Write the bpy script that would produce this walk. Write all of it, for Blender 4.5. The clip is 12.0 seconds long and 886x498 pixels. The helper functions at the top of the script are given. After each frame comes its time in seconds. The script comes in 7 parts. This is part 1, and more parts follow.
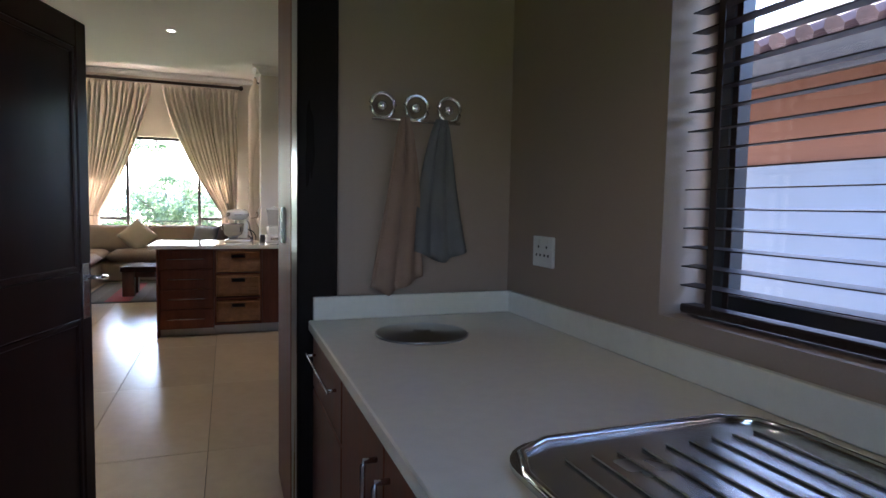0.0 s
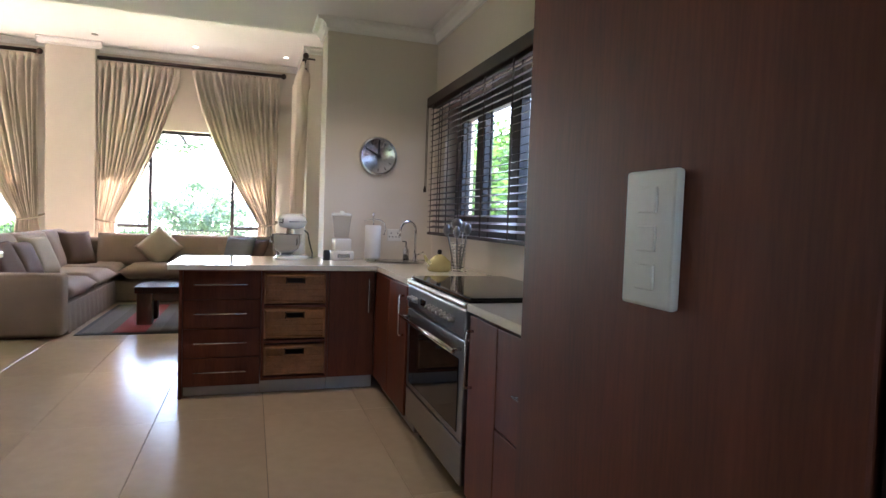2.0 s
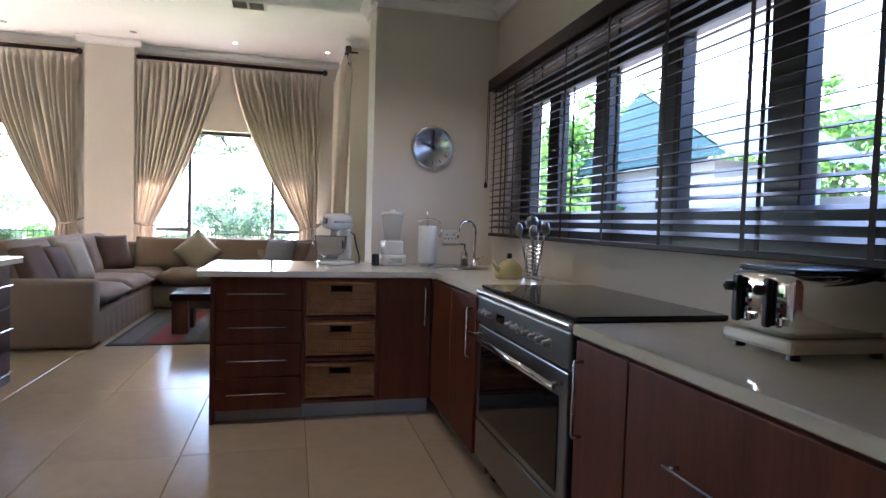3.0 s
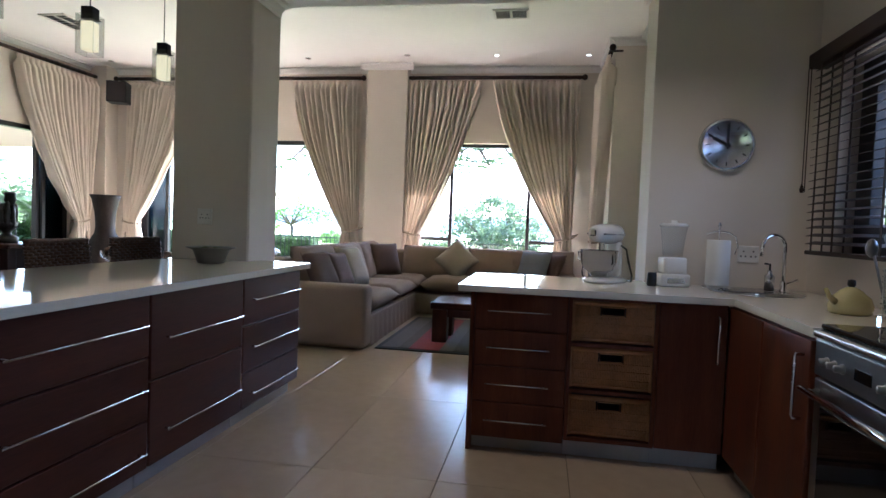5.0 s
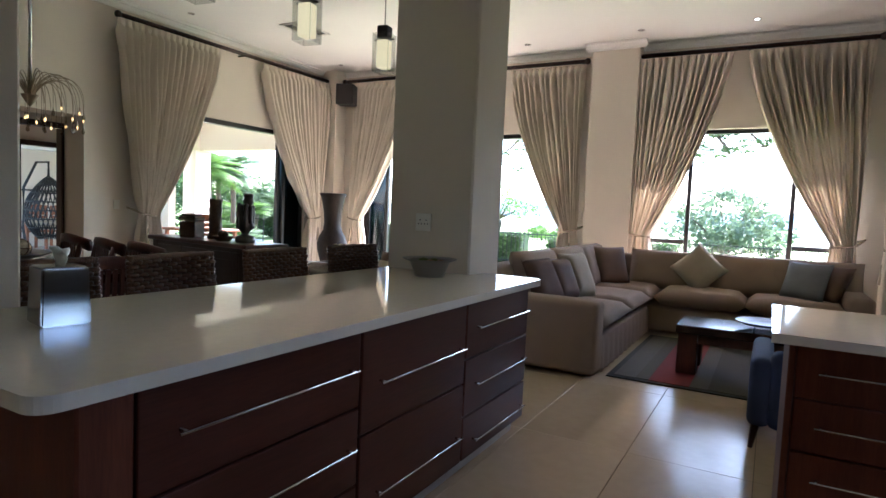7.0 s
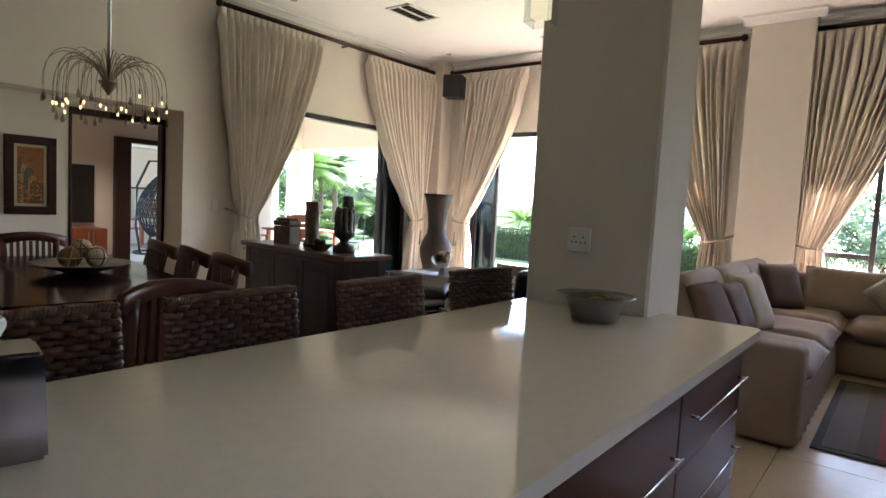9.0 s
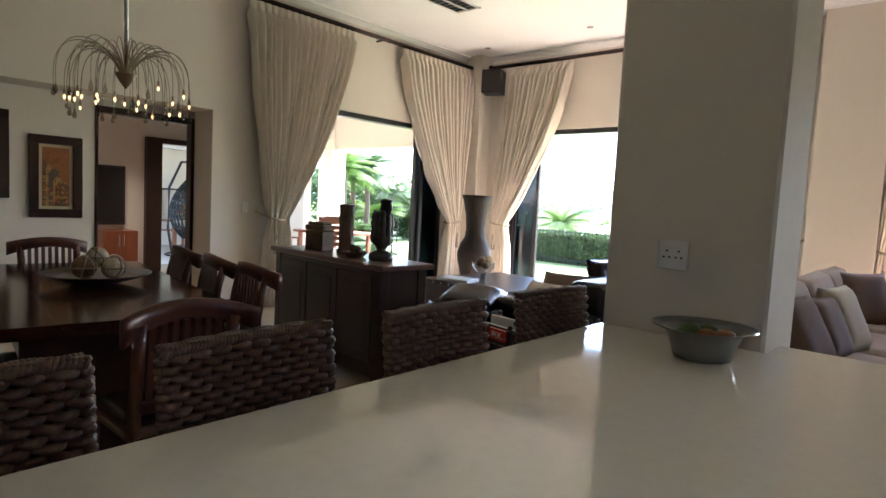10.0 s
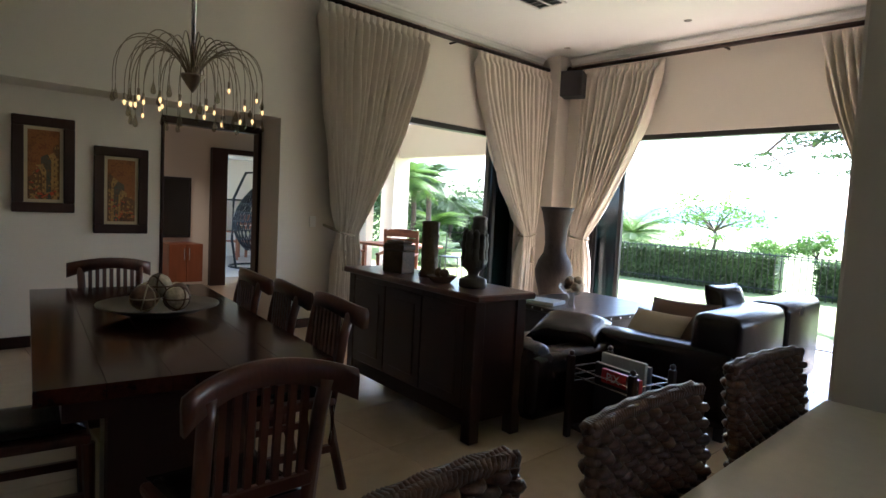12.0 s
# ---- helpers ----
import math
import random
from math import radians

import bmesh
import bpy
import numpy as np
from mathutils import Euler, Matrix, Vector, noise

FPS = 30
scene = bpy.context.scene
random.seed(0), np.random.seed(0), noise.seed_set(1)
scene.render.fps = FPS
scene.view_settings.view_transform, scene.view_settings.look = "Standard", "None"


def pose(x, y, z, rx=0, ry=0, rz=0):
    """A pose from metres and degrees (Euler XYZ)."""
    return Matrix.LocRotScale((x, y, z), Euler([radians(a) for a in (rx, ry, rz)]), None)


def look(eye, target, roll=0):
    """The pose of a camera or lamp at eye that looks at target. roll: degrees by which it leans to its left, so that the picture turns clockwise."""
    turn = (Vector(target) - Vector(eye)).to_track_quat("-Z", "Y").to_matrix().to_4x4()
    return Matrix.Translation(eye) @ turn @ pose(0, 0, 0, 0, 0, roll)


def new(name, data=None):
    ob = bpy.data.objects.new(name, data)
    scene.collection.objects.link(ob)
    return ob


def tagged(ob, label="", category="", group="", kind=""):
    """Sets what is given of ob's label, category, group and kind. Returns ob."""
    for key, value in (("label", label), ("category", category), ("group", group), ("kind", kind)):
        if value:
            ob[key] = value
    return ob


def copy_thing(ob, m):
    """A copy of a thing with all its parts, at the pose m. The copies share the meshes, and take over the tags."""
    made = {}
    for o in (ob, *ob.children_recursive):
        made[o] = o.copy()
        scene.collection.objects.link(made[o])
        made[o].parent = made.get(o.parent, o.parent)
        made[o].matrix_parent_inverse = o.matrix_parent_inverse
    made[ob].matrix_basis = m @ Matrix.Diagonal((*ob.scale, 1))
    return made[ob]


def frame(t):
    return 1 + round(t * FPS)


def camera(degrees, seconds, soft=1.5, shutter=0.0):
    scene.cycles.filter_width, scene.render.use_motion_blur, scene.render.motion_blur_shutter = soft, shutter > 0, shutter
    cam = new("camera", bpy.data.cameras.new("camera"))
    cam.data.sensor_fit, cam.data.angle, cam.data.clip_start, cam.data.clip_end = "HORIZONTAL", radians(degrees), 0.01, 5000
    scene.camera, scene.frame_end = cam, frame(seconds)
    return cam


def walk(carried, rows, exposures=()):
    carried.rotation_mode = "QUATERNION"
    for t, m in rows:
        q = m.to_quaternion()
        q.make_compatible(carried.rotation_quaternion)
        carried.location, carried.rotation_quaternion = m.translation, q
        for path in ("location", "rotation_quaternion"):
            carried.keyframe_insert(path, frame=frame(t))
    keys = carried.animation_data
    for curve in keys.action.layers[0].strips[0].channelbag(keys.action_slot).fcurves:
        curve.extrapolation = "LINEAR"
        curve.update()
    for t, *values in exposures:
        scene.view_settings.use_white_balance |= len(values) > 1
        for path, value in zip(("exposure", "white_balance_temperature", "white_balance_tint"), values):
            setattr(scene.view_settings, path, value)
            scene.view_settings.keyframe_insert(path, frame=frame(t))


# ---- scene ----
from itertools import product

cam = camera(74.1, 12.0)
PATH = [
    (0, (0.395, -0.231, 1.314), (1.084, 1.64, 1.171), 1.1),
    (0.5, (0.316, 0.31, 1.298), (0.982, 2.19, 1.163), 1.4),
    (1, (0.281, 0.811, 1.274), (0.923, 2.701, 1.148), 1.2),
    (1.5, (0.198, 1.331, 1.266), (0.836, 3.224, 1.155), 1.9),
    (2, (0.198, 1.788, 1.237), (0.819, 3.687, 1.14), 2.0),
    (2.5, (0.199, 2.146, 1.224), (0.793, 4.054, 1.137), 1.9),
    (2.7, (0.2, 2.257, 1.208), (0.771, 4.172, 1.121), 1.8),
    (4.3, (0.19, 2.676, 1.187), (0.138, 4.674, 1.107), 2.0),
    (4.5, (0.141, 2.708, 1.185), (0.022, 4.703, 1.108), 2.1),
    (5, (0.111, 2.82, 1.202), (-0.218, 4.791, 1.122), 2.2),
    (5.5, (0.03, 2.967, 1.215), (-0.488, 4.897, 1.131), 2.4),
    (6, (-0.07, 3.135, 1.233), (-0.77, 5.005, 1.132), 2.4),
    (6.5, (-0.191, 3.315, 1.258), (-1.045, 5.12, 1.137), 2.4),
    (7, (-0.331, 3.479, 1.281), (-1.303, 5.222, 1.149), 2.5),
    (7.5, (-0.507, 3.663, 1.308), (-1.563, 5.356, 1.167), 2.5),
    (9.5, (-1.25, 4.307, 1.334), (-2.533, 5.834, 1.18), 3.1),
    (10, (-1.437, 4.431, 1.347), (-2.754, 5.928, 1.19), 3.0),
    (10.5, (-1.613, 4.495, 1.361), (-2.952, 5.972, 1.206), 3.1),
    (11, (-1.791, 4.566, 1.375), (-3.154, 6.023, 1.226), 3.1),
    (11.5, (-1.981, 4.626, 1.378), (-3.372, 6.057, 1.238), 3.0),
    (12, (-2.059, 4.66, 1.394), (-3.507, 6.032, 1.254), 2.9),
]
STOPS = [(0.0, 4.2, 5700, 17), (0.5, 4.25, 6500, 18), (1.0, 4.4, 6300, 18), (1.5, 4.6, 6000, 18), (2.5, 4.35, 5350, 18), (4.5, 3.75, 5150, 16), (5.5, 3.6, 5150, 16), (7.0, 3.5, 5400, 16), (9.5, 3.75, 5650, 17), (10.5, 3.7, 5650, 17), (12.0, 3.1, 5550, 16)]
walk(cam, [(t, look(eye, target, roll)) for t, eye, target, roll in PATH], STOPS)

# ---- light: a bright day outside, high sun from the garden side ----
SUN_HEIGHT, SUN_TURN = 45.0, -10.0
world = bpy.data.worlds.new("sky")
scene.world = world
world.use_nodes = True
nt = world.node_tree
sky = nt.nodes.new("ShaderNodeTexSky")
sky.sky_type = "NISHITA"
sky.sun_disc = False
sky.sun_elevation = radians(SUN_HEIGHT)
sky.sun_rotation = radians(-SUN_TURN)
nt.nodes["Background"].inputs[1].default_value = 0.15
nt.links.new(sky.outputs[0], nt.nodes["Background"].inputs[0])
sun = new("sun", bpy.data.lights.new("sun", "SUN"))
sun.data.energy, sun.data.angle, sun.data.color = 5.0, radians(0.6), (1.0, 0.95, 0.87)
sun.matrix_world = pose(0, 0, 20, 90 - SUN_HEIGHT, 0, 180 + SUN_TURN)


# ---- small tools ----
def mat(name, base, rough=0.5, metal=0.0, vary=0.12, scale=6.0, bump=0.0, grain=None, coat=0.0, trans=0.0, spec=0.5, rand=0.0, fine=60.0):
    """A surface with colour variation at two scales and a fine relief. grain stretches the pattern along an axis."""
    m = bpy.data.materials.new(name)
    m.use_nodes = True
    t = m.node_tree
    n, L = t.nodes, t.links
    b = n["Principled BSDF"]
    b.inputs["Roughness"].default_value = rough
    b.inputs["Metallic"].default_value = metal
    b.inputs["Coat Weight"].default_value = coat
    b.inputs["Coat Roughness"].default_value = 0.12
    b.inputs["Specular IOR Level"].default_value = spec
    co = n.new("ShaderNodeTexCoord")
    mp = n.new("ShaderNodeMapping")
    mp.inputs["Scale"].default_value = grain or (1, 1, 1)
    L.new(co.outputs["Object"], mp.inputs[0])
    big, small = n.new("ShaderNodeTexNoise"), n.new("ShaderNodeTexNoise")
    big.inputs["Scale"].default_value, big.inputs["Detail"].default_value = scale, 4
    small.inputs["Scale"].default_value, small.inputs["Detail"].default_value = fine, 5
    for q in (big, small):
        L.new(mp.outputs[0], q.inputs["Vector"])
    mix = n.new("ShaderNodeMix")
    mix.data_type = "FLOAT"
    mix.inputs[0].default_value = 0.4
    L.new(big.outputs[0], mix.inputs[2])
    L.new(small.outputs[0], mix.inputs[3])
    fac = mix.outputs[0]
    if rand:
        oi, ma = n.new("ShaderNodeObjectInfo"), n.new("ShaderNodeMath")
        ma.operation = "MULTIPLY_ADD"
        ma.inputs[1].default_value = rand
        L.new(oi.outputs["Random"], ma.inputs[0])
        L.new(fac, ma.inputs[2])
        sub = n.new("ShaderNodeMath")
        sub.operation = "SUBTRACT"
        sub.inputs[1].default_value = rand / 2
        L.new(ma.outputs[0], sub.inputs[0])
        fac = sub.outputs[0]
    ramp = n.new("ShaderNodeValToRGB")
    lo = tuple(max(0, c * (1 - vary)) for c in base)
    hi = tuple(min(1, c * (1 + vary)) for c in base)
    ramp.color_ramp.elements[0].position, ramp.color_ramp.elements[1].position = 0.3, 0.7
    ramp.color_ramp.elements[0].color, ramp.color_ramp.elements[1].color = (*lo, 1), (*hi, 1)
    L.new(fac, ramp.inputs[0])
    L.new(ramp.outputs[0], b.inputs["Base Color"])
    rr = n.new("ShaderNodeMapRange")
    rr.inputs["To Min"].default_value, rr.inputs["To Max"].default_value = rough * 0.85, min(1, rough * 1.15)
    L.new(big.outputs[0], rr.inputs[0])
    L.new(rr.outputs[0], b.inputs["Roughness"])
    if bump:
        bp = n.new("ShaderNodeBump")
        bp.inputs["Strength"].default_value = bump
        bp.inputs["Distance"].default_value = 0.004
        L.new(small.outputs[0], bp.inputs["Height"])
        L.new(bp.outputs[0], b.inputs["Normal"])
    if trans:
        tr, ad = n.new("ShaderNodeBsdfTranslucent"), n.new("ShaderNodeMixShader")
        ad.inputs[0].default_value = trans
        L.new(ramp.outputs[0], tr.inputs[0])
        L.new(b.outputs[0], ad.inputs[1])
        L.new(tr.outputs[0], ad.inputs[2])
        L.new(ad.outputs[0], n["Material Output"].inputs[0])
    return m


def glow(name, colour, strength):
    m = bpy.data.materials.new(name)
    m.use_nodes = True
    b = m.node_tree.nodes["Principled BSDF"]
    b.inputs["Base Color"].default_value = (*colour, 1)
    b.inputs["Emission Color"].default_value = (*colour, 1)
    b.inputs["Emission Strength"].default_value = strength
    return m


def glass_mat(name, colour=(1, 1, 1), rough=0.0, thin=True, ior=1.4):
    m = bpy.data.materials.new(name)
    m.use_nodes = True
    n, L = m.node_tree.nodes, m.node_tree.links
    if not thin:
        b = n["Principled BSDF"]
        b.inputs["Base Color"].default_value = (*colour, 1)
        b.inputs["Transmission Weight"].default_value = 1
        b.inputs["Roughness"].default_value = rough
        b.inputs["IOR"].default_value = 1.45
        return m
    tr, gl, mx, fr = n.new("ShaderNodeBsdfTransparent"), n.new("ShaderNodeBsdfGlossy"), n.new("ShaderNodeMixShader"), n.new("ShaderNodeLayerWeight")
    tr.inputs[0].default_value = (*colour, 1)
    gl.inputs["Roughness"].default_value = rough
    fr.inputs[0].default_value = 0.5
    steep, share = n.new("ShaderNodeMath"), n.new("ShaderNodeMath")
    steep.operation, share.operation = "POWER", "MULTIPLY_ADD"
    steep.inputs[1].default_value = 4.5
    share.inputs[1].default_value, share.inputs[2].default_value = 0.5, (ior - 1) ** 2 / (ior + 1) ** 2
    L.new(fr.outputs["Facing"], steep.inputs[0])
    L.new(steep.outputs[0], share.inputs[0])
    L.new(share.outputs[0], mx.inputs[0])
    L.new(tr.outputs[0], mx.inputs[1])
    L.new(gl.outputs[0], mx.inputs[2])
    L.new(mx.outputs[0], n["Material Output"].inputs[0])
    return m


def mesh_of(name, bm, material, smooth=False):
    me = bpy.data.meshes.new(name)
    if smooth:
        for f in bm.faces:
            f.smooth = True
    bm.to_mesh(me)
    bm.free()
    me.materials.append(material)
    return me


def part(name, bm, material, parent, label="", smooth=False):
    """One mesh under a thing or under a part, in the parent's own coordinates."""
    ob = new(name, mesh_of(name, bm, material, smooth))
    ob.parent = parent
    return tagged(ob, label) if label else ob


def thing(name, label, category, at=(0, 0, 0), turn=0.0, group=""):
    ob = new(name)
    ob.empty_display_size = 0.1
    ob.matrix_world = pose(*at, 0, 0, turn)
    return tagged(ob, label, category, group)


def single(name, bm, material, label, category, at=(0, 0, 0), turn=0.0, group="", smooth=False):
    ob = new(name, mesh_of(name, bm, material, smooth))
    ob.matrix_world = pose(*at, 0, 0, turn)
    return tagged(ob, label, category, group)


def setting(name, bm, material, label, category, smooth=False):
    return tagged(new(name, mesh_of(name, bm, material, smooth)), label, category, kind="structure")


def box(x0, y0, z0, x1, y1, z1, bevel=0.0, bm=None, seg=1, m=None):
    bm = bm or bmesh.new()
    vs = [bm.verts.new((x, y, z)) for x, y, z in product((x0, x1), (y0, y1), (z0, z1))]
    if m:
        for v in vs:
            v.co = m @ v.co
    quads = ((0, 1, 3, 2), (4, 6, 7, 5), (0, 4, 5, 1), (2, 3, 7, 6), (0, 2, 6, 4), (1, 5, 7, 3))
    fs = [bm.faces.new([vs[i] for i in q]) for q in quads]
    if bevel:
        es = list({e for f in fs for e in f.edges})
        bmesh.ops.bevel(bm, geom=es, offset=bevel, segments=seg, profile=0.5, affect="EDGES")
    return bm


def lathe(profile, n=24, bm=None, at=(0, 0, 0), cap=True):
    """A turned solid from (radius, height) pairs."""
    bm = bm or bmesh.new()
    rings = []
    for r, z in profile:
        rings.append([bm.verts.new((at[0] + r * math.cos(2 * math.pi * i / n), at[1] + r * math.sin(2 * math.pi * i / n), at[2] + z)) for i in range(n)])
    for a, b in zip(rings, rings[1:]):
        for i in range(n):
            bm.faces.new((a[i], a[(i + 1) % n], b[(i + 1) % n], b[i]))
    if cap:
        bm.faces.new(rings[0][::-1])
        bm.faces.new(rings[-1])
    return bm


def tube(points, r, n=8, bm=None, close=False, taper=1.0):
    """A round bar along points."""
    bm = bm or bmesh.new()
    pts = [Vector(p) for p in points]
    rings = []
    up = Vector((0, 0, 1))
    last = len(pts) - 1
    for i, p in enumerate(pts):
        d = (pts[(i + 1) % len(pts)] - pts[i - 1]) if close else (pts[min(i + 1, last)] - pts[max(i - 1, 0)])
        d.normalize()
        side = d.cross(up)
        if side.length < 0.05:
            side = d.cross(Vector((1, 0, 0)))
        side.normalize()
        top = side.cross(d)
        rr = r * (1 + (taper - 1) * i / max(1, last))
        rings.append([bm.verts.new(p + rr * (math.cos(2 * math.pi * k / n) * side + math.sin(2 * math.pi * k / n) * top)) for k in range(n)])
    pairs = list(zip(rings, rings[1:])) + ([(rings[-1], rings[0])] if close else [])
    for a, b in pairs:
        for k in range(n):
            bm.faces.new((a[k], a[(k + 1) % n], b[(k + 1) % n], b[k]))
    if not close:
        bm.faces.new(rings[0][::-1])
        bm.faces.new(rings[-1])
    return bm


def pillow(w, d, h, n=10, bm=None, m=None, puff=0.45, crown=1.0):
    """A stuffed cushion, w by d and h thick in the middle, lying flat with its middle at the origin."""
    bm = bm or bmesh.new()
    grid = {}
    for s in (1, -1):
        for i, j in product(range(n + 1), range(n + 1)):
            u, v = 2 * i / n - 1, 2 * j / n - 1
            edge = i in (0, n) or j in (0, n)
            if edge and s < 0:
                grid[s, i, j] = grid[1, i, j]
                continue
            k = ((1 - u ** 4) * (1 - v ** 4)) ** puff
            co = Vector((u * w / 2 * (1 - 0.05 * crown * (1 - v * v)), v * d / 2 * (1 - 0.05 * crown * (1 - u * u)), s * h / 2 * k))
            co.z += 0.012 * h / 0.15 * noise.noise(co * 6) * k
            grid[s, i, j] = bm.verts.new(m @ co if m else co)
    for s in (1, -1):
        for i, j in product(range(n), range(n)):
            q = [grid[s, i, j], grid[s, i + 1, j], grid[s, i + 1, j + 1], grid[s, i, j + 1]]
            bm.faces.new(q if s > 0 else q[::-1])
    return bm


def panel(u0, u1, v0, v1, holes, w0, w1, axis):
    """A wall with holes cut through it. axis 'x': it stands across x, from w0 to w1, and u is y; axis 'y': u is x; axis 'z': u, v are x, y."""
    us = sorted({u0, u1, *[h[0] for h in holes], *[h[1] for h in holes]})
    vs = sorted({v0, v1, *[h[2] for h in holes], *[h[3] for h in holes]})
    us, vs = [u for u in us if u0 <= u <= u1], [v for v in vs if v0 <= v <= v1]
    bm, seen = bmesh.new(), {}

    def at(u, v, w):
        key = (u, v, w)
        if key not in seen:
            seen[key] = bm.verts.new({"x": (w, u, v), "y": (u, w, v), "z": (u, v, w)}[axis])
        return seen[key]

    def solid(i, j):
        if not (0 <= i < len(us) - 1 and 0 <= j < len(vs) - 1):
            return False
        u, v = (us[i] + us[i + 1]) / 2, (vs[j] + vs[j + 1]) / 2
        return not any(h[0] < u < h[1] and h[2] < v < h[3] for h in holes)

    for i, j in product(range(len(us) - 1), range(len(vs) - 1)):
        if not solid(i, j):
            continue
        a, b, c, d = us[i], us[i + 1], vs[j], vs[j + 1]
        for w in (w0, w1):
            bm.faces.new((at(a, c, w), at(b, c, w), at(b, d, w), at(a, d, w)))
        if not solid(i - 1, j):
            bm.faces.new((at(a, c, w0), at(a, d, w0), at(a, d, w1), at(a, c, w1)))
        if not solid(i + 1, j):
            bm.faces.new((at(b, c, w0), at(b, d, w0), at(b, d, w1), at(b, c, w1)))
        if not solid(i, j - 1):
            bm.faces.new((at(a, c, w0), at(b, c, w0), at(b, c, w1), at(a, c, w1)))
        if not solid(i, j + 1):
            bm.faces.new((at(a, d, w0), at(b, d, w0), at(b, d, w1), at(a, d, w1)))
    bmesh.ops.recalc_face_normals(bm, faces=bm.faces)
    return bm


# ---- materials ----
TAUPEWALL = mat("taupe_wall_paint", (0.34, 0.25, 0.195), 0.75, vary=0.04, scale=2, bump=0.15, fine=180)
WALL = mat("cream_wall_paint", (0.72, 0.65, 0.565), 0.75, vary=0.03, scale=2, bump=0.15, fine=180)
CEIL = mat("white_ceiling_paint", (0.9, 0.885, 0.86), 0.8, vary=0.02, scale=2, bump=0.05)
TILE = mat("polished_cream_tile", (0.52, 0.41, 0.295), 0.19, vary=0.08, scale=1.8, rand=0.25, fine=14)
GROUT = mat("dark_grout", (0.16, 0.13, 0.10), 0.9, vary=0.2)
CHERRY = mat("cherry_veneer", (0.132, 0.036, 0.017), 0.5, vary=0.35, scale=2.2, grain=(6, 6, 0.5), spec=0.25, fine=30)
# island fronts: the same cherry at half brightness, their dimness put into the colour
CHERRY_H = mat("cherry_veneer_level_grain_dimmed", (0.066, 0.018, 0.01), 0.42, vary=0.35, scale=2.2, grain=(0.5, 6, 6), spec=0.25, fine=30)
DARKWOOD = mat("dark_stained_wood", (0.03, 0.0115, 0.008), 0.32, vary=0.22, scale=2, grain=(5, 5, 0.4), coat=0.08, spec=0.35, fine=14)
REDWOOD = mat("reddish_hardwood", (0.075, 0.02, 0.011), 0.36, vary=0.4, scale=3, grain=(5, 5, 0.7), coat=0.15, fine=25)
TABLEWOOD = mat("polished_table_wood", (0.036, 0.0105, 0.007), 0.14, vary=0.5, scale=2.0, grain=(0.6, 5, 5), coat=0.2, spec=0.35, fine=14)
QUARTZ = mat("pale_quartz_top", (0.77, 0.715, 0.605), 0.065, vary=0.04, scale=30, fine=220)
STEEL = mat("brushed_steel", (0.62, 0.62, 0.62), 0.26, metal=1, vary=0.06, scale=4, grain=(1, 1, 30))
DARKSTEEL = mat("dull_dark_steel", (0.27, 0.267, 0.265), 0.3, metal=1, vary=0.08, scale=4, grain=(1, 1, 20))
CHROME = mat("polished_chrome", (0.85, 0.85, 0.85), 0.09, metal=1, vary=0.02)
DIAL = mat("brushed_clock_face", (0.68, 0.68, 0.7), 0.24, metal=1, vary=0.1, scale=5)
BLACKMET = mat("black_metal", (0.02, 0.02, 0.022), 0.4, metal=0.3, vary=0.2)
BRONZE = mat("dark_window_frame", (0.022, 0.02, 0.02), 0.35, vary=0.15)
BLACKGLASS = mat("black_glass", (0.008, 0.008, 0.009), 0.04, vary=0.1)
PLINTH = mat("grey_plinth", (0.45, 0.42, 0.38), 0.35, vary=0.06)
WHITEPL = mat("white_plastic", (0.78, 0.76, 0.72), 0.3, vary=0.03)
CURTAIN = mat("cream_curtain_cloth", (0.83, 0.74, 0.635), 0.85, vary=0.06, scale=3, bump=0.3, fine=300, trans=0.2)
LINEN = mat("beige_slipcover", (0.285, 0.205, 0.15), 0.9, vary=0.1, scale=5, bump=0.5, fine=350)
TAUPE = mat("taupe_cushion_cloth", (0.135, 0.082, 0.06), 0.85, vary=0.15, scale=6, bump=0.4, fine=350)
CREAM = mat("cream_cushion_cloth", (0.4, 0.335, 0.25), 0.85, vary=0.1, scale=6, bump=0.4, fine=350)
BLUE = mat("blue_upholstery", (0.035, 0.055, 0.14), 0.8, vary=0.2, bump=0.4, fine=300)
LEATHER = mat("dark_brown_leather", (0.011, 0.006, 0.0055), 0.26, vary=0.15, scale=3, bump=0.15, fine=160, spec=0.25)
GLASS = glass_mat("window_glass")


# ---- the large structure ----
TOP, LOW = 3.74, 2.80
SOFFIT = 2.24
NORTH, WEST, EAST = 12.25, -7.75, 1.66

setting("floor", box(-12.0, -1.6, -0.12, 1.9, 12.62, -0.012), GROUT, "dark grouted bed under large cream tiles", "floor")
setting("wall_north", panel(-8.2, EAST + 0.25, 0, TOP, [(-6.95, -3.05, 0, 2.54), (-2.05, 0.52, 0.73, 2.54)], NORTH, NORTH + 0.25, "y"), WALL,
        "cream painted wall with a wide door opening and a window", "wall")
setting("wall_west", panel(7.64, NORTH, 0, TOP, [(8.55, 11.55, 0, 2.51)], WEST - 0.25, WEST, "x"), WALL, "cream painted wall with a wide sliding door opening", "wall")
setting("wall_west_recess", panel(2.08, 7.64, 0, SOFFIT, [(6.6, 7.638, 0, 2.16)], -8.28, -8.18, "x"), WALL, "cream painted recessed wall with a doorway", "wall")
setting("wall_west_bulkhead", box(-8.4, 2.08, SOFFIT, WEST, 7.64, TOP), WALL, "cream painted bulkhead above the recess", "wall")
setting("wall_west_jamb", box(-8.28, 7.64, 0, WEST - 0.25, 8.2, TOP), WALL, "cream painted wall end beside the doorway", "wall")
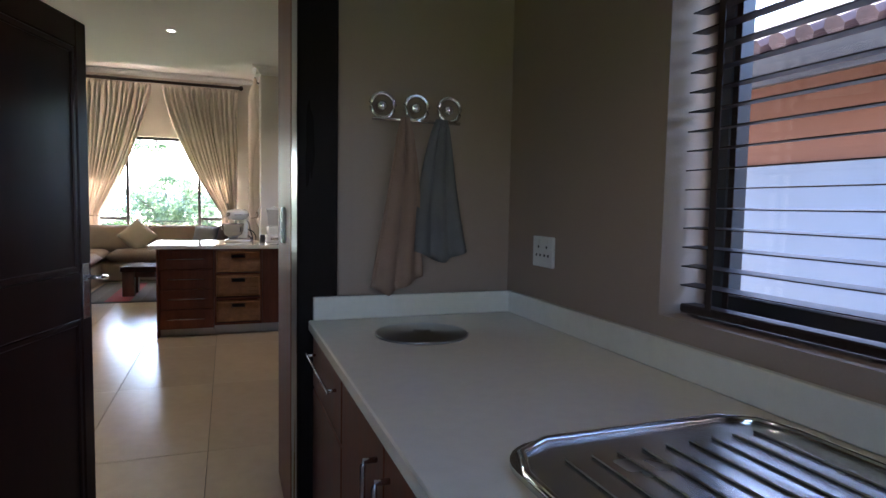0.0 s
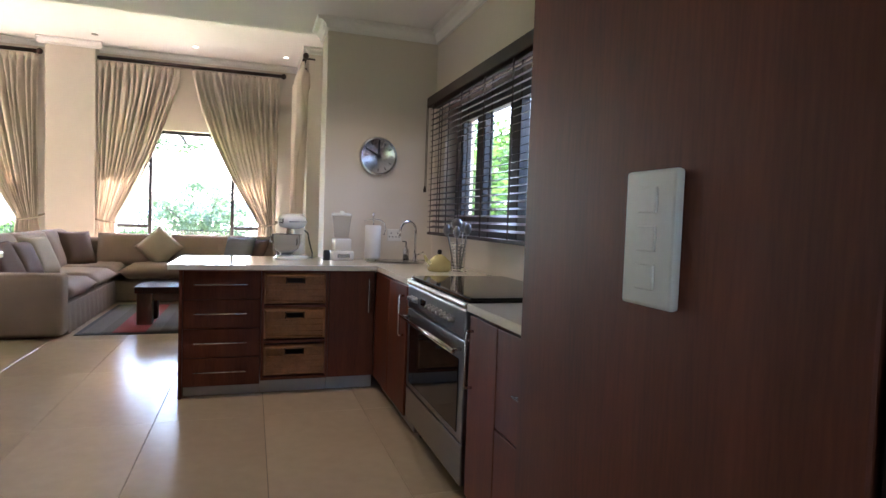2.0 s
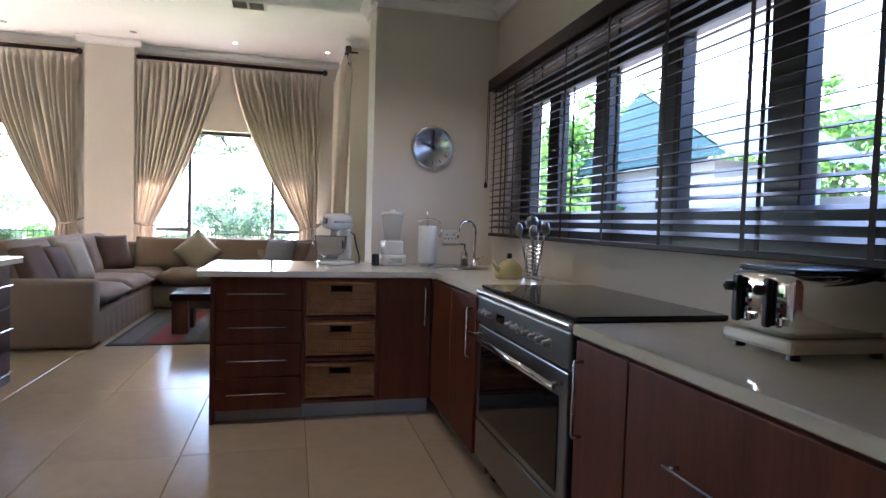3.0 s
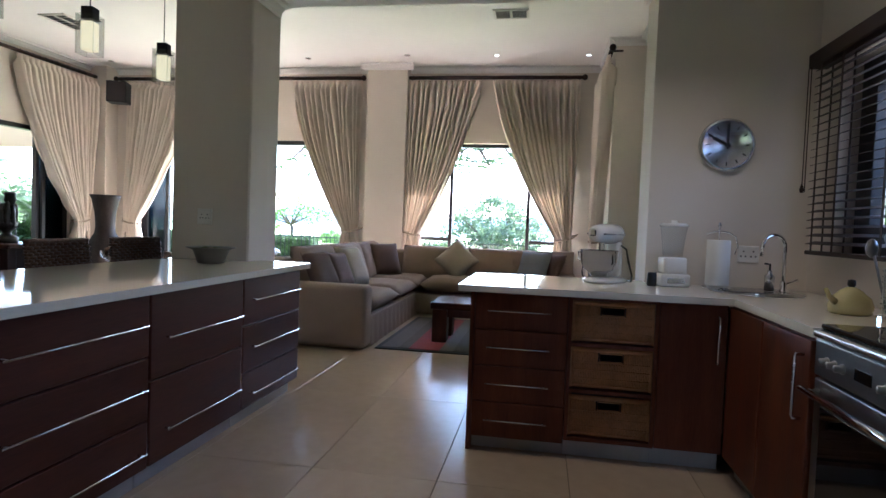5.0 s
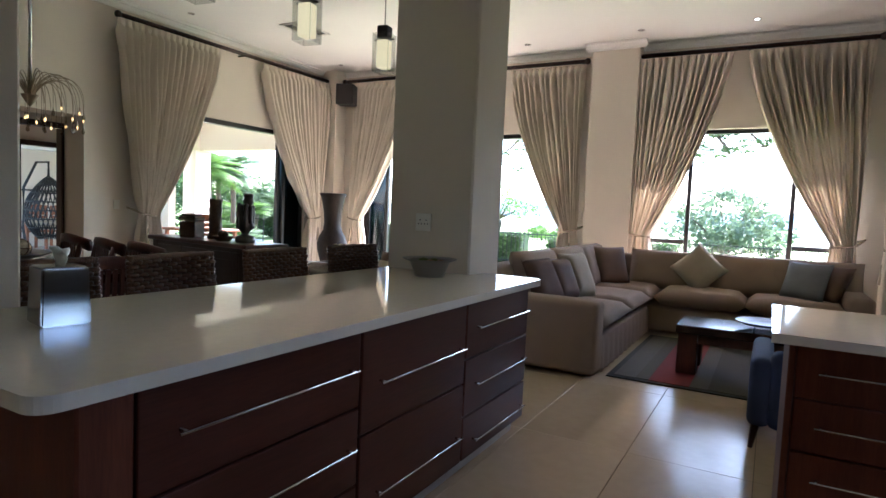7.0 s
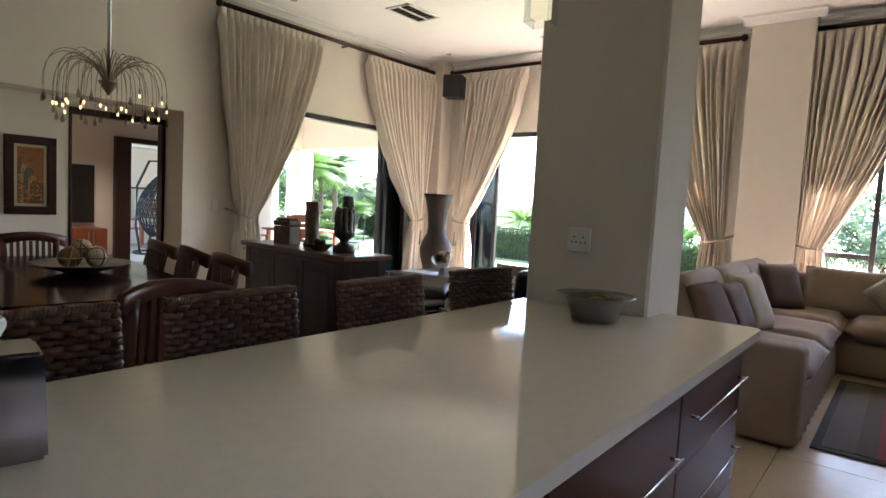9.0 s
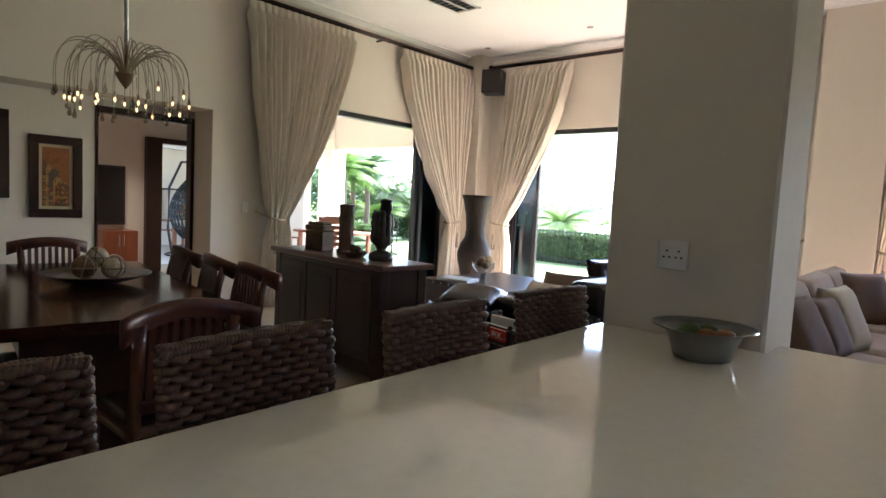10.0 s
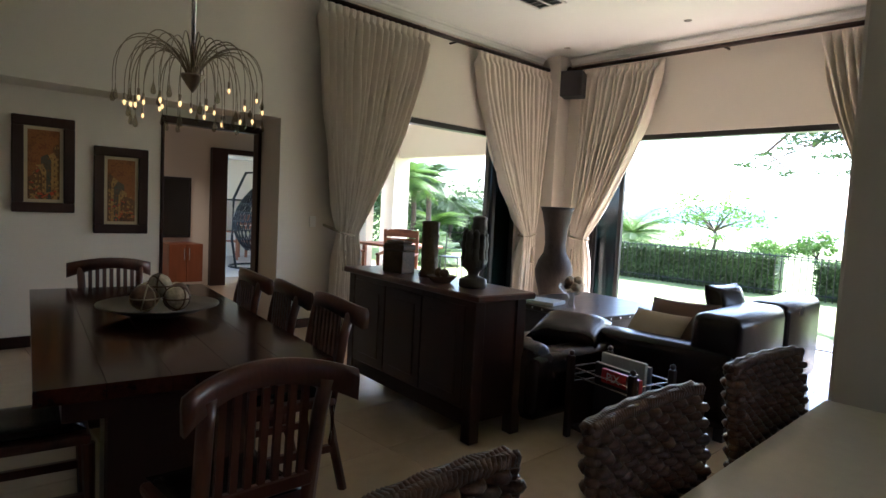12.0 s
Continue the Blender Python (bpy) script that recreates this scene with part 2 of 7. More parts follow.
setting("wall_south", panel(-8.4, 1.47, 0, TOP, [(-0.32, 0.77, 0, 2.52)], 1.98, 2.08, "y"), WALL, "cream painted wall between scullery and kitchen", "wall")
setting("wall_scullery_north", panel(-1.6, 1.47, 0, LOW, [(-0.32, 0.77, 0, 2.52)], 1.92, 1.979, "y"), TAUPEWALL, "taupe painted scullery wall round the doorway", "wall")
setting("wall_east_kitchen", panel(2.08, 6.58, 0, TOP, [(3.42, 6.3, 1.13, 2.16)], EAST, EAST + 0.25, "x"), WALL, "cream painted wall with a long kitchen window", "wall")
setting("wall_clock", box(0.747, 6.58, 0, EAST + 0.25, 6.94, TOP), WALL, "cream painted thick wall end behind the sink", "wall")
setting("wall_east_living", box(1.36, 6.94, 0, EAST + 0.25, 10.9, TOP), WALL, "plain cream painted wall of the television recess", "wall")
setting("wall_east_pier", box(0.97, 10.9, 0, EAST + 0.25, NORTH, TOP), WALL, "cream painted wall pier beside the window", "wall")
setting("wall_scullery_east", panel(-1.6, 1.92, 0, LOW, [(-0.35, 1.02, 1.04, 2.15)], 1.47, 1.75, "x"), TAUPEWALL, "taupe painted scullery wall with a window", "wall")
# the hole behind the walker is added, sized to brighten the scullery
setting("wall_scullery_south", panel(-1.6, 1.75, 0, LOW, [(-0.9, -0.1, 1.15, 1.9)], -1.85, -1.6, "y"), TAUPEWALL, "taupe painted scullery wall with an added unseen opening for light", "wall")
setting("wall_scullery_west", box(-1.85, -1.85, 0, -1.6, 1.92, LOW), TAUPEWALL, "plain taupe painted scullery wall", "wall")
setting("ceiling_living", box(-12.0, 1.92, TOP, 1.9, NORTH + 0.25, TOP + 0.15), CEIL, "white painted high ceiling", "ceiling")
setting("ceiling_kitchen", box(-1.86, 2.08, LOW, EAST, 7.06, TOP - 0.004), CEIL, "white painted lowered kitchen ceiling", "ceiling")
setting("ceiling_scullery", box(-1.85, -1.85, LOW, 1.75, 1.92, LOW + 0.15), CEIL, "white painted scullery ceiling", "ceiling")
setting("column_1", box(-2.49, 6.62, 0, -1.9, 7.05, TOP, 0.012), WALL, "cream painted square column at the island's end", "column")
setting("column_2", box(-3.05, 3.92, 0, -2.51, 4.5, TOP, 0.012), WALL, "cream painted square column behind the island", "column")
setting("pilaster_1", box(-2.745, 11.98, 0, -2.09, NORTH, TOP, 0.006), WALL, "cream painted pilaster between the windows", "pilaster")
setting("pilaster_2", box(WEST, 11.95, 0, -7.42, NORTH, TOP, 0.006), WALL, "cream painted corner pilaster", "pilaster")


def cornice(name, x0, y0, x1, y1, nx, ny, top, size=0.09):
    """A stepped plaster cornice along a straight run; nx, ny points into the room."""
    bm = bmesh.new()
    prof = ((0, 0), (0.25, 0), (0.3, 0.3), (0.6, 0.65), (0.95, 0.72), (1, 1), (0, 1))
    ends = []
    for x, y in ((x0, y0), (x1, y1)):
        ends.append([bm.verts.new((x + nx * size * a, y + ny * size * a, top - size + size * b - 0.002)) for a, b in prof])
    k = len(prof)
    for i in range(k):
        bm.faces.new((ends[0][i], ends[0][(i + 1) % k], ends[1][(i + 1) % k], ends[1][i]))
    bm.faces.new(ends[0])
    bm.faces.new(ends[1][::-1])
    bmesh.ops.recalc_face_normals(bm, faces=bm.faces)
    return setting(name, bm, CEIL, "white plaster ceiling cornice", "cornice")


cornice("cornice_1", WEST, NORTH, 0.97, NORTH, 0, -1, TOP)
cornice("cornice_2", WEST, 2.08, WEST, NORTH, 1, 0, TOP)
cornice("cornice_3", 0.97, 10.81, 0.97, NORTH, -1, 0, TOP)
cornice("cornice_9", 0.88, 10.9, 1.36, 10.9, 0, -1, TOP)
cornice("cornice_10", 1.36, 6.94, 1.36, 10.81, -1, 0, TOP)
cornice("cornice_4", -2.84, 11.98, -1.99, 11.98, 0, -1, TOP, 0.1)
cornice("cornice_5", 0.7, 6.58, EAST, 6.58, 0, -1, LOW)
cornice("cornice_6", EAST, 2.66, EAST, 6.58, -1, 0, LOW)
cornice("cornice_7", 0.747, 6.5, 0.747, 6.94, -1, 0, LOW)
cornice("cornice_8", -1.9, 6.56, -1.9, 7.0, 1, 0, LOW)


# ---- windows, doors, curtains ----
def window(name, label, x0, x1, z0, z1, wall, axis, uprights, transoms=(), frame_w=0.055, depth=0.07):
    """A dark metal frame with panes in a wall's opening. uprights: places along the wall; transoms: (from, to, height)."""
    top = tagged(new(name), label, "window", kind="structure")

    def bar(n, a, b, c, d):
        q = (a, wall, c, b, wall + depth, d) if axis == "y" else (wall, a, c, wall + depth, b, d)
        return part(n, box(*q, 0.004), BRONZE, top)

    bar("window_frame", x0, x1, z1 - frame_w, z1)
    bar("window_frame", x0, x1, z0, z0 + frame_w)
    bar("window_frame", x0, x0 + frame_w, z0 + frame_w, z1 - frame_w)
    bar("window_frame", x1 - frame_w, x1, z0 + frame_w, z1 - frame_w)
    for u in uprights:
        bar("mullion", u - frame_w / 2, u + frame_w / 2, z0 + frame_w, z1 - frame_w)
    for a, b, z in transoms:
        bar("transom", a, b, z - 0.03, z + 0.03)
    w = wall + depth / 2
    stops = [x0, *uprights, x1]
    for a, b in zip(stops, stops[1:]):
        a, b = a + frame_w / 2, b - frame_w / 2
        q = (a, w - 0.003, z0 + 0.03, b, w + 0.003, z1 - 0.03) if axis == "y" else (w - 0.003, a, z0 + 0.03, w + 0.003, b, z1 - 0.03)
        pane = part("pane", box(*q), GLASS, top)
        pane.visible_shadow = False
    return top


window("window_1", "dark metal framed window with a sill behind the sofa", -2.05, 0.52, 0.73, 2.54, 12.36, "y", (-1.38, -0.12), ((-2.0, -1.41, 0.98), (-0.09, 0.47, 0.98)))
window("window_2", "dark framed kitchen window of four lights", 3.42, 6.3, 1.13, 2.16, 1.76, "x", (4.0, 4.62, 5.2, 5.78), (), 0.15)
window("window_3", "dark framed scullery window", -0.35, 1.02, 1.04, 2.15, 1.62, "x", (), (), 0.06)
setting("window_sill_1", box(-2.1, 12.2, 0.69, 0.57, 12.36, 0.728, 0.006), WALL, "plain painted window sill", "sill")


def door_leaf(parent, at, turn, w, h):
    """A glazed metal folding leaf, standing at a point and turned about it."""
    m = pose(*at, 0, 0, turn)
    leaf = bmesh.new()
    for q in ((0, 0, 0.02, 0.06, 0.05, h), (w - 0.06, 0, 0.02, w, 0.05, h), (0.06, 0, 0.02, w - 0.06, 0.05, 0.12), (0.06, 0, h - 0.07, w - 0.06, 0.05, h)):
        box(*q, 0.003, leaf, m=m)
    leaf = part("door_leaf", leaf, BRONZE, parent)
    pane = part("pane", box(0.06, 0.022, 0.12, w - 0.06, 0.028, h - 0.07, m=m), SMOKED, leaf)
    pane.visible_shadow = False
    hb = tube([m @ Vector((w - 0.03, -0.045, 0.95)), m @ Vector((w - 0.03, -0.045, 1.1))], 0.009)
    part("door_handle", hb, BLACKMET, leaf)


SMOKED = glass_mat("smoked_door_glass", (0.3, 0.34, 0.38))
door_n = tagged(new("door_1"), "open dark metal folding doors to the lawn", "door", kind="structure")
part("head_track", box(-6.95, 12.28, 2.47, -3.05, 12.42, 2.54, 0.004), BRONZE, door_n)
part("floor_track", box(-6.95, 12.28, -0.006, -3.05, 12.42, 0.012, 0.003), BRONZE, door_n)
part("door_jamb", box(-6.95, 12.28, 0.012, -6.88, 12.42, 2.47, 0.004), BRONZE, door_n)
part("door_jamb", box(-3.12, 12.28, 0.012, -3.05, 12.42, 2.47, 0.004), BRONZE, door_n)
for y, x in ((12.3, -6.9), (12.36, -6.93)):
    door_leaf(door_n, (x, y, 0), 0, 0.46, 2.46)
door_w = tagged(new("door_2"), "open dark metal folding doors to the patio", "door", kind="structure")
part("head_track", box(-7.93, 8.55, 2.44, -7.8, 11.55, 2.51, 0.004), BRONZE, door_w)
part("floor_track", box(-7.93, 8.55, -0.006, -7.8, 11.55, 0.012, 0.003), BRONZE, door_w)
part("door_jamb", box(-7.93, 8.55, 0.012, -7.8, 8.62, 2.44, 0.004), BRONZE, door_w)
part("door_jamb", box(-7.93, 11.48, 0.012, -7.8, 11.55, 2.44, 0.004), BRONZE, door_w)
for x, y in ((-7.82, 11.0), (-7.88, 11.03), (-7.76, 11.06)):
    door_leaf(door_w, (x - 0.05, y, 0), 90, 0.54, 2.43)
frame_w = tagged(new("door_3"), "dark wooden frame round the doorway in the recess", "door frame", kind="structure")
part("door_jamb", box(-8.3, 6.6, 0, -8.165, 6.63, 2.16, 0.004), DARKWOOD, frame_w)
part("door_jamb", box(-8.29, 7.6, 0, -8.165, 7.636, 2.16, 0.004), DARKWOOD, frame_w)
part("door_head", box(-8.3, 6.63, 2.09, -8.165, 7.6, 2.16, 0.004), DARKWOOD, frame_w)

# the scullery's door frame and its open leaf
BLACKWOOD = mat("black_stained_wood", (0.012, 0.008, 0.007), 0.28, vary=0.25, scale=2, grain=(5, 5, 0.4), spec=0.22)
frame_s = tagged(new("door_4"), "dark stained wooden door frame of the scullery", "door frame", kind="structure")
part("door_jamb", box(0.625, 1.885, 0, 0.768, 2.082, 2.52, 0.006), BLACKWOOD, frame_s)
part("door_head", box(-0.32, 1.885, 2.45, 0.625, 2.082, 2.52, 0.006), BLACKWOOD, frame_s)
leaf = thing("scullery_door", "dark stained panelled wooden door standing open", "door", (-0.118, 2.25, 0.006), 253)
LW = 0.82
part("door_panel", box(0.05, 0.012, 0.1, LW - 0.1, 0.03, 1.86), DARKWOOD, leaf)
for q in ((0, 0, 0, 0.065, 0.042, 1.935), (LW - 0.11, 0, 0, LW, 0.042, 1.935)):
    part("stile", box(*q, 0.004), DARKWOOD, leaf)
for z0, z1 in ((0, 0.2), (0.88, 1.05), (1.84, 1.935)):
    part("rail", box(0.065, 0.001, z0, LW - 0.11, 0.041, z1, 0.004), DARKWOOD, leaf)
bm = bmesh.new()
for z0, z1 in ((0.2, 0.88), (1.05, 1.84)):
    for y in (0.006, 0.032):
        for q in ((0.065, z0, LW - 0.11, z0 + 0.022), (0.065, z1 - 0.022, LW - 0.11, z1), (0.065, z0, 0.087, z1), (LW - 0.132, z0, LW - 0.11, z1)):
            box(q[0], y - 0.006, q[1], q[2], y + 0.006, q[3], 0.004, bm)
part("moulding", bm, DARKWOOD, leaf)
for s, y in ((-1, 0), (1, 0.042)):
    h = tube([(0.045, y + s * 0.002, 1.03), (0.045, y + s * 0.05, 1.03), (0.04, y + s * 0.055, 1.03), (0.0, y + s * 0.055, 1.026)], 0.0085)
    part("door_handle", h, CHROME, leaf, "chrome lever handle", True)
    part("lock_plate", box(0.022, y + min(s, 0) * 0.006, 0.88, 0.064, y + max(s, 0) * 0.006, 1.08, 0.002), STEEL, leaf)


def curtain(label, axis, w, a, b, waist, z_top=3.5, pleats=13, group="tied-back curtains", seed=0):
    """A long pleated curtain hung from a to b along a wall, tied back at waist. a is the side that it is drawn to."""
    top = thing("curtain", label, "curtain", group=group)
    inward = -1 if axis == "y" or w > 0 else 1
    sign = 1 if b > a else -1
    zw, rows, cols = 1.04, 46, pleats * 10
    half = 0.125

    def place(u, off, z):
        return (u, w + inward * off, z) if axis == "y" else (w + inward * off, u, z)

    def edges(z):
        if z >= zw:
            s = (z_top - z) / (z_top - zw)
            return a + (waist - sign * half - a) * s ** 1.4, b + (waist + sign * half - b) * (s ** 1.6 * 0.8 + 0.2 * s)
        s = (zw - z) / zw
        return waist - sign * (half + 0.05 * math.sqrt(s)), waist + sign * (half + 0.09 * math.sqrt(s))

    bm = bmesh.new()
    grid = []
    for i in range(rows + 1):
        z = z_top - (z_top - 0.02) * i / rows
        o, n = edges(z)
        row = []
        near = math.exp(-((z - zw) / 0.16) ** 2)
        for j in range(cols + 1):
            p = j / cols
            wob = 0.4 * noise.noise(Vector((p * 5, z * 0.9, seed * 3.1)))
            drop = min(1, (z_top - z) / 0.4)
            fold = pleats * p + wob * drop + 0.18 * drop * math.sin(2 * math.pi * p * 4.7 + seed)
            crease = abs(math.sin(math.pi * fold)) ** 1.1
            wave = 2 * crease - 1.1 + 0.22 * math.sin(2 * math.pi * (2 * fold + seed * 0.37)) * (1 - near)
            amp = 0.092 * (1 - 0.5 * near) + 0.022 * noise.noise(Vector((p * 11, z * 1.3, seed + 7)))
            if z > z_top - 0.14:
                wave = 2 * abs(math.sin(math.pi * pleats * p)) ** 0.4 - 1 + 0.3 * math.cos(6 * math.pi * pleats * p)
                amp = 0.024
            row.append(bm.verts.new(place(o + (n - o) * p + 0.006 * math.cos(2 * math.pi * pleats * p), 0.07 + amp * wave + 0.03 * near, z)))
        grid.append(row)
    for r, q in zip(grid, grid[1:]):
        for j in range(cols):
            bm.faces.new((r[j], r[j + 1], q[j + 1], q[j]))
    cloth = part("cloth", bm, CURTAIN, top, smooth=True)
    sol = cloth.modifiers.new("thickness", "SOLIDIFY")
    sol.thickness = 0.003
    # tie-back band, from the wall round the waist, and its tassel
    hook = waist - sign * (half + 0.1)
    pts = [place(hook, -0.03, zw + 0.1), place(waist - sign * half, 0.135, zw + 0.03), place(waist, 0.15, zw), place(waist + sign * (half + 0.02), 0.11, zw - 0.01), place(waist + sign * (half + 0.02), 0.02, zw), place(hook + sign * 0.02, -0.03, zw + 0.09)]
    part("tie_back", tube(pts, 0.014, 6), CREAM, top, smooth=True)
    tp = Vector(place(waist - sign * half * 0.4, 0.15, zw - 0.02))
    part("tassel", lathe([(0.006, -0.14), (0.016, -0.16), (0.018, -0.2), (0.014, -0.215), (0.032, -0.36), (0.03, -0.38)], 10, at=tp), CREAM, top, smooth=True)
    return top


CL = "full-length cream curtain with pinch pleats, tied back"
curtain(CL + " at the patio doors", "x", -7.66, 7.96, 9.5, 8.38, pleats=17, seed=1)
curtain(CL + " at the patio doors", "x", -7.66, 11.95, 10.36, 11.62, pleats=16, seed=2)
curtain(CL + " beside the corner", "y", 12.16, -7.1, -5.86, -7.0, pleats=14, seed=3)
curtain(CL + " beside the pilaster", "y", 12.16, -2.87, -4.08, -3.0, pleats=13, seed=4)
curtain(CL + " at the window", "y", 12.16, -2.1, -0.93, -1.96, pleats=13, seed=5)
curtain(CL + " at the window", "y", 12.16, 0.6, -0.76, 0.44, pleats=14, seed=6)
curtain(CL + " on the side wall", "x", 0.95, 11.95, 10.75, 11.75, pleats=13, seed=7)


def curtain_rod(axis, w, a, b, z=3.545):
    top = thing("curtain_rod", "dark stained wooden curtain pole with end knobs", "curtain rod", group="curtain rods")

    def place(u, off, dz=0.0):
        return (u, w + off, z + dz) if axis == "y" else (w + off, u, z + dz)

    part("pole", tube([place(a, 0), place(b, 0)], 0.028, 10), DARKWOOD, top, smooth=True)
    for u in (a, b):
        bm = lathe([(0.012, -0.045), (0.036, -0.03), (0.044, 0), (0.036, 0.03), (0.012, 0.045)], 12, at=place(u, 0))
        part("finial", bm, DARKWOOD, top, smooth=True)
    back = 0.14 if axis == "y" or w > 0 else -0.14
    for u in (a + 0.08 * (1 if b > a else -1), (a + b) / 2, b - 0.08 * (1 if b > a else -1)):
        part("bracket", tube([place(u, 0, -0.02), place(u, back, -0.02)], 0.014, 6), DARKWOOD, top)
    n = int(abs(b - a) / 0.11)
    for i in range(1, n):
        u = a + (b - a) * i / n
        ring = [place(u, 0.03 * math.cos(q * math.pi / 4), 0.03 * math.sin(q * math.pi / 4)) for q in range(8)]
        part("ring", tube(ring, 0.003, 4, close=True), DARKWOOD, top)


curtain_rod("x", -7.62, 7.98, 12.0)
curtain_rod("y", 12.1, -7.35, -2.85)
curtain_rod("y", 12.1, -2.14, 0.66)
curtain_rod("x", 0.9, 10.62, 12.0)


def blind(name, label, x, y0, y1, z0, z1, pitch, tilt, tapes):
    """A wooden slatted blind with a valance, ladder tapes and cords."""
    top = thing(name, label, "blind", (x, 0, 0))
    part("valance", box(-0.05, y0 - 0.03, z1 - 0.01, 0.05, y1 + 0.03, z1 + 0.07, 0.006), BLINDWOOD, top)
    part("bottom_rail", box(-0.026, y0, z0, 0.026, y1, z0 + 0.022, 0.004), BLINDWOOD, top)
    slat = mesh_of("slat", box(-0.025, y0, -0.0015, 0.025, y1, 0.0015, m=pose(0, 0, 0, 0, tilt, 0)), BLINDWOOD)
    for i in range(1, int((z1 - z0 - 0.03) / pitch) + 1):
        ob = new("slat", slat)
        ob.parent = top
        ob.location = (0, 0, z0 + 0.022 + i * pitch)
    for y in tapes:
        for dx in (-0.027, 0.027):
            part("cord", box(dx - 0.001, y - 0.009, z0 + 0.02, dx + 0.001, y + 0.009, z1), BLINDWOOD, top)
    return top


BLINDWOOD = mat("dark_blind_wood", (0.03, 0.017, 0.014), 0.5, vary=0.3, scale=3, grain=(4, 0.6, 4), spec=0.25)
kb = blind("kitchen_blind", "dark wooden slatted blind over the kitchen window", 1.575, 3.3, 6.36, 1.12, 2.15, 0.043, -18, (3.5, 3.92, 4.35, 4.78, 5.2, 5.62, 6.05, 6.28))
part("pull_cord", tube([(-0.05, 6.38, 2.14), (-0.05, 6.38, 1.5)], 0.003, 5), BLINDWOOD, kb)
part("pull_cord", tube([(-0.05, 6.345, 2.14), (-0.05, 6.345, 1.46)], 0.003, 5), BLINDWOOD, kb)
part("cord_knob", lathe([(0.004, 0.03), (0.012, 0.0), (0.009, -0.02)], 8, at=(-0.05, 6.38, 1.48)), BLINDWOOD, kb)
blind("scullery_blind", "dark wooden slatted blind with open slats", 1.545, -0.3, 1.0, 1.05, 2.12, 0.05, -4, (-0.1, 0.4, 0.9))


# ---- kitchen ----
def unit(name, label, at, turn, w, d, fronts, group="kitchen cabinets", plinth=True, wood=None):
    """A floor cabinet. Its front's lower left corner is at the origin, and it looks to -y. fronts: kind, x0, x1, z0, z1, handle."""
    wood = wood or CHERRY
    top = thing(name, label, "cabinet", at, turn, group)
    part("body", box(0.001, 0.001, 0.1, w - 0.001, d, 0.862), wood, top)
    if plinth:
        part("plinth", box(0.001, 0.05, 0, w - 0.001, d - 0.02, 0.099), PLINTH, top)
    for kind, x0, x1, z0, z1, handle in fronts:
        f = part(kind, box(x0 + 0.002, -0.019, z0 + 0.002, x1 - 0.002, 0, z1 - 0.002, 0.004, seg=2), wood, top)
        if handle in ("v", "w"):
            hx = x1 - 0.05 if handle == "v" else x0 + 0.05
            h = tube([(hx, -0.02, z1 - 0.06), (hx, -0.048, z1 - 0.06), (hx, -0.05, z1 - 0.07), (hx, -0.05, z1 - 0.28), (hx, -0.048, z1 - 0.29), (hx, -0.02, z1 - 0.29)], 0.006, 6)
            part("handle", h, STEEL, f, "brushed steel bar handle", True)
        elif handle:
            hz, hx0, hx1 = handle
            h = tube([(hx0 + 0.02, -0.018, hz), (hx0 + 0.02, -0.045, hz)], 0.005, 6)
            tube([(hx1 - 0.02, -0.018, hz), (hx1 - 0.02, -0.045, hz)], 0.005, 6, h)
            tube([(hx0, -0.047, hz), (hx1, -0.047, hz)], 0.0042, 6, h)
            part("handle", h, STEEL, f, "thin brushed steel bar handle", True)
    return top


# peninsula, facing the kitchen
unit("drawer_cabinet", "cherry wood cabinet with four drawers and steel bars", (-0.222, 5.95, 0), 0, 0.49, 0.58,
     [("drawer", 0, 0.49, z - 0.1, z + 0.093, (z, 0.07, 0.4)) for z in (0.762, 0.567, 0.372, 0.177)])
single("end_panel", box(-0.246, 5.93, 0, -0.224, 6.56, 0.864, 0.003), CHERRY, "cherry wood end panel closing the cabinet run", "panel")
bask = thing("basket_cabinet", "open cherry wood cabinet holding three wicker baskets", "cabinet", (0.27, 5.95, 0), 0, "kitchen cabinets")
part("side", box(0, -0.018, 0.1, 0.018, 0.57, 0.862), CHERRY, bask)
part("side", box(0.432, -0.018, 0.1, 0.45, 0.57, 0.862), CHERRY, bask)
part("back", box(0.018, 0.55, 0.1, 0.432, 0.57, 0.862), CHERRY, bask)
for z in (0.1, 0.355, 0.6, 0.842):
    part("shelf", box(0.018, -0.016, z, 0.432, 0.55, z + 0.018), CHERRY, bask)
part("plinth", box(0.001, 0.05, 0, 0.449, 0.55, 0.099), PLINTH, bask)
WICKER = mat("honey_wicker", (0.4, 0.19, 0.08), 0.6, vary=0.35, scale=12, bump=0.4, fine=90, rand=0.3)


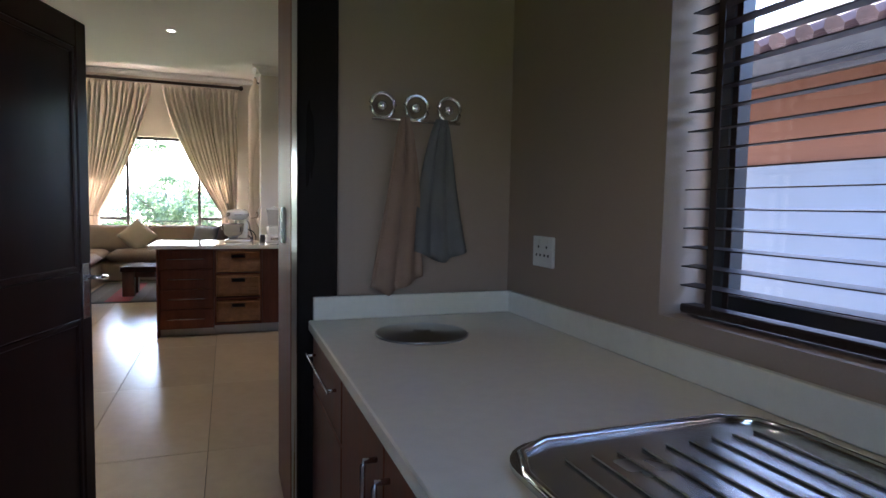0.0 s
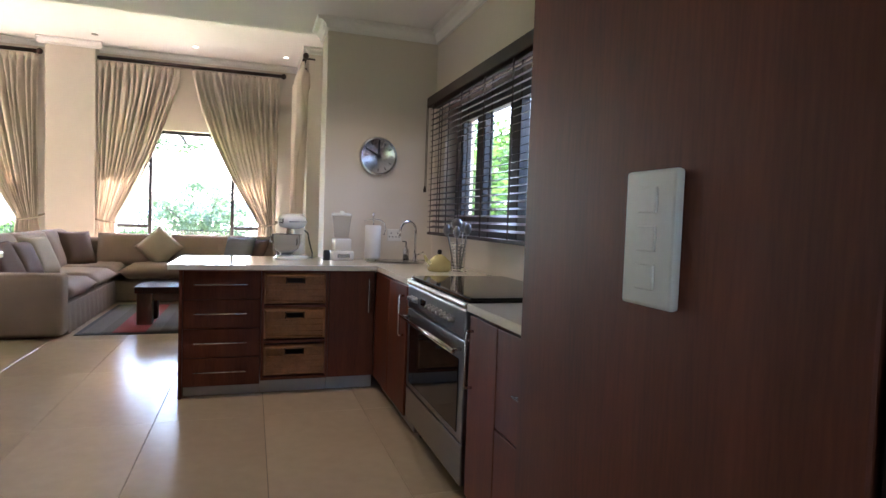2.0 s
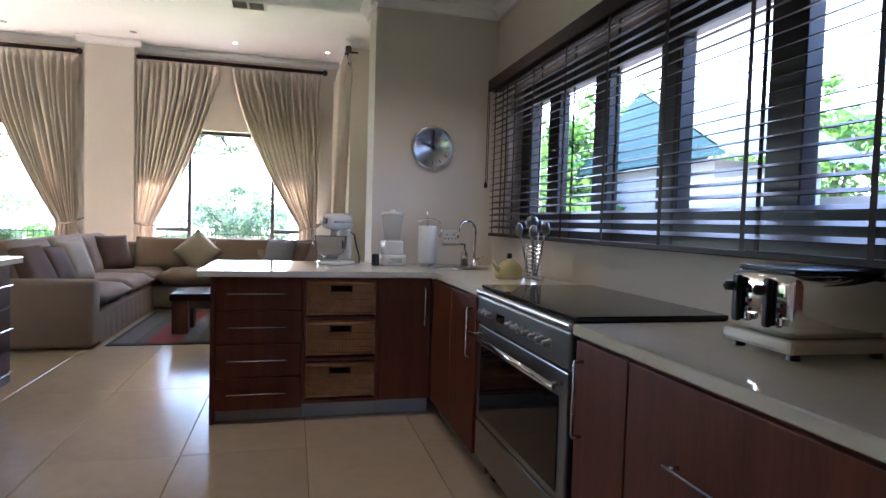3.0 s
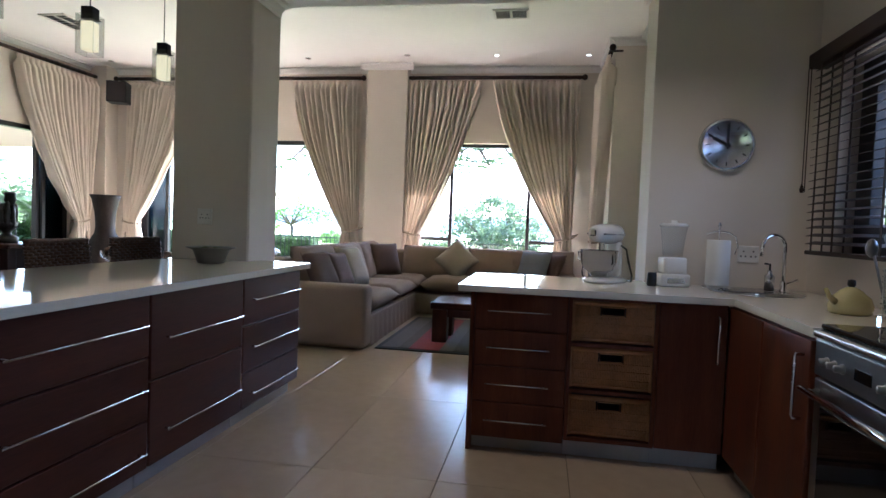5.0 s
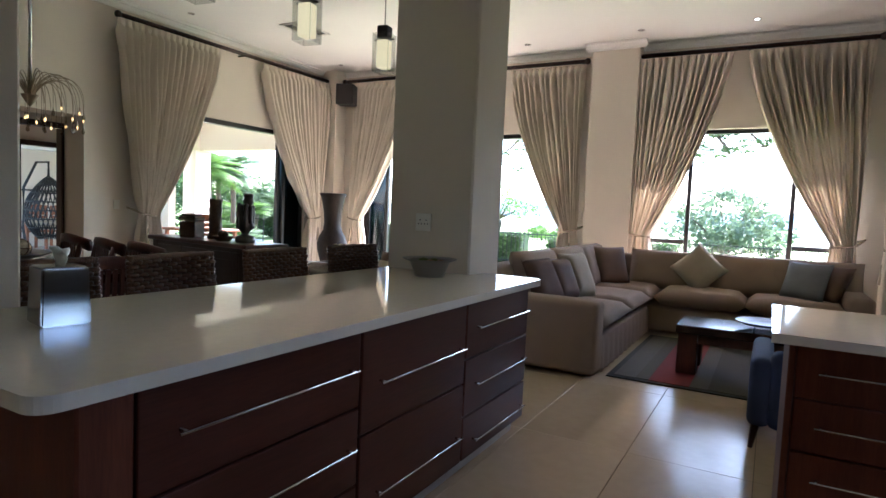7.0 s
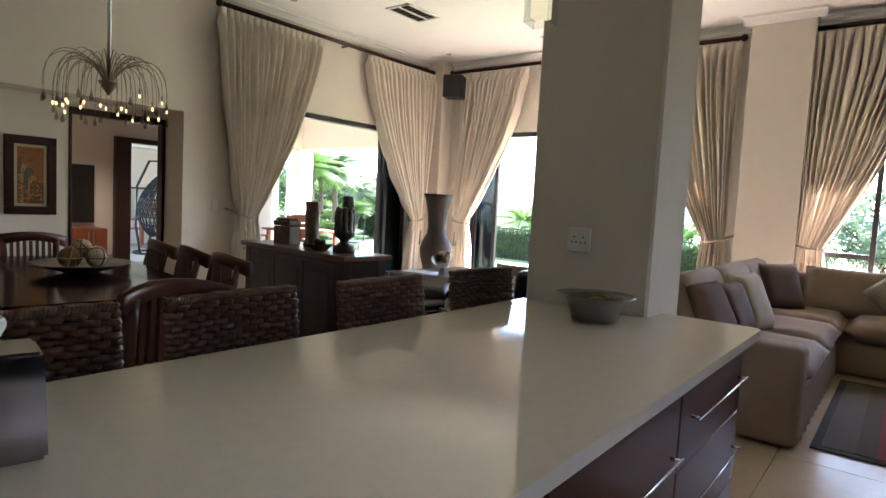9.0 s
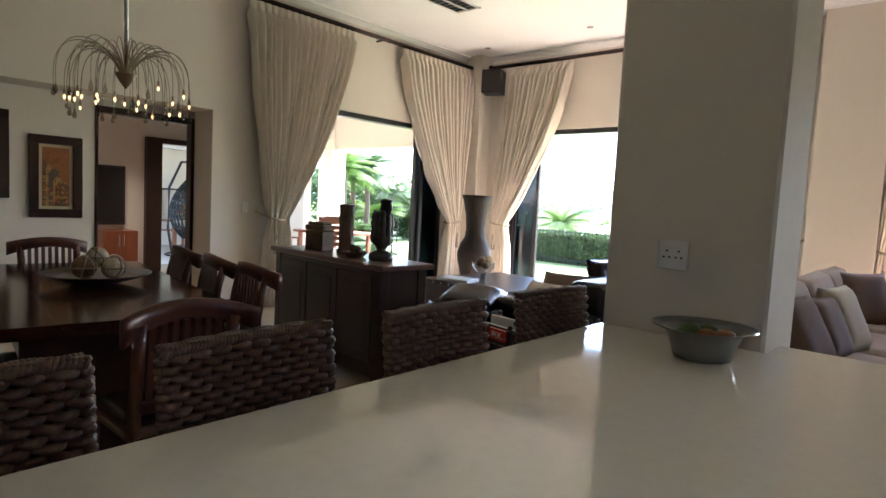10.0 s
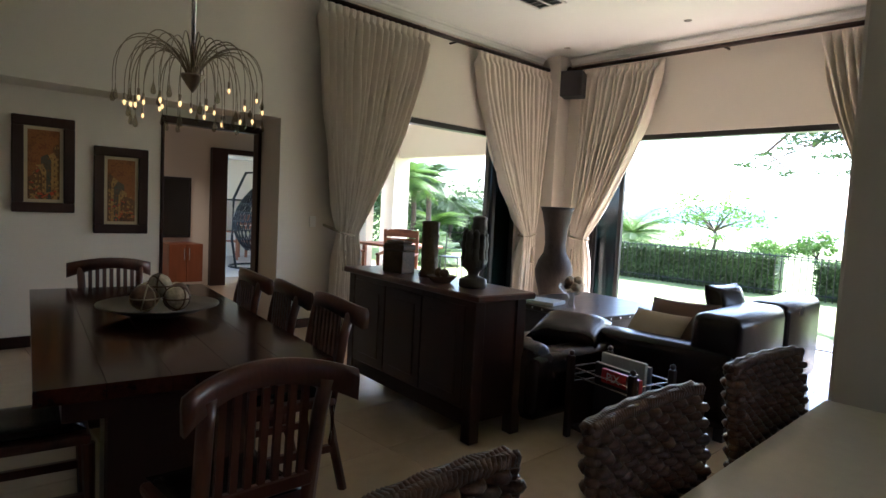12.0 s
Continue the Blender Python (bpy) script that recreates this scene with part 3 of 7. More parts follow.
def basket(at):
    """A woven drawer basket: a frame of cane round a woven front, with a hand slot."""
    top = thing("wicker_basket", "honey-coloured wicker drawer basket in a cabinet", "basket", at, 0, "wicker baskets")
    W, H, D = 0.402, 0.2, 0.45
    rim = tube([(0, 0, H), (W, 0, H), (W, D, H), (0, D, H)], 0.014, 8, close=True)
    tube([(0, 0, 0.01), (W, 0, 0.01), (W, D, 0.01), (0, D, 0.01)], 0.011, 6, rim, close=True)
    for x in (0, W):
        tube([(x, 0, 0), (x, 0, H)], 0.011, 6, rim)
    part("rim", rim, WICKER, top, smooth=True)
    wv = bmesh.new()
    n, k = 44, 12
    for i in range(n + 1):
        x = 0.012 + (W - 0.024) * i / n
        top_z = 0.138 if 0.14 < x < 0.262 else H
        steps = int(k * top_z / H)
        tube([(x, 0.0035 * (1 if (i + j) % 2 else -1), 0.01 + (top_z - 0.01) * j / steps) for j in range(steps + 1)], 0.0052, 5, wv)
    for z in (0.05, 0.095, 0.135):
        tube([(0.0, -0.006, z), (W, -0.006, z)], 0.003, 5, wv)
    tagged(part("woven_front", wv, WICKER, top, smooth=True), kind="stuff")
    part("slot_rim", tube([(0.145, -0.004, 0.14), (0.257, -0.004, 0.14), (0.257, -0.004, 0.185), (0.145, -0.004, 0.185)], 0.006, 5, close=True), WICKER, top)
    # black block behind the weave stands in for the shade inside the basket
    part("shade_fill", box(0.008, 0.012, 0.008, W - 0.008, D - 0.01, 0.13), BLACKMET, top, "black block in place of the basket's shaded inside")
    return top


for z in (0.122, 0.377, 0.62):
    basket((0.294, 5.955, z + 0.006))
unit("corner_cabinet", "cherry wood corner cabinet with one plain door", (0.722, 5.95, 0), 0, 0.33, 0.58, [("door", 0, 0.33, 0.1, 0.855, "v")])
# the run along the window
unit("base_cabinet", "cherry wood cabinet door between sink and stove", (1.066, 5.93, 0), -90, 0.91, 0.58, [("door", 0.02, 0.46, 0.1, 0.855, None), ("door", 0.46, 0.91, 0.1, 0.855, "v")])
unit("base_cabinet", "narrow cherry wood cabinet beside the stove", (1.076, 4.03, 0), -90, 0.29, 0.58, [("door", 0, 0.29, 0.1, 0.855, "w")])
unit("drawer_cabinet", "wide cherry wood cabinet with deep drawers", (1.076, 3.74, 0), -90, 1.06, 0.58,
     [("drawer", 0, 1.06, 0.48, 0.855, (0.66, 0.2, 0.86)), ("drawer", 0, 1.06, 0.1, 0.478, (0.3, 0.2, 0.86))])
bm = panel(-0.305, 1.652, 5.012, 6.70, [(-0.305, 1.045, 5.012, 5.84), (0.752, 1.652, 6.574, 6.70)], 0.866, 0.9, "z")
single("worktop", bm, QUARTZ, "pale polished quartz worktop over the peninsula", "worktop")
single("worktop", box(1.046, 2.665, 0.866, 1.652, 4.036, 0.9, 0.004), QUARTZ, "pale polished quartz worktop beside the stove", "worktop")

# range cooker
st = thing("range_cooker", "wide stainless steel range cooker with a black glass top", "cooker", (1.07, 5.0, 0), -90)
SW = 0.95
part("body", box(0.005, 0.02, 0.1, SW - 0.005, 0.57, 0.885), DARKSTEEL, st)
for x in (0.03, SW - 0.07):
    part("foot", box(x, 0.06, 0, x + 0.04, 0.1, 0.1), BLACKMET, st)
    part("foot", box(x, 0.48, 0, x + 0.04, 0.52, 0.1), BLACKMET, st)
part("hob_glass", box(0, -0.005, 0.9, SW, 0.56, 0.918, 0.004), BLACKGLASS, st, "closed black glass hob lid")
part("hob_rim", box(-0.002, -0.03, 0.872, SW + 0.002, 0.568, 0.899, 0.01, seg=3), STEEL, st, smooth=False)
part("control_panel", box(0.005, -0.022, 0.745, SW - 0.005, 0.02, 0.87, 0.008, seg=2), DARKSTEEL, st)
knob_x = (0.1, 0.15, 0.2, 0.44, 0.5, 0.56, 0.62, 0.68, 0.74, 0.8)
for x in knob_x:
    k = lathe([(0.016, 0), (0.016, 0.006), (0.012, 0.009), (0.011, 0.026), (0.008, 0.029)], 14)
    bmesh.ops.transform(k, matrix=pose(x, -0.022, 0.805, 90, 0, 0), verts=k.verts)
    part("knob", k, DARKSTEEL, st, "small steel control knob", True)
part("clock_display", box(0.27, -0.025, 0.79, 0.36, -0.021, 0.825), BLACKGLASS, st)
dr = part("oven_door", box(0.012, -0.02, 0.3, SW - 0.012, 0.02, 0.738, 0.006, seg=2), DARKSTEEL, st)
part("oven_glass", box(0.07, -0.024, 0.33, SW - 0.07, -0.019, 0.65, 0.002), BLACKGLASS, dr)
h = tube([(0.05, -0.02, 0.695), (0.05, -0.065, 0.695)], 0.008)
tube([(SW - 0.05, -0.02, 0.695), (SW - 0.05, -0.065, 0.695)], 0.008, 8, h)
tube([(0.02, -0.067, 0.695), (SW - 0.02, -0.067, 0.695)], 0.012, 10, h)
part("handle", h, CHROME, dr, "long steel oven handle", True)
part("storage_drawer", box(0.012, -0.02, 0.115, SW - 0.012, 0.02, 0.292, 0.006, seg=2), DARKSTEEL, st)

# tall unit beside the scullery door
tl = thing("tall_cabinet", "tall cherry wood cabinet with a plain side panel", "cabinet", (0.645, 2.085, 0))
part("side_panel", box(-0.022, 0, 0, 0, 0.575, 2.795, 0.002), CHERRY, tl)
part("body", box(0.001, 0.003, 0.0, 1.004, 0.553, 2.795), CHERRY, tl)
part("door", box(0.004, 0.554, 0.1, 0.5, 0.574, 2.79, 0.003), CHERRY, tl)
part("door", box(0.504, 0.554, 0.1, 1.0, 0.574, 2.79, 0.003), CHERRY, tl)


def plate(name, label, at, turn, w, h, bits, category="socket", lean=0):
    """A wall plate: local x along the wall, looking to -y. bits: (kind, x, z, w, h)."""
    top = thing(name, label, category, at, turn)
    part("cover", box(-w / 2, -0.012, -h / 2, w / 2, 0, h / 2, 0.004, seg=2), WHITEPL, top)
    for kind, x, z, a, b in bits:
        dark = kind == "hole"
        part(kind, box(x - a / 2, -0.0155 if not dark else -0.0128, z - b / 2, x + a / 2, -0.0115, z + b / 2, 0.001), BLACKMET if dark else WHITEPL, top)
    return top


plate("light_switch", "white light switch plate on the tall cabinet", (0.622, 2.33, 1.225), -90, 0.085, 0.15, [("rocker", 0, z, 0.03, 0.028) for z in (-0.042, 0, 0.042)], "switch")
sock = [("hole", x + dx, dz, 0.009, 0.009) for x in (-0.028, 0.028) for dx, dz in ((0, 0.017), (-0.013, -0.013), (0.013, -0.013))] + [("rocker", x, 0.036, 0.02, 0.014) for x in (-0.028, 0.028)]
plate("wall_socket", "white double socket on the column", (-2.226, 6.619, 1.201), 0, 0.11, 0.11, [(k, x * 0.78, z * 0.78, w * 0.8, h * 0.8) for k, x, z, w, h in sock])
plate("wall_socket", "white double socket behind the sink", (1.33, 6.579, 1.1), 0, 0.12, 0.1, sock)
plate("wall_socket", "white double socket above the scullery counter", (1.469, 1.62, 1.16), -90, 0.14, 0.11, sock)

# wall clock
ck = thing("wall_clock", "round polished steel wall clock with black hour hands", "clock", (1.175, 6.577, 1.745))
face = lathe([(0.01, 0), (0.155, 0), (0.16, 0.006), (0.156, 0.02), (0.14, 0.026), (0.132, 0.02), (0.004, 0.017)], 48)
bmesh.ops.transform(face, matrix=pose(0, 0, 0, 90, 0, 0), verts=face.verts)
part("dial", face, DIAL, ck, "polished steel dial", True)
for i in range(12):
    part("hour_mark", box(-0.003, -0.002, 0.1, 0.003, 0.0, 0.122, m=pose(0, -0.021, 0, 0, 30 * i, 0)), BLACKMET, ck)
part("hour_hand", box(-0.006, -0.028, -0.02, 0.006, -0.026, 0.085, m=pose(0, 0, 0, 0, -62, 0)), BLACKMET, ck)
part("minute_hand", box(-0.004, -0.031, -0.025, 0.004, -0.029, 0.125, m=pose(0, 0, 0, 0, 2, 0)), BLACKMET, ck)
hub = lathe([(0.012, 0), (0.012, 0.034)], 12)
bmesh.ops.transform(hub, matrix=pose(0, 0, 0, 90, 0, 0), verts=hub.verts)
part("hub", hub, BLACKMET, ck)

# round sink and tap
sk = thing("round_sink", "round stainless steel sink let into the worktop", "sink", (1.27, 6.24, 0.9))
part("rim", lathe([(0.19, 0.0005), (0.235, 0.0005), (0.238, 0.004), (0.228, 0.007), (0.2, 0.006), (0.19, 0.003)], 40, cap=False), STEEL, sk, smooth=True)
part("basin", lathe([(0.195, 0.0035), (0.15, 0.0025), (0.02, 0.0015)], 40), STEEL, sk, smooth=True)
tp = thing("kitchen_tap", "chrome swan-neck mixer tap beside the round sink", "tap", (1.46, 6.38, 0.9))
neck = [(0, 0, 0.05)] + [(0, 0, 0.1 + 0.05 * i) for i in range(4)] + [(-0.07 + 0.07 * math.cos(q), -0.03 * (1 - math.cos(q)), 0.25 + 0.07 * math.sin(q)) for q in [radians(20 * i) for i in range(1, 10)]] + [(-0.145, -0.06, 0.2)]
part("spout", tube(neck, 0.011, 10), CHROME, tp, smooth=True)
part("base", lathe([(0.028, 0), (0.028, 0.012), (0.02, 0.02), (0.017, 0.06)], 20), CHROME, tp, smooth=True)
part("lever", tube([(0.02, 0, 0.05), (0.07, -0.02, 0.075)], 0.007, 8), CHROME, tp, smooth=True)
sd = thing("soap_dispenser", "small clear soap bottle with a black pump", "bottle", (1.38, 6.36, 0.9))
part("bottle", lathe([(0.025, 0.007), (0.026, 0.09), (0.012, 0.105), (0.012, 0.12)], 16), STEEL, sd, smooth=True)
part("pump", tube([(0, 0, 0.12), (0, 0, 0.155), (-0.03, -0.01, 0.158)], 0.006, 6), BLACKMET, sd)

# stand mixer
ENAMEL = mat("white_enamel", (0.75, 0.73, 0.68), 0.12, vary=0.02, coat=0.4)
BOWLSTEEL = mat("polished_bowl_steel", (0.36, 0.36, 0.37), 0.1, metal=1, vary=0.05)
mx = thing("stand_mixer", "white enamel stand mixer with a steel bowl", "mixer", (0.49, 6.47, 0.9), 58)
foot = lathe([(0.11, 0.0), (0.118, 0.008), (0.112, 0.022), (0.06, 0.032)], 32)
bmesh.ops.transform(foot, matrix=pose(0.02, 0, 0) @ Matrix.Diagonal((1.5, 1, 1, 1)), verts=foot.verts)
part("base", foot, ENAMEL, mx, smooth=True)
col = bmesh.new()
box(0.095, -0.045, 0.02, 0.17, 0.045, 0.25, 0.03, col, 4)
part("column", col, ENAMEL, mx, smooth=True)
headm = lathe([(0.03, -0.17), (0.046, -0.16), (0.055, -0.1), (0.062, 0.0), (0.06, 0.1), (0.042, 0.15), (0.015, 0.165)], 20)
bmesh.ops.transform(headm, matrix=pose(0.03, 0, 0.29, 0, 90, 0), verts=headm.verts)
part("motor_head", headm, ENAMEL, mx, smooth=True)
part("trim_band", box(-0.12, -0.0615, 0.283, 0.15, 0.0615, 0.293, 0.003), DARKSTEEL, mx)
part("attachment_hub", box(-0.165, -0.02, 0.275, -0.148, 0.02, 0.315, 0.006), CHROME, mx)
part("bowl", lathe([(0.05, 0.04), (0.052, 0.055), (0.085, 0.075), (0.105, 0.12), (0.11, 0.19), (0.114, 0.192), (0.106, 0.188), (0.1, 0.12), (0.03, 0.08)], 28, at=(-0.07, 0, 0)), BOWLSTEEL, mx, "polished steel bowl", True)
part("bowl_handle", tube([(-0.04, 0.108, 0.18), (-0.04, 0.15, 0.175), (-0.04, 0.155, 0.13), (-0.04, 0.105, 0.11)], 0.008, 8), CHROME, mx, smooth=True)
part("beater_shaft", lathe([(0.02, 0.16), (0.02, 0.235)], 12, at=(-0.04, 0, 0)), CHROME, mx)
part("power_cord", tube([(0.12, -0.05, 0.22), (0.06, -0.11, 0.2), (0.03, -0.14, 0.13), (0.06, -0.15, 0.05), (0.1, -0.13, 0.008), (0.2, -0.05, 0.006), (0.2, 0.1, 0.007)], 0.006, 6), BLACKMET, mx, smooth=True)

# blender
bl = thing("blender", "white jug blender with a clear glass jar", "blender", (0.87, 6.42, 0.9), 8)
part("base", box(-0.085, -0.075, 0, 0.085, 0.075, 0.075, 0.014, seg=3), ENAMEL, bl, smooth=True)
part("motor_block", box(-0.068, -0.06, 0.072, 0.068, 0.06, 0.17, 0.014, seg=3), ENAMEL, bl, smooth=True)
part("button_panel", box(-0.05, -0.0775, 0.02, 0.05, -0.0745, 0.05, 0.002), STEEL, bl)
CLEAR = glass_mat("clear_glass", (0.96, 0.97, 0.97), ior=1.4)
part("jar", lathe([(0.05, 0.172), (0.055, 0.18), (0.075, 0.345), (0.072, 0.345), (0.052, 0.182)], 20, cap=False), CLEAR, bl, "clear glass jar", True)
part("lid", lathe([(0.08, 0.345), (0.082, 0.355), (0.07, 0.366), (0.02, 0.368), (0.018, 0.382)], 20), ENAMEL, bl, smooth=True)
sm = single("salt_cellar", lathe([(0.026, 0), (0.028, 0.01), (0.026, 0.07), (0.02, 0.078)], 16), BLACKMET, "small dark glass jar on the worktop", "jar", (0.75, 6.36, 0.9), smooth=True)

# paper towel holder
PAPER = mat("white_paper_towel", (0.8, 0.79, 0.76), 0.9, vary=0.03, bump=0.3, fine=200)
pt = thing("paper_towel_holder", "roll of white paper towel on a chrome stand", "paper towel", (1.12, 6.42, 0.9))
part("base", lathe([(0.075, 0), (0.078, 0.006), (0.05, 0.014), (0.01, 0.016)], 24), CHROME, pt, smooth=True)
part("paper_roll", lathe([(0.02, 0.018), (0.062, 0.018), (0.064, 0.022), (0.064, 0.275), (0.06, 0.279), (0.02, 0.279)], 28), PAPER, pt, smooth=True)
rod = tube([(0, 0, 0.01), (0, 0, 0.36)], 0.006, 8)
tube([(-0.07, 0, 0.31), (-0.03, 0, 0.325), (0, 0, 0.33), (0.05, 0, 0.325), (0.09, 0, 0.3), (0.1, -0.01, 0.25), (0.085, -0.01, 0.2)], 0.005, 6, rod)
lathe([(0.004, 0.35), (0.012, 0.36), (0.004, 0.385)], 10, rod)
part("stand", rod, CHROME, pt, smooth=True)

# kettle
YEL = mat("pale_yellow_enamel", (0.60, 0.52, 0.24), 0.15, vary=0.05, coat=0.4)
kt = thing("kettle", "pale yellow enamel kettle with a black knob", "kettle", (1.39, 5.5, 0.9), 20)
kt.scale = (0.8, 0.8, 0.8)
part("pot", lathe([(0.088, 0), (0.1, 0.008), (0.103, 0.045), (0.09, 0.085), (0.06, 0.11), (0.055, 0.118), (0.02, 0.14)], 28), YEL, kt, smooth=True)
part("spout", tube([(-0.09, 0, 0.06), (-0.13, 0, 0.09), (-0.155, 0, 0.13)], 0.018, 10, taper=0.6), YEL, kt, smooth=True)
part("knob", lathe([(0.012, 0.138), (0.02, 0.15), (0.018, 0.175), (0.004, 0.18)], 14), BLACKMET, kt, smooth=True)

# utensil stand
us = thing("utensil_stand", "chrome wire stand full of steel cooking spoons", "utensil stand", (1.45, 5.3, 0.9))
wire = bmesh.new()
for i in range(8):
    tube([(0.045 * math.cos(x), 0.045 * math.sin(x), 0.045 + 0.021 * i) for x in [radians(30 * k) for k in range(12)]], 0.003, 4, wire, True)
for k in range(6):
    x = radians(60 * k)
    tube([(0.045 * math.cos(x), 0.045 * math.sin(x), 0.02), (0.045 * math.cos(x), 0.045 * math.sin(x), 0.2)], 0.003, 4, wire)
lathe([(0.06, 0), (0.06, 0.02), (0.02, 0.024)], 18, wire)
part("wire_cage", wire, CHROME, us)
for i, (dx, dy, hh, rr) in enumerate(((0.05, 0.06, 0.29, 0.026), (-0.06, 0.06, 0.27, 0.022), (-0.02, -0.01, 0.31, 0.036), (0.03, -0.07, 0.28, 0.024), (-0.05, -0.1, 0.26, 0.022))):
    sp = tube([(dx * 0.3, dy * 0.3, 0.03), (dx, dy, hh)], 0.005, 6)
    lathe([(0.004, -0.03), (rr * 0.8, -0.015), (rr, 0.01), (rr * 0.7, 0.035), (0.004, 0.045)], 14, sp, (dx * 1.05, dy * 1.05, hh))
    part("spoon", sp, DARKSTEEL, us, smooth=True)

# toaster
ts = thing("toaster", "chrome four-slice toaster with a cream body", "toaster", (1.475, 3.6, 0.9), -92)
CREAMMET = mat("cream_enamel", (0.62, 0.57, 0.47), 0.12, vary=0.03, coat=0.4)
part("plinth", box(-0.118, -0.155, 0.014, 0.118, 0.155, 0.05, 0.012, seg=2), CREAMMET, ts)
part("body", box(-0.112, -0.148, 0.05, 0.112, 0.148, 0.205, 0.03, seg=4), CHROME, ts, smooth=True)
part("lid", box(-0.095, -0.13, 0.203, 0.095, 0.13, 0.216, 0.006, seg=2), BLACKMET, ts)
for x, y in ((-0.09, -0.12), (0.09, -0.12), (-0.09, 0.12), (0.09, 0.12)):
    part("foot", lathe([(0.016, 0), (0.014, 0.015)], 10, at=(x, y, 0)), BLACKMET, ts)
for x in (-0.062, 0.042):
    part("lever", box(x - 0.011, -0.165, 0.07, x + 0.011, -0.148, 0.19, 0.006, seg=2), BLACKMET, ts)
    part("lever_knob", lathe([(0.012, -0.012), (0.018, 0), (0.012, 0.012)], 12, at=(x - 0.012, -0.17, 0.16)), BLACKMET, ts, smooth=True)
    part("dial", lathe([(0.014, -0.008), (0.014, 0.008)], 16, at=(x + 0.042, -0.15, 0.09)), CHROME, ts)
    for i in range(4):
        part("button", box(x + 0.026, -0.153, 0.075 + 0.024 * i, x + 0.036, -0.148, 0.085 + 0.024 * i), BLACKMET, ts)

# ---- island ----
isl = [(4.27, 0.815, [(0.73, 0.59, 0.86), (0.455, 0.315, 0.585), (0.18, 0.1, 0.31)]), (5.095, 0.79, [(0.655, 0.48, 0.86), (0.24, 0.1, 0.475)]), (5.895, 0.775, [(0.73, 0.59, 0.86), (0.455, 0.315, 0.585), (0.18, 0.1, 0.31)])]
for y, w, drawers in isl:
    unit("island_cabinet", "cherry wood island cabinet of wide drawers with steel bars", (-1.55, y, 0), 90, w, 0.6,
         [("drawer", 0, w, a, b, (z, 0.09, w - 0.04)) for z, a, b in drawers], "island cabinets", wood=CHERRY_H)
single("end_panel", box(-2.15, 4.14, 0, -1.535, 4.268, 0.863, 0.006), CHERRY, "cherry wood end panel of the island", "panel")
single("end_panel", box(-2.172, 4.27, 0, -2.153, 6.6, 0.863, 0.003), CHERRY, "cherry wood back panel of the island", "panel")
bm = panel(-2.49, -1.49, 4.04, 6.79, [(-2.49, -1.89, 6.612, 6.79)], 0.864, 0.9, "z")
sharp = [e for e in bm.edges if abs(e.verts[0].co.x + 1.49) < 1e-4 and abs(e.verts[1].co.x + 1.49) < 1e-4 and abs(e.verts[0].co.z - e.verts[1].co.z) > 0.01]
bmesh.ops.bevel(bm, geom=sharp, offset=0.05, segments=5, profile=0.5, affect="EDGES")
single("worktop", bm, QUARTZ, "large pale polished quartz island worktop", "worktop")

fb = thing("fruit_bowl", "round steel bowl holding fruit on the island", "bowl", (-2.02, 6.36, 0.9))
part("bowl", lathe([(0.075, 0), (0.085, 0.004), (0.1, 0.05), (0.115, 0.085), (0.155, 0.1), (0.157, 0.104), (0.112, 0.094), (0.09, 0.05), (0.02, 0.02)], 36), DARKSTEEL, fb, smooth=True)
for nm, x, y, r, c in (("orange", 0.02, -0.03, 0.037, (0.25, 0.1, 0.03)), ("orange", 0.06, 0.02, 0.036, (0.22, 0.09, 0.03)), ("apple", -0.045, 0.005, 0.04, (0.07, 0.11, 0.03)), ("apple", -0.005, 0.055, 0.038, (0.08, 0.11, 0.03))):
    fr = lathe([(0.004, -r), (r * 0.7, -r * 0.72), (r, 0), (r * 0.75, r * 0.68), (r * 0.2, r * 0.9), (0.002, r * 0.8)], 14)
    single(nm, fr, mat(nm + "_skin", c, 0.4, vary=0.2, bump=0.2), "ripe %s lying in the steel bowl" % nm, "fruit", (-2.02 + x, 6.36 + y, 0.9 + 0.03 + r), smooth=True)
tb = thing("tissue_box", "tapered brushed steel tissue box with a white tissue", "tissue box", (-2.15, 4.43, 0.9), -10)
bm = box(-0.062, -0.066, 0, 0.062, 0.066, 0.17)
for v in bm.verts:
    if v.co.z > 0.1:
        v.co.x *= 0.92
        v.co.y *= 0.92
bmesh.ops.bevel(bm, geom=list(bm.edges), offset=0.006, segments=2, affect="EDGES")
part("box", bm, BOWLSTEEL, tb)
bm = bmesh.new()
n = 8
g = [[bm.verts.new(((u / n - 0.5) * 0.07 * (1 + 0.6 * v / n), 0.018 * math.sin(u * 1.7 + v * 0.4) * (v / n), 0.17 + 0.045 * v / n * (1 + 0.25 * math.sin(u * 1.1)))) for u in range(n + 1)] for v in range(n + 1)]
for v, u in product(range(n), range(n)):
    bm.faces.new((g[v][u], g[v][u + 1], g[v + 1][u + 1], g[v + 1][u]))
ti = part("tissue", bm, PAPER, tb, smooth=True)
ti.modifiers.new("thickness", "SOLIDIFY").thickness = 0.002


# pendants over the island
FROST = glow("lit_frosted_glass", (1.0, 0.84, 0.48), 0.095)


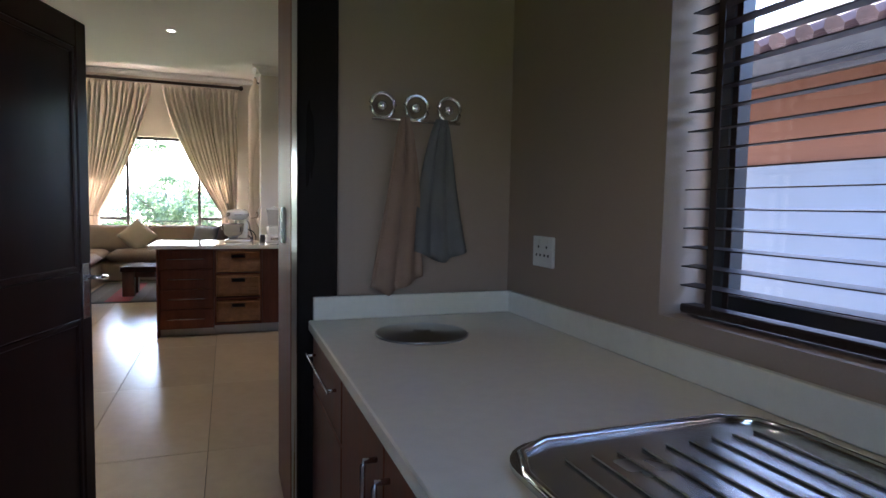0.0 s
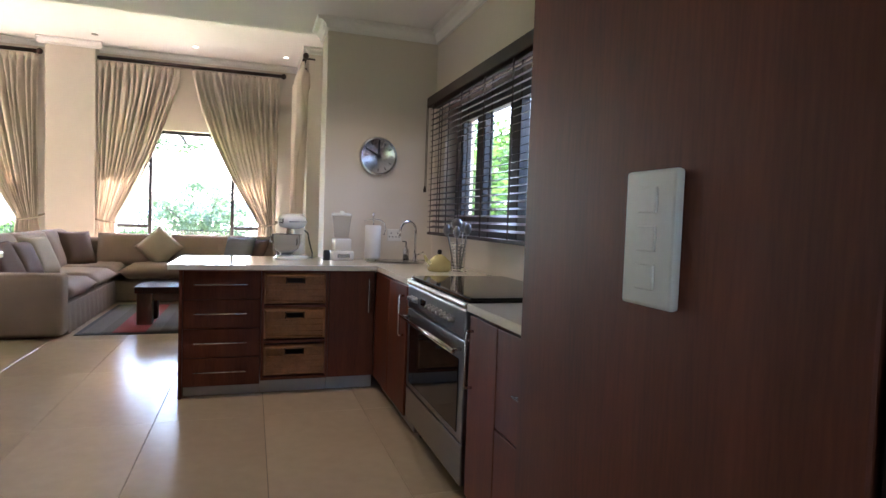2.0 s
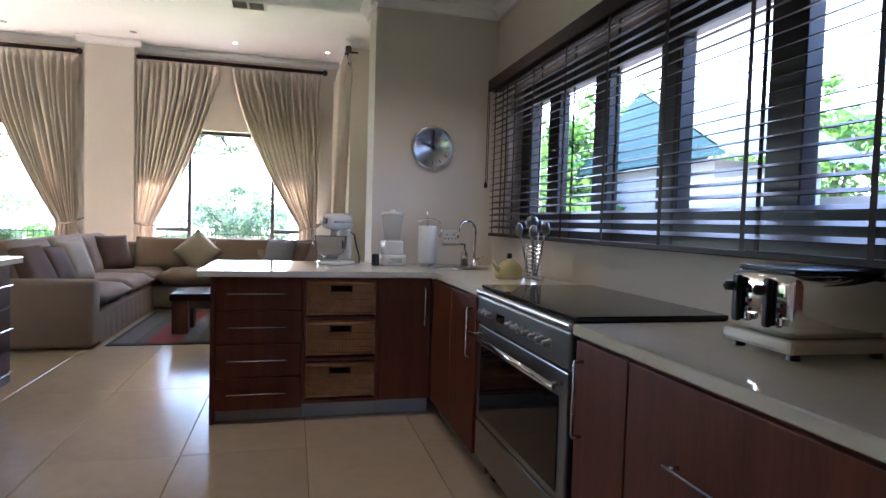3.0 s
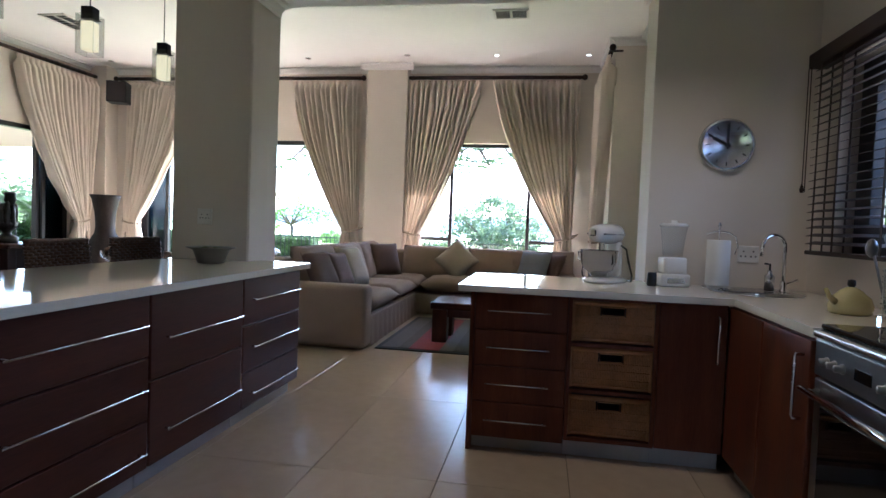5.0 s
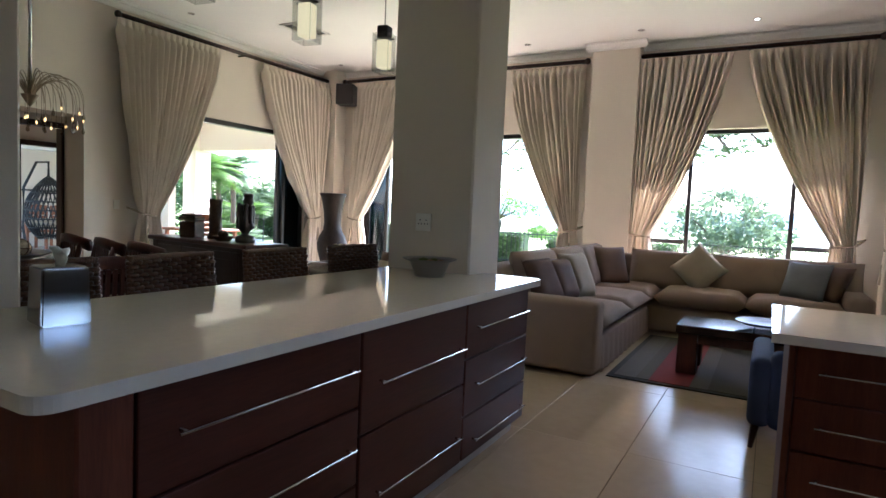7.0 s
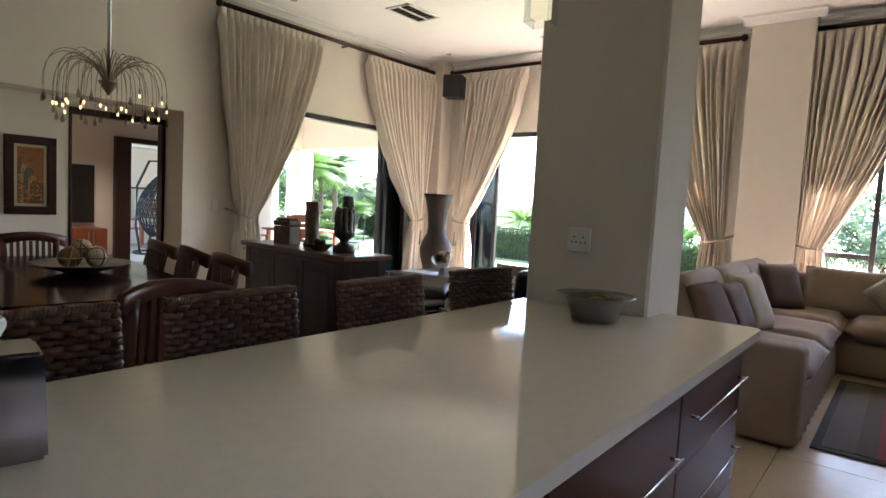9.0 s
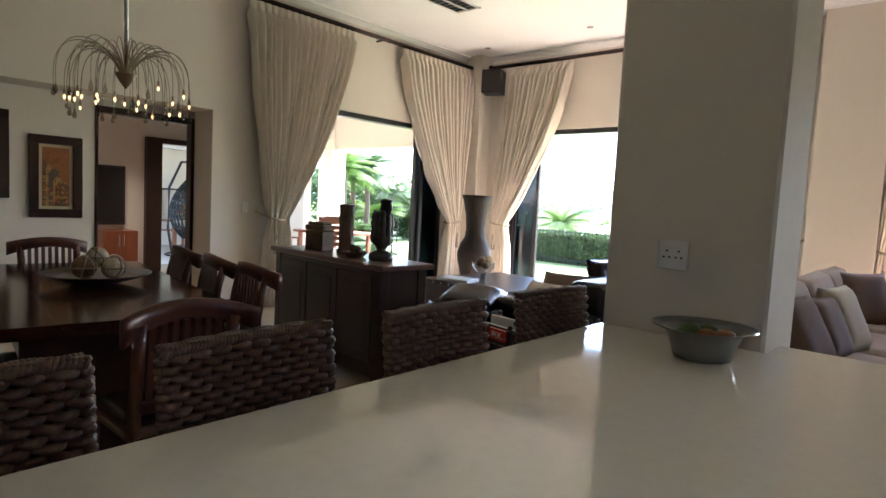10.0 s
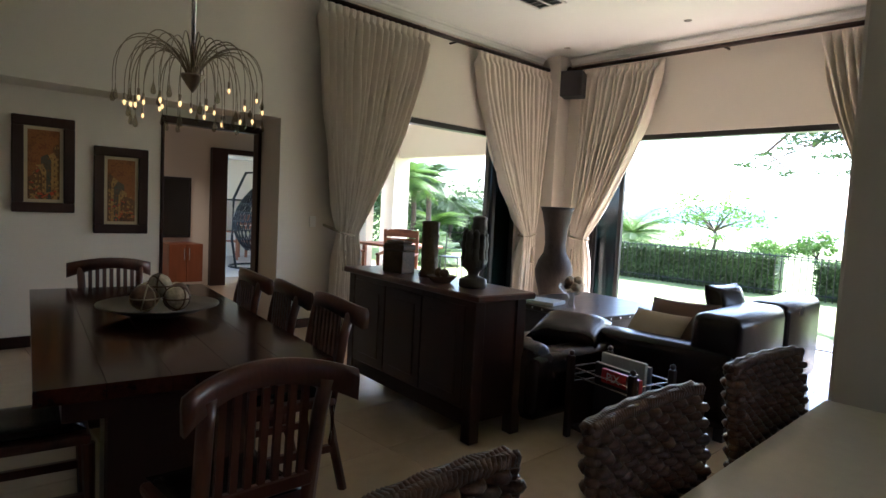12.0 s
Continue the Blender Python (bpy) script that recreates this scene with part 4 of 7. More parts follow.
def pendant(at):
    top = thing("pendant_lamp", "hanging lamp with a clear square glass round a lit tube", "pendant lamp", at, 8, "pendants over the island")
    part("cord", tube([(0, 0, 0.235), (0, 0, TOP - at[2])], 0.0025, 6), BLACKMET, top)
    part("cap", box(-0.03, -0.03, 0.172, 0.03, 0.03, 0.235, 0.003), BLACKMET, top)
    part("cross_bar", box(-0.056, -0.003, 0.165, 0.056, 0.003, 0.171), BLACKMET, top)
    part("lamp_tube", box(-0.031, -0.031, 0.02, 0.031, 0.031, 0.164, 0.008, seg=2), FROST, top, "glowing frosted glass tube")
    sh = bmesh.new()
    for q in ((-0.046, -0.046, 0.046, -0.042), (-0.046, 0.042, 0.046, 0.046), (-0.046, -0.042, -0.042, 0.042), (0.042, -0.042, 0.046, 0.042)):
        box(q[0], q[1], 0, q[2], q[3], 0.195, bm=sh)
    part("glass_shade", sh, SHADE, top, "clear square glass shade")
    part("ceiling_rose", lathe([(0.05, 0), (0.05, -0.02), (0.01, -0.03)], 16, at=(0, 0, TOP - at[2])), BLACKMET, top)


SHADE = glass_mat("pendant_glass", (0.86, 0.87, 0.86), ior=1.5)
for y in (4.89, 5.455, 6.035):
    pendant((-2.16, y, 1.985))


# ---- sitting corner ----
sofa = thing("corner_sofa", "large beige slipcovered corner sofa with loose seat cushions", "sofa")
soft = dict(bevel=0.03, seg=3)
part("base", box(-2.52, 8.1, 0.02, -1.5, 11.45, 0.3, **soft), LINEN, sofa, smooth=True)
part("base", box(-1.53, 10.42, 0.02, 0.5, 11.45, 0.3, **soft), LINEN, sofa, smooth=True)
part("arm", box(-2.5, 8.04, 0.015, -1.47, 8.29, 0.61, 0.05, seg=4), LINEN, sofa, smooth=True)
part("arm", box(0.36, 10.4, 0.015, 0.6, 11.4, 0.6, 0.05, seg=4), LINEN, sofa, smooth=True)
part("backrest", box(-2.6, 8.06, 0.015, -2.32, 11.5, 0.82, 0.06, seg=4), LINEN, sofa, smooth=True)
part("backrest", box(-2.58, 11.22, 0.015, 0.56, 11.5, 0.82, 0.06, seg=4), LINEN, sofa, smooth=True)
skirt = bmesh.new()
rows_ = [[skirt.verts.new((-1.492 + 0.008 * math.sin(i * 0.9) * (1 - z / 0.29) + 0.012 * (1 - z / 0.29), 8.29 + i * 0.0265, z)) for i in range(81)] for z in (0.29, 0.2, 0.1, 0.008)]
for r_, q_ in zip(rows_, rows_[1:]):
    for i in range(80):
        skirt.faces.new((r_[i], r_[i + 1], q_[i + 1], q_[i]))
part("skirt", skirt, LINEN, sofa, smooth=True)


def seat(x, y, w, d, z=0.4, h=0.2, lean=None):
    m = pose(x, y, z) @ (lean or Matrix())
    return part("seat_cushion", pillow(w, d, h, 10, m=m, puff=0.22, crown=0.3), LINEN, sofa, smooth=True)


for y in (8.79, 9.79):
    seat(-1.88, y, 0.86, 1.02)
seat(-1.9, 10.78, 0.9, 0.95)
for x in (-0.98, -0.06):
    seat(x, 10.78, 0.95, 0.9, 0.41)
for y in (8.8, 9.8, 10.7):
    part("back_cushion", pillow(1.0, 0.55, 0.22, 10, m=pose(-2.24, y, 0.68, 0, 0, 90) @ pose(0, 0, 0, 70, 0, 0), puff=0.25, crown=0.4), LINEN, sofa, smooth=True)
for x in (-1.4, -0.45, 0.1):
    part("back_cushion", pillow(0.95, 0.5, 0.2, 10, m=pose(x, 11.16, 0.66) @ pose(0, 0, 0, 72, 0, 0), puff=0.25, crown=0.4), LINEN, sofa, smooth=True)


def cushion(label, at, turn, tilt, material, size=0.45, roll=0, group="sofa cushions"):
    bm = pillow(size, size, size * 0.34, 10, puff=0.5)
    ob = single("scatter_cushion", bm, material, label, "cushion", group=group, smooth=True)
    ob.matrix_world = pose(*at, 0, 0, turn) @ pose(0, 0, 0, tilt, 0, 0) @ pose(0, 0, 0, 0, 0, roll)
    return ob


GREY = mat("grey_cushion_cloth", (0.2, 0.2, 0.22), 0.8, vary=0.15, bump=0.3, fine=300)
cushion("dark taupe cushion leaning on the sofa arm", (-2.1, 8.55, 0.68), 75, 62, TAUPE)
cushion("taupe cushion with a dark edge leaning on the sofa back", (-2.02, 8.85, 0.68), 80, 66, TAUPE, 0.42)
cushion("cream cushion leaning on other cushions", (-1.98, 9.2, 0.7), 78, 66, CREAM, 0.47)
cushion("dark taupe cushion in the sofa's corner", (-2.02, 10.72, 0.7), 48, 68, TAUPE, 0.48)
cushion("cream cushion standing on its corner against the sofa back", (-1.05, 10.98, 0.72), 4, 70, CREAM, 0.46, 45)
cushion("pale grey cushion lit from the window", (0.02, 10.86, 0.68), -28, 64, GREY, 0.46)
cushion("dark taupe cushion beside the sofa arm", (0.24, 10.92, 0.67), -50, 62, TAUPE, 0.44)

rug_mats = [mat("rug_" + n, c, 0.95, vary=0.2, scale=8, bump=0.5, fine=250) for n, c in
            (("olive", (0.06, 0.05, 0.036)), ("red", (0.19, 0.022, 0.026)), ("grey", (0.09, 0.078, 0.065)), ("blue", (0.035, 0.04, 0.06)), ("dark", (0.03, 0.028, 0.026)))]
rug = thing("striped_rug", "woven rug with red, olive and blue stripes", "rug", (-1.42, 8.22, 0.0))
part("border", box(0, 0, 0.001, 1.85, 2.0, 0.01, 0.002), rug_mats[4], rug)
bands = ((0.05, 0.22, 2), (0.22, 0.32, 0), (0.32, 0.62, 1), (0.62, 0.75, 2), (0.75, 1.02, 0), (1.02, 1.35, 3), (1.35, 1.5, 2), (1.5, 1.8, 0))
for a, b, k in bands:
    part("stripe", box(a, 0.06, 0.0105, b, 1.94, 0.0135), rug_mats[k], rug)

ct = thing("coffee_table", "low square dark red wooden coffee table", "coffee table", (-0.97, 8.65, 0.012))
part("tabletop", box(0, 0, 0.34, 1.2, 0.56, 0.41, 0.006), TABLEWOOD, ct)
for x, y in ((0.02, 0.02), (1.03, 0.02), (0.02, 0.39), (1.03, 0.39)):
    part("leg", box(x, y, 0.002, x + 0.15, y + 0.15, 0.34, 0.006), REDWOOD, ct)
part("apron", box(0.05, 0.05, 0.26, 1.15, 0.51, 0.34), REDWOOD, ct)
ir = thing("metal_tray", "shallow dark wrought metal tray on the coffee table", "tray", (-0.32, 8.93, 0.422))
part("dish", lathe([(0.05, 0.03), (0.17, 0.035), (0.23, 0.06), (0.225, 0.064), (0.16, 0.042), (0.02, 0.036)], 28), BLACKMET, ir, smooth=True)
for k in range(3):
    a = radians(120 * k)
    part("foot", tube([(0.15 * math.cos(a), 0.15 * math.sin(a), 0.034), (0.17 * math.cos(a), 0.17 * math.sin(a), 0.0)], 0.006, 6), BLACKMET, ir)

ac = thing("blue_armchair", "low blue upholstered armchair on dark wooden legs", "armchair", (-0.385, 7.2, 0))
part("seat", box(0.06, 0.05, 0.17, 0.78, 0.72, 0.36, 0.04, seg=3), BLUE, ac, smooth=True)
part("arm", box(0, 0, 0.13, 0.12, 0.76, 0.53, 0.045, seg=4), BLUE, ac, smooth=True)
part("arm", box(0.74, 0, 0.13, 0.86, 0.76, 0.53, 0.045, seg=4), BLUE, ac, smooth=True)
part("backrest", box(0.1, -0.02, 0.13, 0.76, 0.14, 0.57, 0.05, seg=4), BLUE, ac, smooth=True)
for x, y in ((0.05, 0.04), (0.78, 0.04), (0.05, 0.7), (0.78, 0.7)):
    part("leg", tube([(x, y, 0.15), (x + (0.02 if x > 0.4 else -0.02), y, 0)], 0.022, 8, taper=0.6), DARKWOOD, ac)
tv = thing("television", "thin black wall television", "television", (1.358, 9.42, 1.5))
part("panel", box(-0.14, -0.5, -0.32, -0.1, 0.5, 0.32, 0.006), mat("matt_black_plastic", (0.015, 0.015, 0.016), 1.0, spec=0.0), tv)
part("screen", box(-0.143, -0.485, -0.305, -0.1405, 0.485, 0.305), mat("matt_dark_screen", (0.01, 0.01, 0.011), 1.0, spec=0.0), tv)
part("wall_mount", box(-0.1, -0.15, -0.1, 0, 0.15, 0.1), BLACKMET, tv)
iron = thing("wrought_iron_stand", "black wrought iron stand of rings beside the curtain", "ornament", (0.67, 9.07, 0))
bm = bmesh.new()
for r, z, tl in ((0.13, 0.79, 0), (0.1, 0.82, 40), (0.07, 0.76, -35)):
    ring = [pose(0, 0, z, 90, 0, tl) @ Vector((r * math.cos(q), r * math.sin(q), 0)) for q in [radians(20 * k) for k in range(18)]]
    tube(ring, 0.008, 6, bm, True)
part("rings", bm, BLACKMET, iron, smooth=True)
part("stem", tube([(0, 0, 0.01), (0, 0, 0.72)], 0.01, 8), BLACKMET, iron)
part("foot", lathe([(0.13, 0), (0.12, 0.012), (0.02, 0.02)], 20), BLACKMET, iron)

# ---- leather corner by the garden doors ----
ls = thing("leather_sofa", "dark brown leather sofa seen from behind", "sofa", (-3.4, 8.42, 0), 2)
part("base", box(-0.95, 0.02, 0.1, -0.02, 2.16, 0.34, 0.03, seg=3), LEATHER, ls, smooth=True)
part("arm", box(-0.98, 0, 0.08, 0.0, 0.28, 0.58, 0.07, seg=4), LEATHER, ls, smooth=True)
part("arm", box(-0.98, 1.9, 0.08, 0.0, 2.18, 0.58, 0.07, seg=4), LEATHER, ls, smooth=True)
for y0, y1 in ((0.05, 1.085), (1.095, 2.13)):
    part("backrest", box(-0.3, y0, 0.09, 0.02, y1, 0.8, 0.08, seg=5), LEATHER, ls, smooth=True)
for y in (0.68, 1.5):
    part("seat_cushion", pillow(0.66, 0.82, 0.2, 10, m=pose(-0.62, y, 0.4), puff=0.2, crown=0.3), LEATHER, ls, smooth=True)
for x, y in ((-0.9, 0.08), (-0.06, 0.08), (-0.9, 2.08), (-0.06, 2.08)):
    part("foot", box(x - 0.03, y - 0.03, 0, x + 0.03, y + 0.03, 0.1), BLACKMET, ls)
cushion("cream cushion lying against the leather arm", (-4.1, 8.76, 0.52), -8, 50, CREAM, 0.46, group="leather sofa cushions")
cushion("dark brown cushion on the leather sofa", (-3.98, 8.97, 0.57), 10, 56, TAUPE, 0.5, group="leather sofa cushions")
cushion("brown cushion against the leather backrest", (-3.78, 9.35, 0.7), 82, 70, LEATHER, 0.46, group="leather sofa cushions")
l2 = thing("leather_sofa", "dark brown leather sofa with its back to the sideboard", "sofa", (-5.9, 7.68, 0), -5)
part("base", box(0.02, 0.02, 0.09, 1.66, 0.86, 0.33, 0.03, seg=3), LEATHER, l2, smooth=True)
part("arm", box(0, 0, 0.08, 0.26, 0.9, 0.5, 0.07, seg=4), LEATHER, l2, smooth=True)
part("arm", box(1.42, 0, 0.08, 1.68, 0.9, 0.5, 0.07, seg=4), LEATHER, l2, smooth=True)
part("backrest", box(0.04, -0.02, 0.09, 1.64, 0.24, 0.56, 0.08, seg=5), LEATHER, l2, smooth=True)
for x in (0.55, 1.13):
    part("seat_cushion", pillow(0.58, 0.62, 0.2, 10, m=pose(x, 0.55, 0.36), puff=0.2, crown=0.3), LEATHER, l2, smooth=True)
    part("foot", box(x - 0.03, 0.8, 0, x + 0.03, 0.86, 0.09), BLACKMET, l2)
cushion("dark leather cushion lying on the sofa arm", (-4.52, 8.33, 0.54), 20, 10, LEATHER, 0.52, group="leather sofa cushions")

KIST = mat("dark_kist_wood", (0.022, 0.013, 0.01), 0.38, vary=0.35, scale=3, grain=(5, 0.7, 5), coat=0.04, spec=0.3)
ks = thing("chest_table", "low dark wooden chest with metal studs used as table", "chest table", (-5.5, 10.1, 0), -6)
part("body", box(-0.58, -0.66, 0.0, 0.58, 0.66, 0.4, 0.008), KIST, ks)
part("lid", box(-0.63, -0.71, 0.402, 0.63, 0.71, 0.455, 0.008), KIST, ks)
for i in range(9):
    part("stud", lathe([(0.012, 0), (0.01, 0.006), (0.003, 0.009)], 8, at=(0, 0, 0)), STEEL, ks).matrix_local = pose(-0.52 + i * 0.13, -0.71, 0.43, 90, 0, 0)
    part("stud", lathe([(0.012, 0), (0.01, 0.006), (0.003, 0.009)], 8, at=(0, 0, 0)), STEEL, ks).matrix_local = pose(0.63, -0.6 + i * 0.15, 0.43, 0, 90, 0)
BOWLGLASS = glass_mat("thick_bowl_glass", (0.72, 0.74, 0.75), ior=1.7)
gb = thing("glass_bowl", "footed clear glass bowl filled with pale decorative balls", "glass bowl", (-5.42, 9.66, 0.457))
part("bowl", lathe([(0.06, 0.0), (0.03, 0.012), (0.03, 0.12), (0.08, 0.14), (0.125, 0.19), (0.13, 0.25)], 24, cap=False), BOWLGLASS, gb, smooth=True)
BALL = mat("pale_woven_ball", (0.45, 0.36, 0.24), 0.7, vary=0.4, scale=25, bump=0.5)
BALLD = mat("dark_woven_ball", (0.16, 0.09, 0.05), 0.7, vary=0.5, scale=30, bump=0.5)


def ball(bm, at, r, n=12):
    return lathe([(r * math.sin(math.pi * k / n) + 0.0005, -r * math.cos(math.pi * k / n)) for k in range(n + 1)], 14, bm, at)


for i, (x, y, z) in enumerate(((-0.05, 0, 0.165), (0.05, -0.02, 0.165), (0, 0.055, 0.17), (-0.01, -0.05, 0.21), (0.04, 0.04, 0.225), (-0.06, 0.05, 0.215))):
    single("decorative_ball", ball(None, (0, 0, 0), 0.042), BALL if i % 3 else BALLD, "small pale woven ball in the glass bowl", "ball", (-5.42 + x, 9.66 + y, 0.457 + 0.05 + z), group="balls in the glass bowl", smooth=True)
bk = thing("book", "large pale blue book lying on the chest", "book", (-5.75, 9.62, 0.457), 10)
part("cover", box(-0.2, -0.14, 0, 0.2, 0.14, 0.035, 0.003), mat("pale_book_cover", (0.42, 0.5, 0.55), 0.4), bk)
part("pages", box(-0.203, -0.135, 0.005, 0.2, -0.141, 0.03), PAPER, bk)
VASE = mat("bronze_glazed_vase", (0.032, 0.024, 0.021), 0.55, vary=0.6, scale=9, grain=(1, 1, 0.3), spec=0.2, bump=0.6)
vs = thing("floor_vase", "tall dark glazed floor vase with a trumpet neck", "vase", (-6.62, 11.0, 0))
part("body", lathe([(0.13, 0), (0.14, 0.02), (0.13, 0.06), (0.16, 0.25), (0.235, 0.55), (0.245, 0.66), (0.21, 0.78), (0.15, 0.88), (0.135, 1.0), (0.15, 1.2), (0.19, 1.4), (0.22, 1.47), (0.215, 1.475), (0.17, 1.38), (0.12, 1.0)], 36), VASE, vs, smooth=True)

mr = thing("magazine_rack", "dark wooden magazine rack with steel rails", "magazine rack", (-3.83, 7.86, 0), -12)
for x in (-0.24, 0.24):
    for y in (-0.17, 0.17):
        part("post", box(x - 0.02, y - 0.02, 0, x + 0.02, y + 0.02, 0.52, 0.006), DARKWOOD, mr)
        part("knob", ball(None, (x, y, 0.535), 0.018, 8), DARKWOOD, mr, smooth=True)
part("side", box(-0.24, -0.165, 0.05, -0.225, 0.165, 0.36, 0.003), DARKWOOD, mr)
part("side", box(0.225, -0.165, 0.05, 0.24, 0.165, 0.36, 0.003), DARKWOOD, mr)
part("bottom", box(-0.225, -0.16, 0.06, 0.225, 0.16, 0.08), DARKWOOD, mr)
part("back", box(-0.225, 0.155, 0.08, 0.225, 0.17, 0.36), DARKWOOD, mr)
for z in (0.4, 0.45):
    part("rail", tube([(-0.24, -0.17, z), (0.24, -0.17, z), (0.24, 0.17, z), (-0.24, 0.17, z)], 0.005, 6, close=True), STEEL, mr)
RED = mat("red_magazine_cover", (0.5, 0.03, 0.03), 0.3)
m1 = thing("magazine", "red magazine with white lettering in the rack", "magazine", (-3.74, 7.74, 0.44), -12)
part("cover", box(-0.14, -0.03, -0.03, 0.14, 0.0, 0.05, 0.002), RED, m1)
part("spine_end", box(0.05, -0.032, -0.03, 0.14, -0.0305, 0.05), STEEL, m1)
txt = bpy.data.curves.new("lettering", "FONT")
txt.body, txt.size, txt.extrude = "PiX", 0.07, 0.0005
txt.materials.append(PAPER)
lt = new("lettering", txt)
lt.parent, lt.matrix_local = m1, pose(-0.1, -0.033, -0.015, 90, 0, 0)
for i, (y, h, c) in enumerate(((7.82, 0.03, (0.03, 0.03, 0.03)), (7.9, 0.08, (0.5, 0.5, 0.48)), (7.95, 0.05, (0.1, 0.12, 0.16)))):
    mg = thing("magazine", "worn magazine standing in the rack", "magazine", (-3.83, y, 0.29), -12 + 4 * i, "magazines in the rack")
    part("cover", box(-0.16, -0.012, -0.208, 0.16, 0.012, 0.2 + h - 0.03, 0.002), mat("magazine_cover", c, 0.35), mg)
    part("pages", box(-0.155, -0.01, 0.2 + h - 0.03, 0.155, 0.01, 0.202 + h - 0.03), PAPER, mg)

# fixtures
sp = thing("loudspeaker", "black loudspeaker box mounted high in the corner", "loudspeaker", (-7.06, 11.8, 3.235), 22)
part("cabinet", box(-0.155, -0.14, -0.175, 0.155, 0.14, 0.175, 0.008), BLACKMET, sp)
part("grille", box(-0.143, -0.148, -0.163, 0.143, -0.141, 0.163, 0.003), mat("speaker_cloth", (0.025, 0.02, 0.02), 0.9, bump=0.6, fine=400), sp)
part("wall_bracket", tube([(0, 0.14, 0), (0, 0.3, 0)], 0.025, 8), BLACKMET, sp)


def downlight(at, lit=True):
    top = thing("downlight", "small round recessed ceiling lamp, " + ("lit" if lit else "switched off"), "ceiling lamp", at, 0, "recessed ceiling lamps")
    part("ring", lathe([(0.03, -0.001), (0.045, -0.001), (0.045, -0.006), (0.032, -0.008)], 20, cap=False), STEEL, top, smooth=True)
    part("bulb", lathe([(0.03, -0.002), (0.028, -0.004), (0.005, -0.005)], 16), SPOT if lit else UNLIT, top)


def ceiling_beam(at, power, spread=120):
    beam = new("downlight_beam", bpy.data.lights.new("downlight_beam", "SPOT"))
    beam.data.energy, beam.data.color, beam.data.shadow_soft_size = power, (1.0, 0.8, 0.58), 0.03
    beam.data.spot_size, beam.data.spot_blend = radians(spread), 0.8
    beam.matrix_world = pose(at[0], at[1], at[2] - 0.02)


UNLIT = mat("unlit_lamp_glass", (0.5, 0.48, 0.45), 0.2, vary=0.05)
SPOT = glow("lit_halogen", (1.0, 0.93, 0.8), 1.2)
for x, y in ((-7.12, 11.68), (-5.32, 11.53), (-3.62, 11.64), (-2.0, 11.53), (-0.66, 11.58), (0.67, 11.6), (-7.25, 8.75)):
    downlight((x, y, TOP), x > -1)
for x, y in ((-0.05, 5.5), (0.92, 5.66)):
    downlight((x, y, LOW))
    ceiling_beam((x, y, LOW), 1.4)


def vent(at, w, d):
    top = thing("ceiling_vent", "white slatted ceiling air vent", "vent", at, 0, "ceiling vents")
    bm = bmesh.new()
    for q in ((-w / 2, -d / 2, w / 2, -d / 2 + 0.03), (-w / 2, d / 2 - 0.03, w / 2, d / 2), (-w / 2, -d / 2, -w / 2 + 0.03, d / 2), (w / 2 - 0.03, -d / 2, w / 2, d / 2), (-0.015, -d / 2, 0.015, d / 2)):
        box(q[0], q[1], -0.014, q[2], q[3], -0.001, bm=bm)
    part("frame", bm, WHITEPL, top)
    part("backing", box(-w / 2 + 0.03, -d / 2 + 0.03, -0.004, w / 2 - 0.03, d / 2 - 0.03, -0.002), BLACKMET, top)
    for i in range(7):
        y = -d / 2 + 0.05 + i * (d - 0.1) / 6
        part("slat", box(-w / 2 + 0.03, -0.012, -0.001, w / 2 - 0.03, 0.012, 0.001, m=pose(0, y, -0.009, 30, 0, 0)), WHITEPL, top)


vent((-6.26, 9.85, TOP), 0.38, 0.62)
vent((-0.36, 9.9, TOP), 0.42, 0.3)
plate("wall_switch", "white switch plate beside the curtain", (WEST + 0.001, 8.05, 1.17), 90, 0.08, 0.12, [("rocker", 0, 0, 0.03, 0.05)], "switch")


downlight((0.9, 0.75, LOW))
ceiling_beam((0.9, 0.75, LOW), 0.42, 72)


# ---- dining ----
dt = thing("dining_table", "long dark polished wooden dining table", "dining table", (-5.2, 5.62, 0), -8)
planks = 5
for i in range(planks):
    y0 = -0.5 + i * 1.0 / planks
    part("plank", box(-1.1, y0 + 0.0003, 0.715, 1.1, y0 + 1.0 / planks - 0.0003, 0.77, 0.0012), TABLEWOOD, dt)
part("apron", box(-1.0, -0.42, 0.62, 1.0, 0.42, 0.714), DARKWOOD, dt)
for x in (-0.75, 0.75):
    part("trestle", box(x - 0.09, -0.28, 0.08, x + 0.09, 0.28, 0.62, 0.01), DARKWOOD, dt)
    part("trestle_foot", box(x - 0.12, -0.4, 0, x + 0.12, 0.4, 0.08, 0.012), DARKWOOD, dt)
part("stretcher", box(-0.66, -0.05, 0.2, 0.66, 0.05, 0.3, 0.006), DARKWOOD, dt)


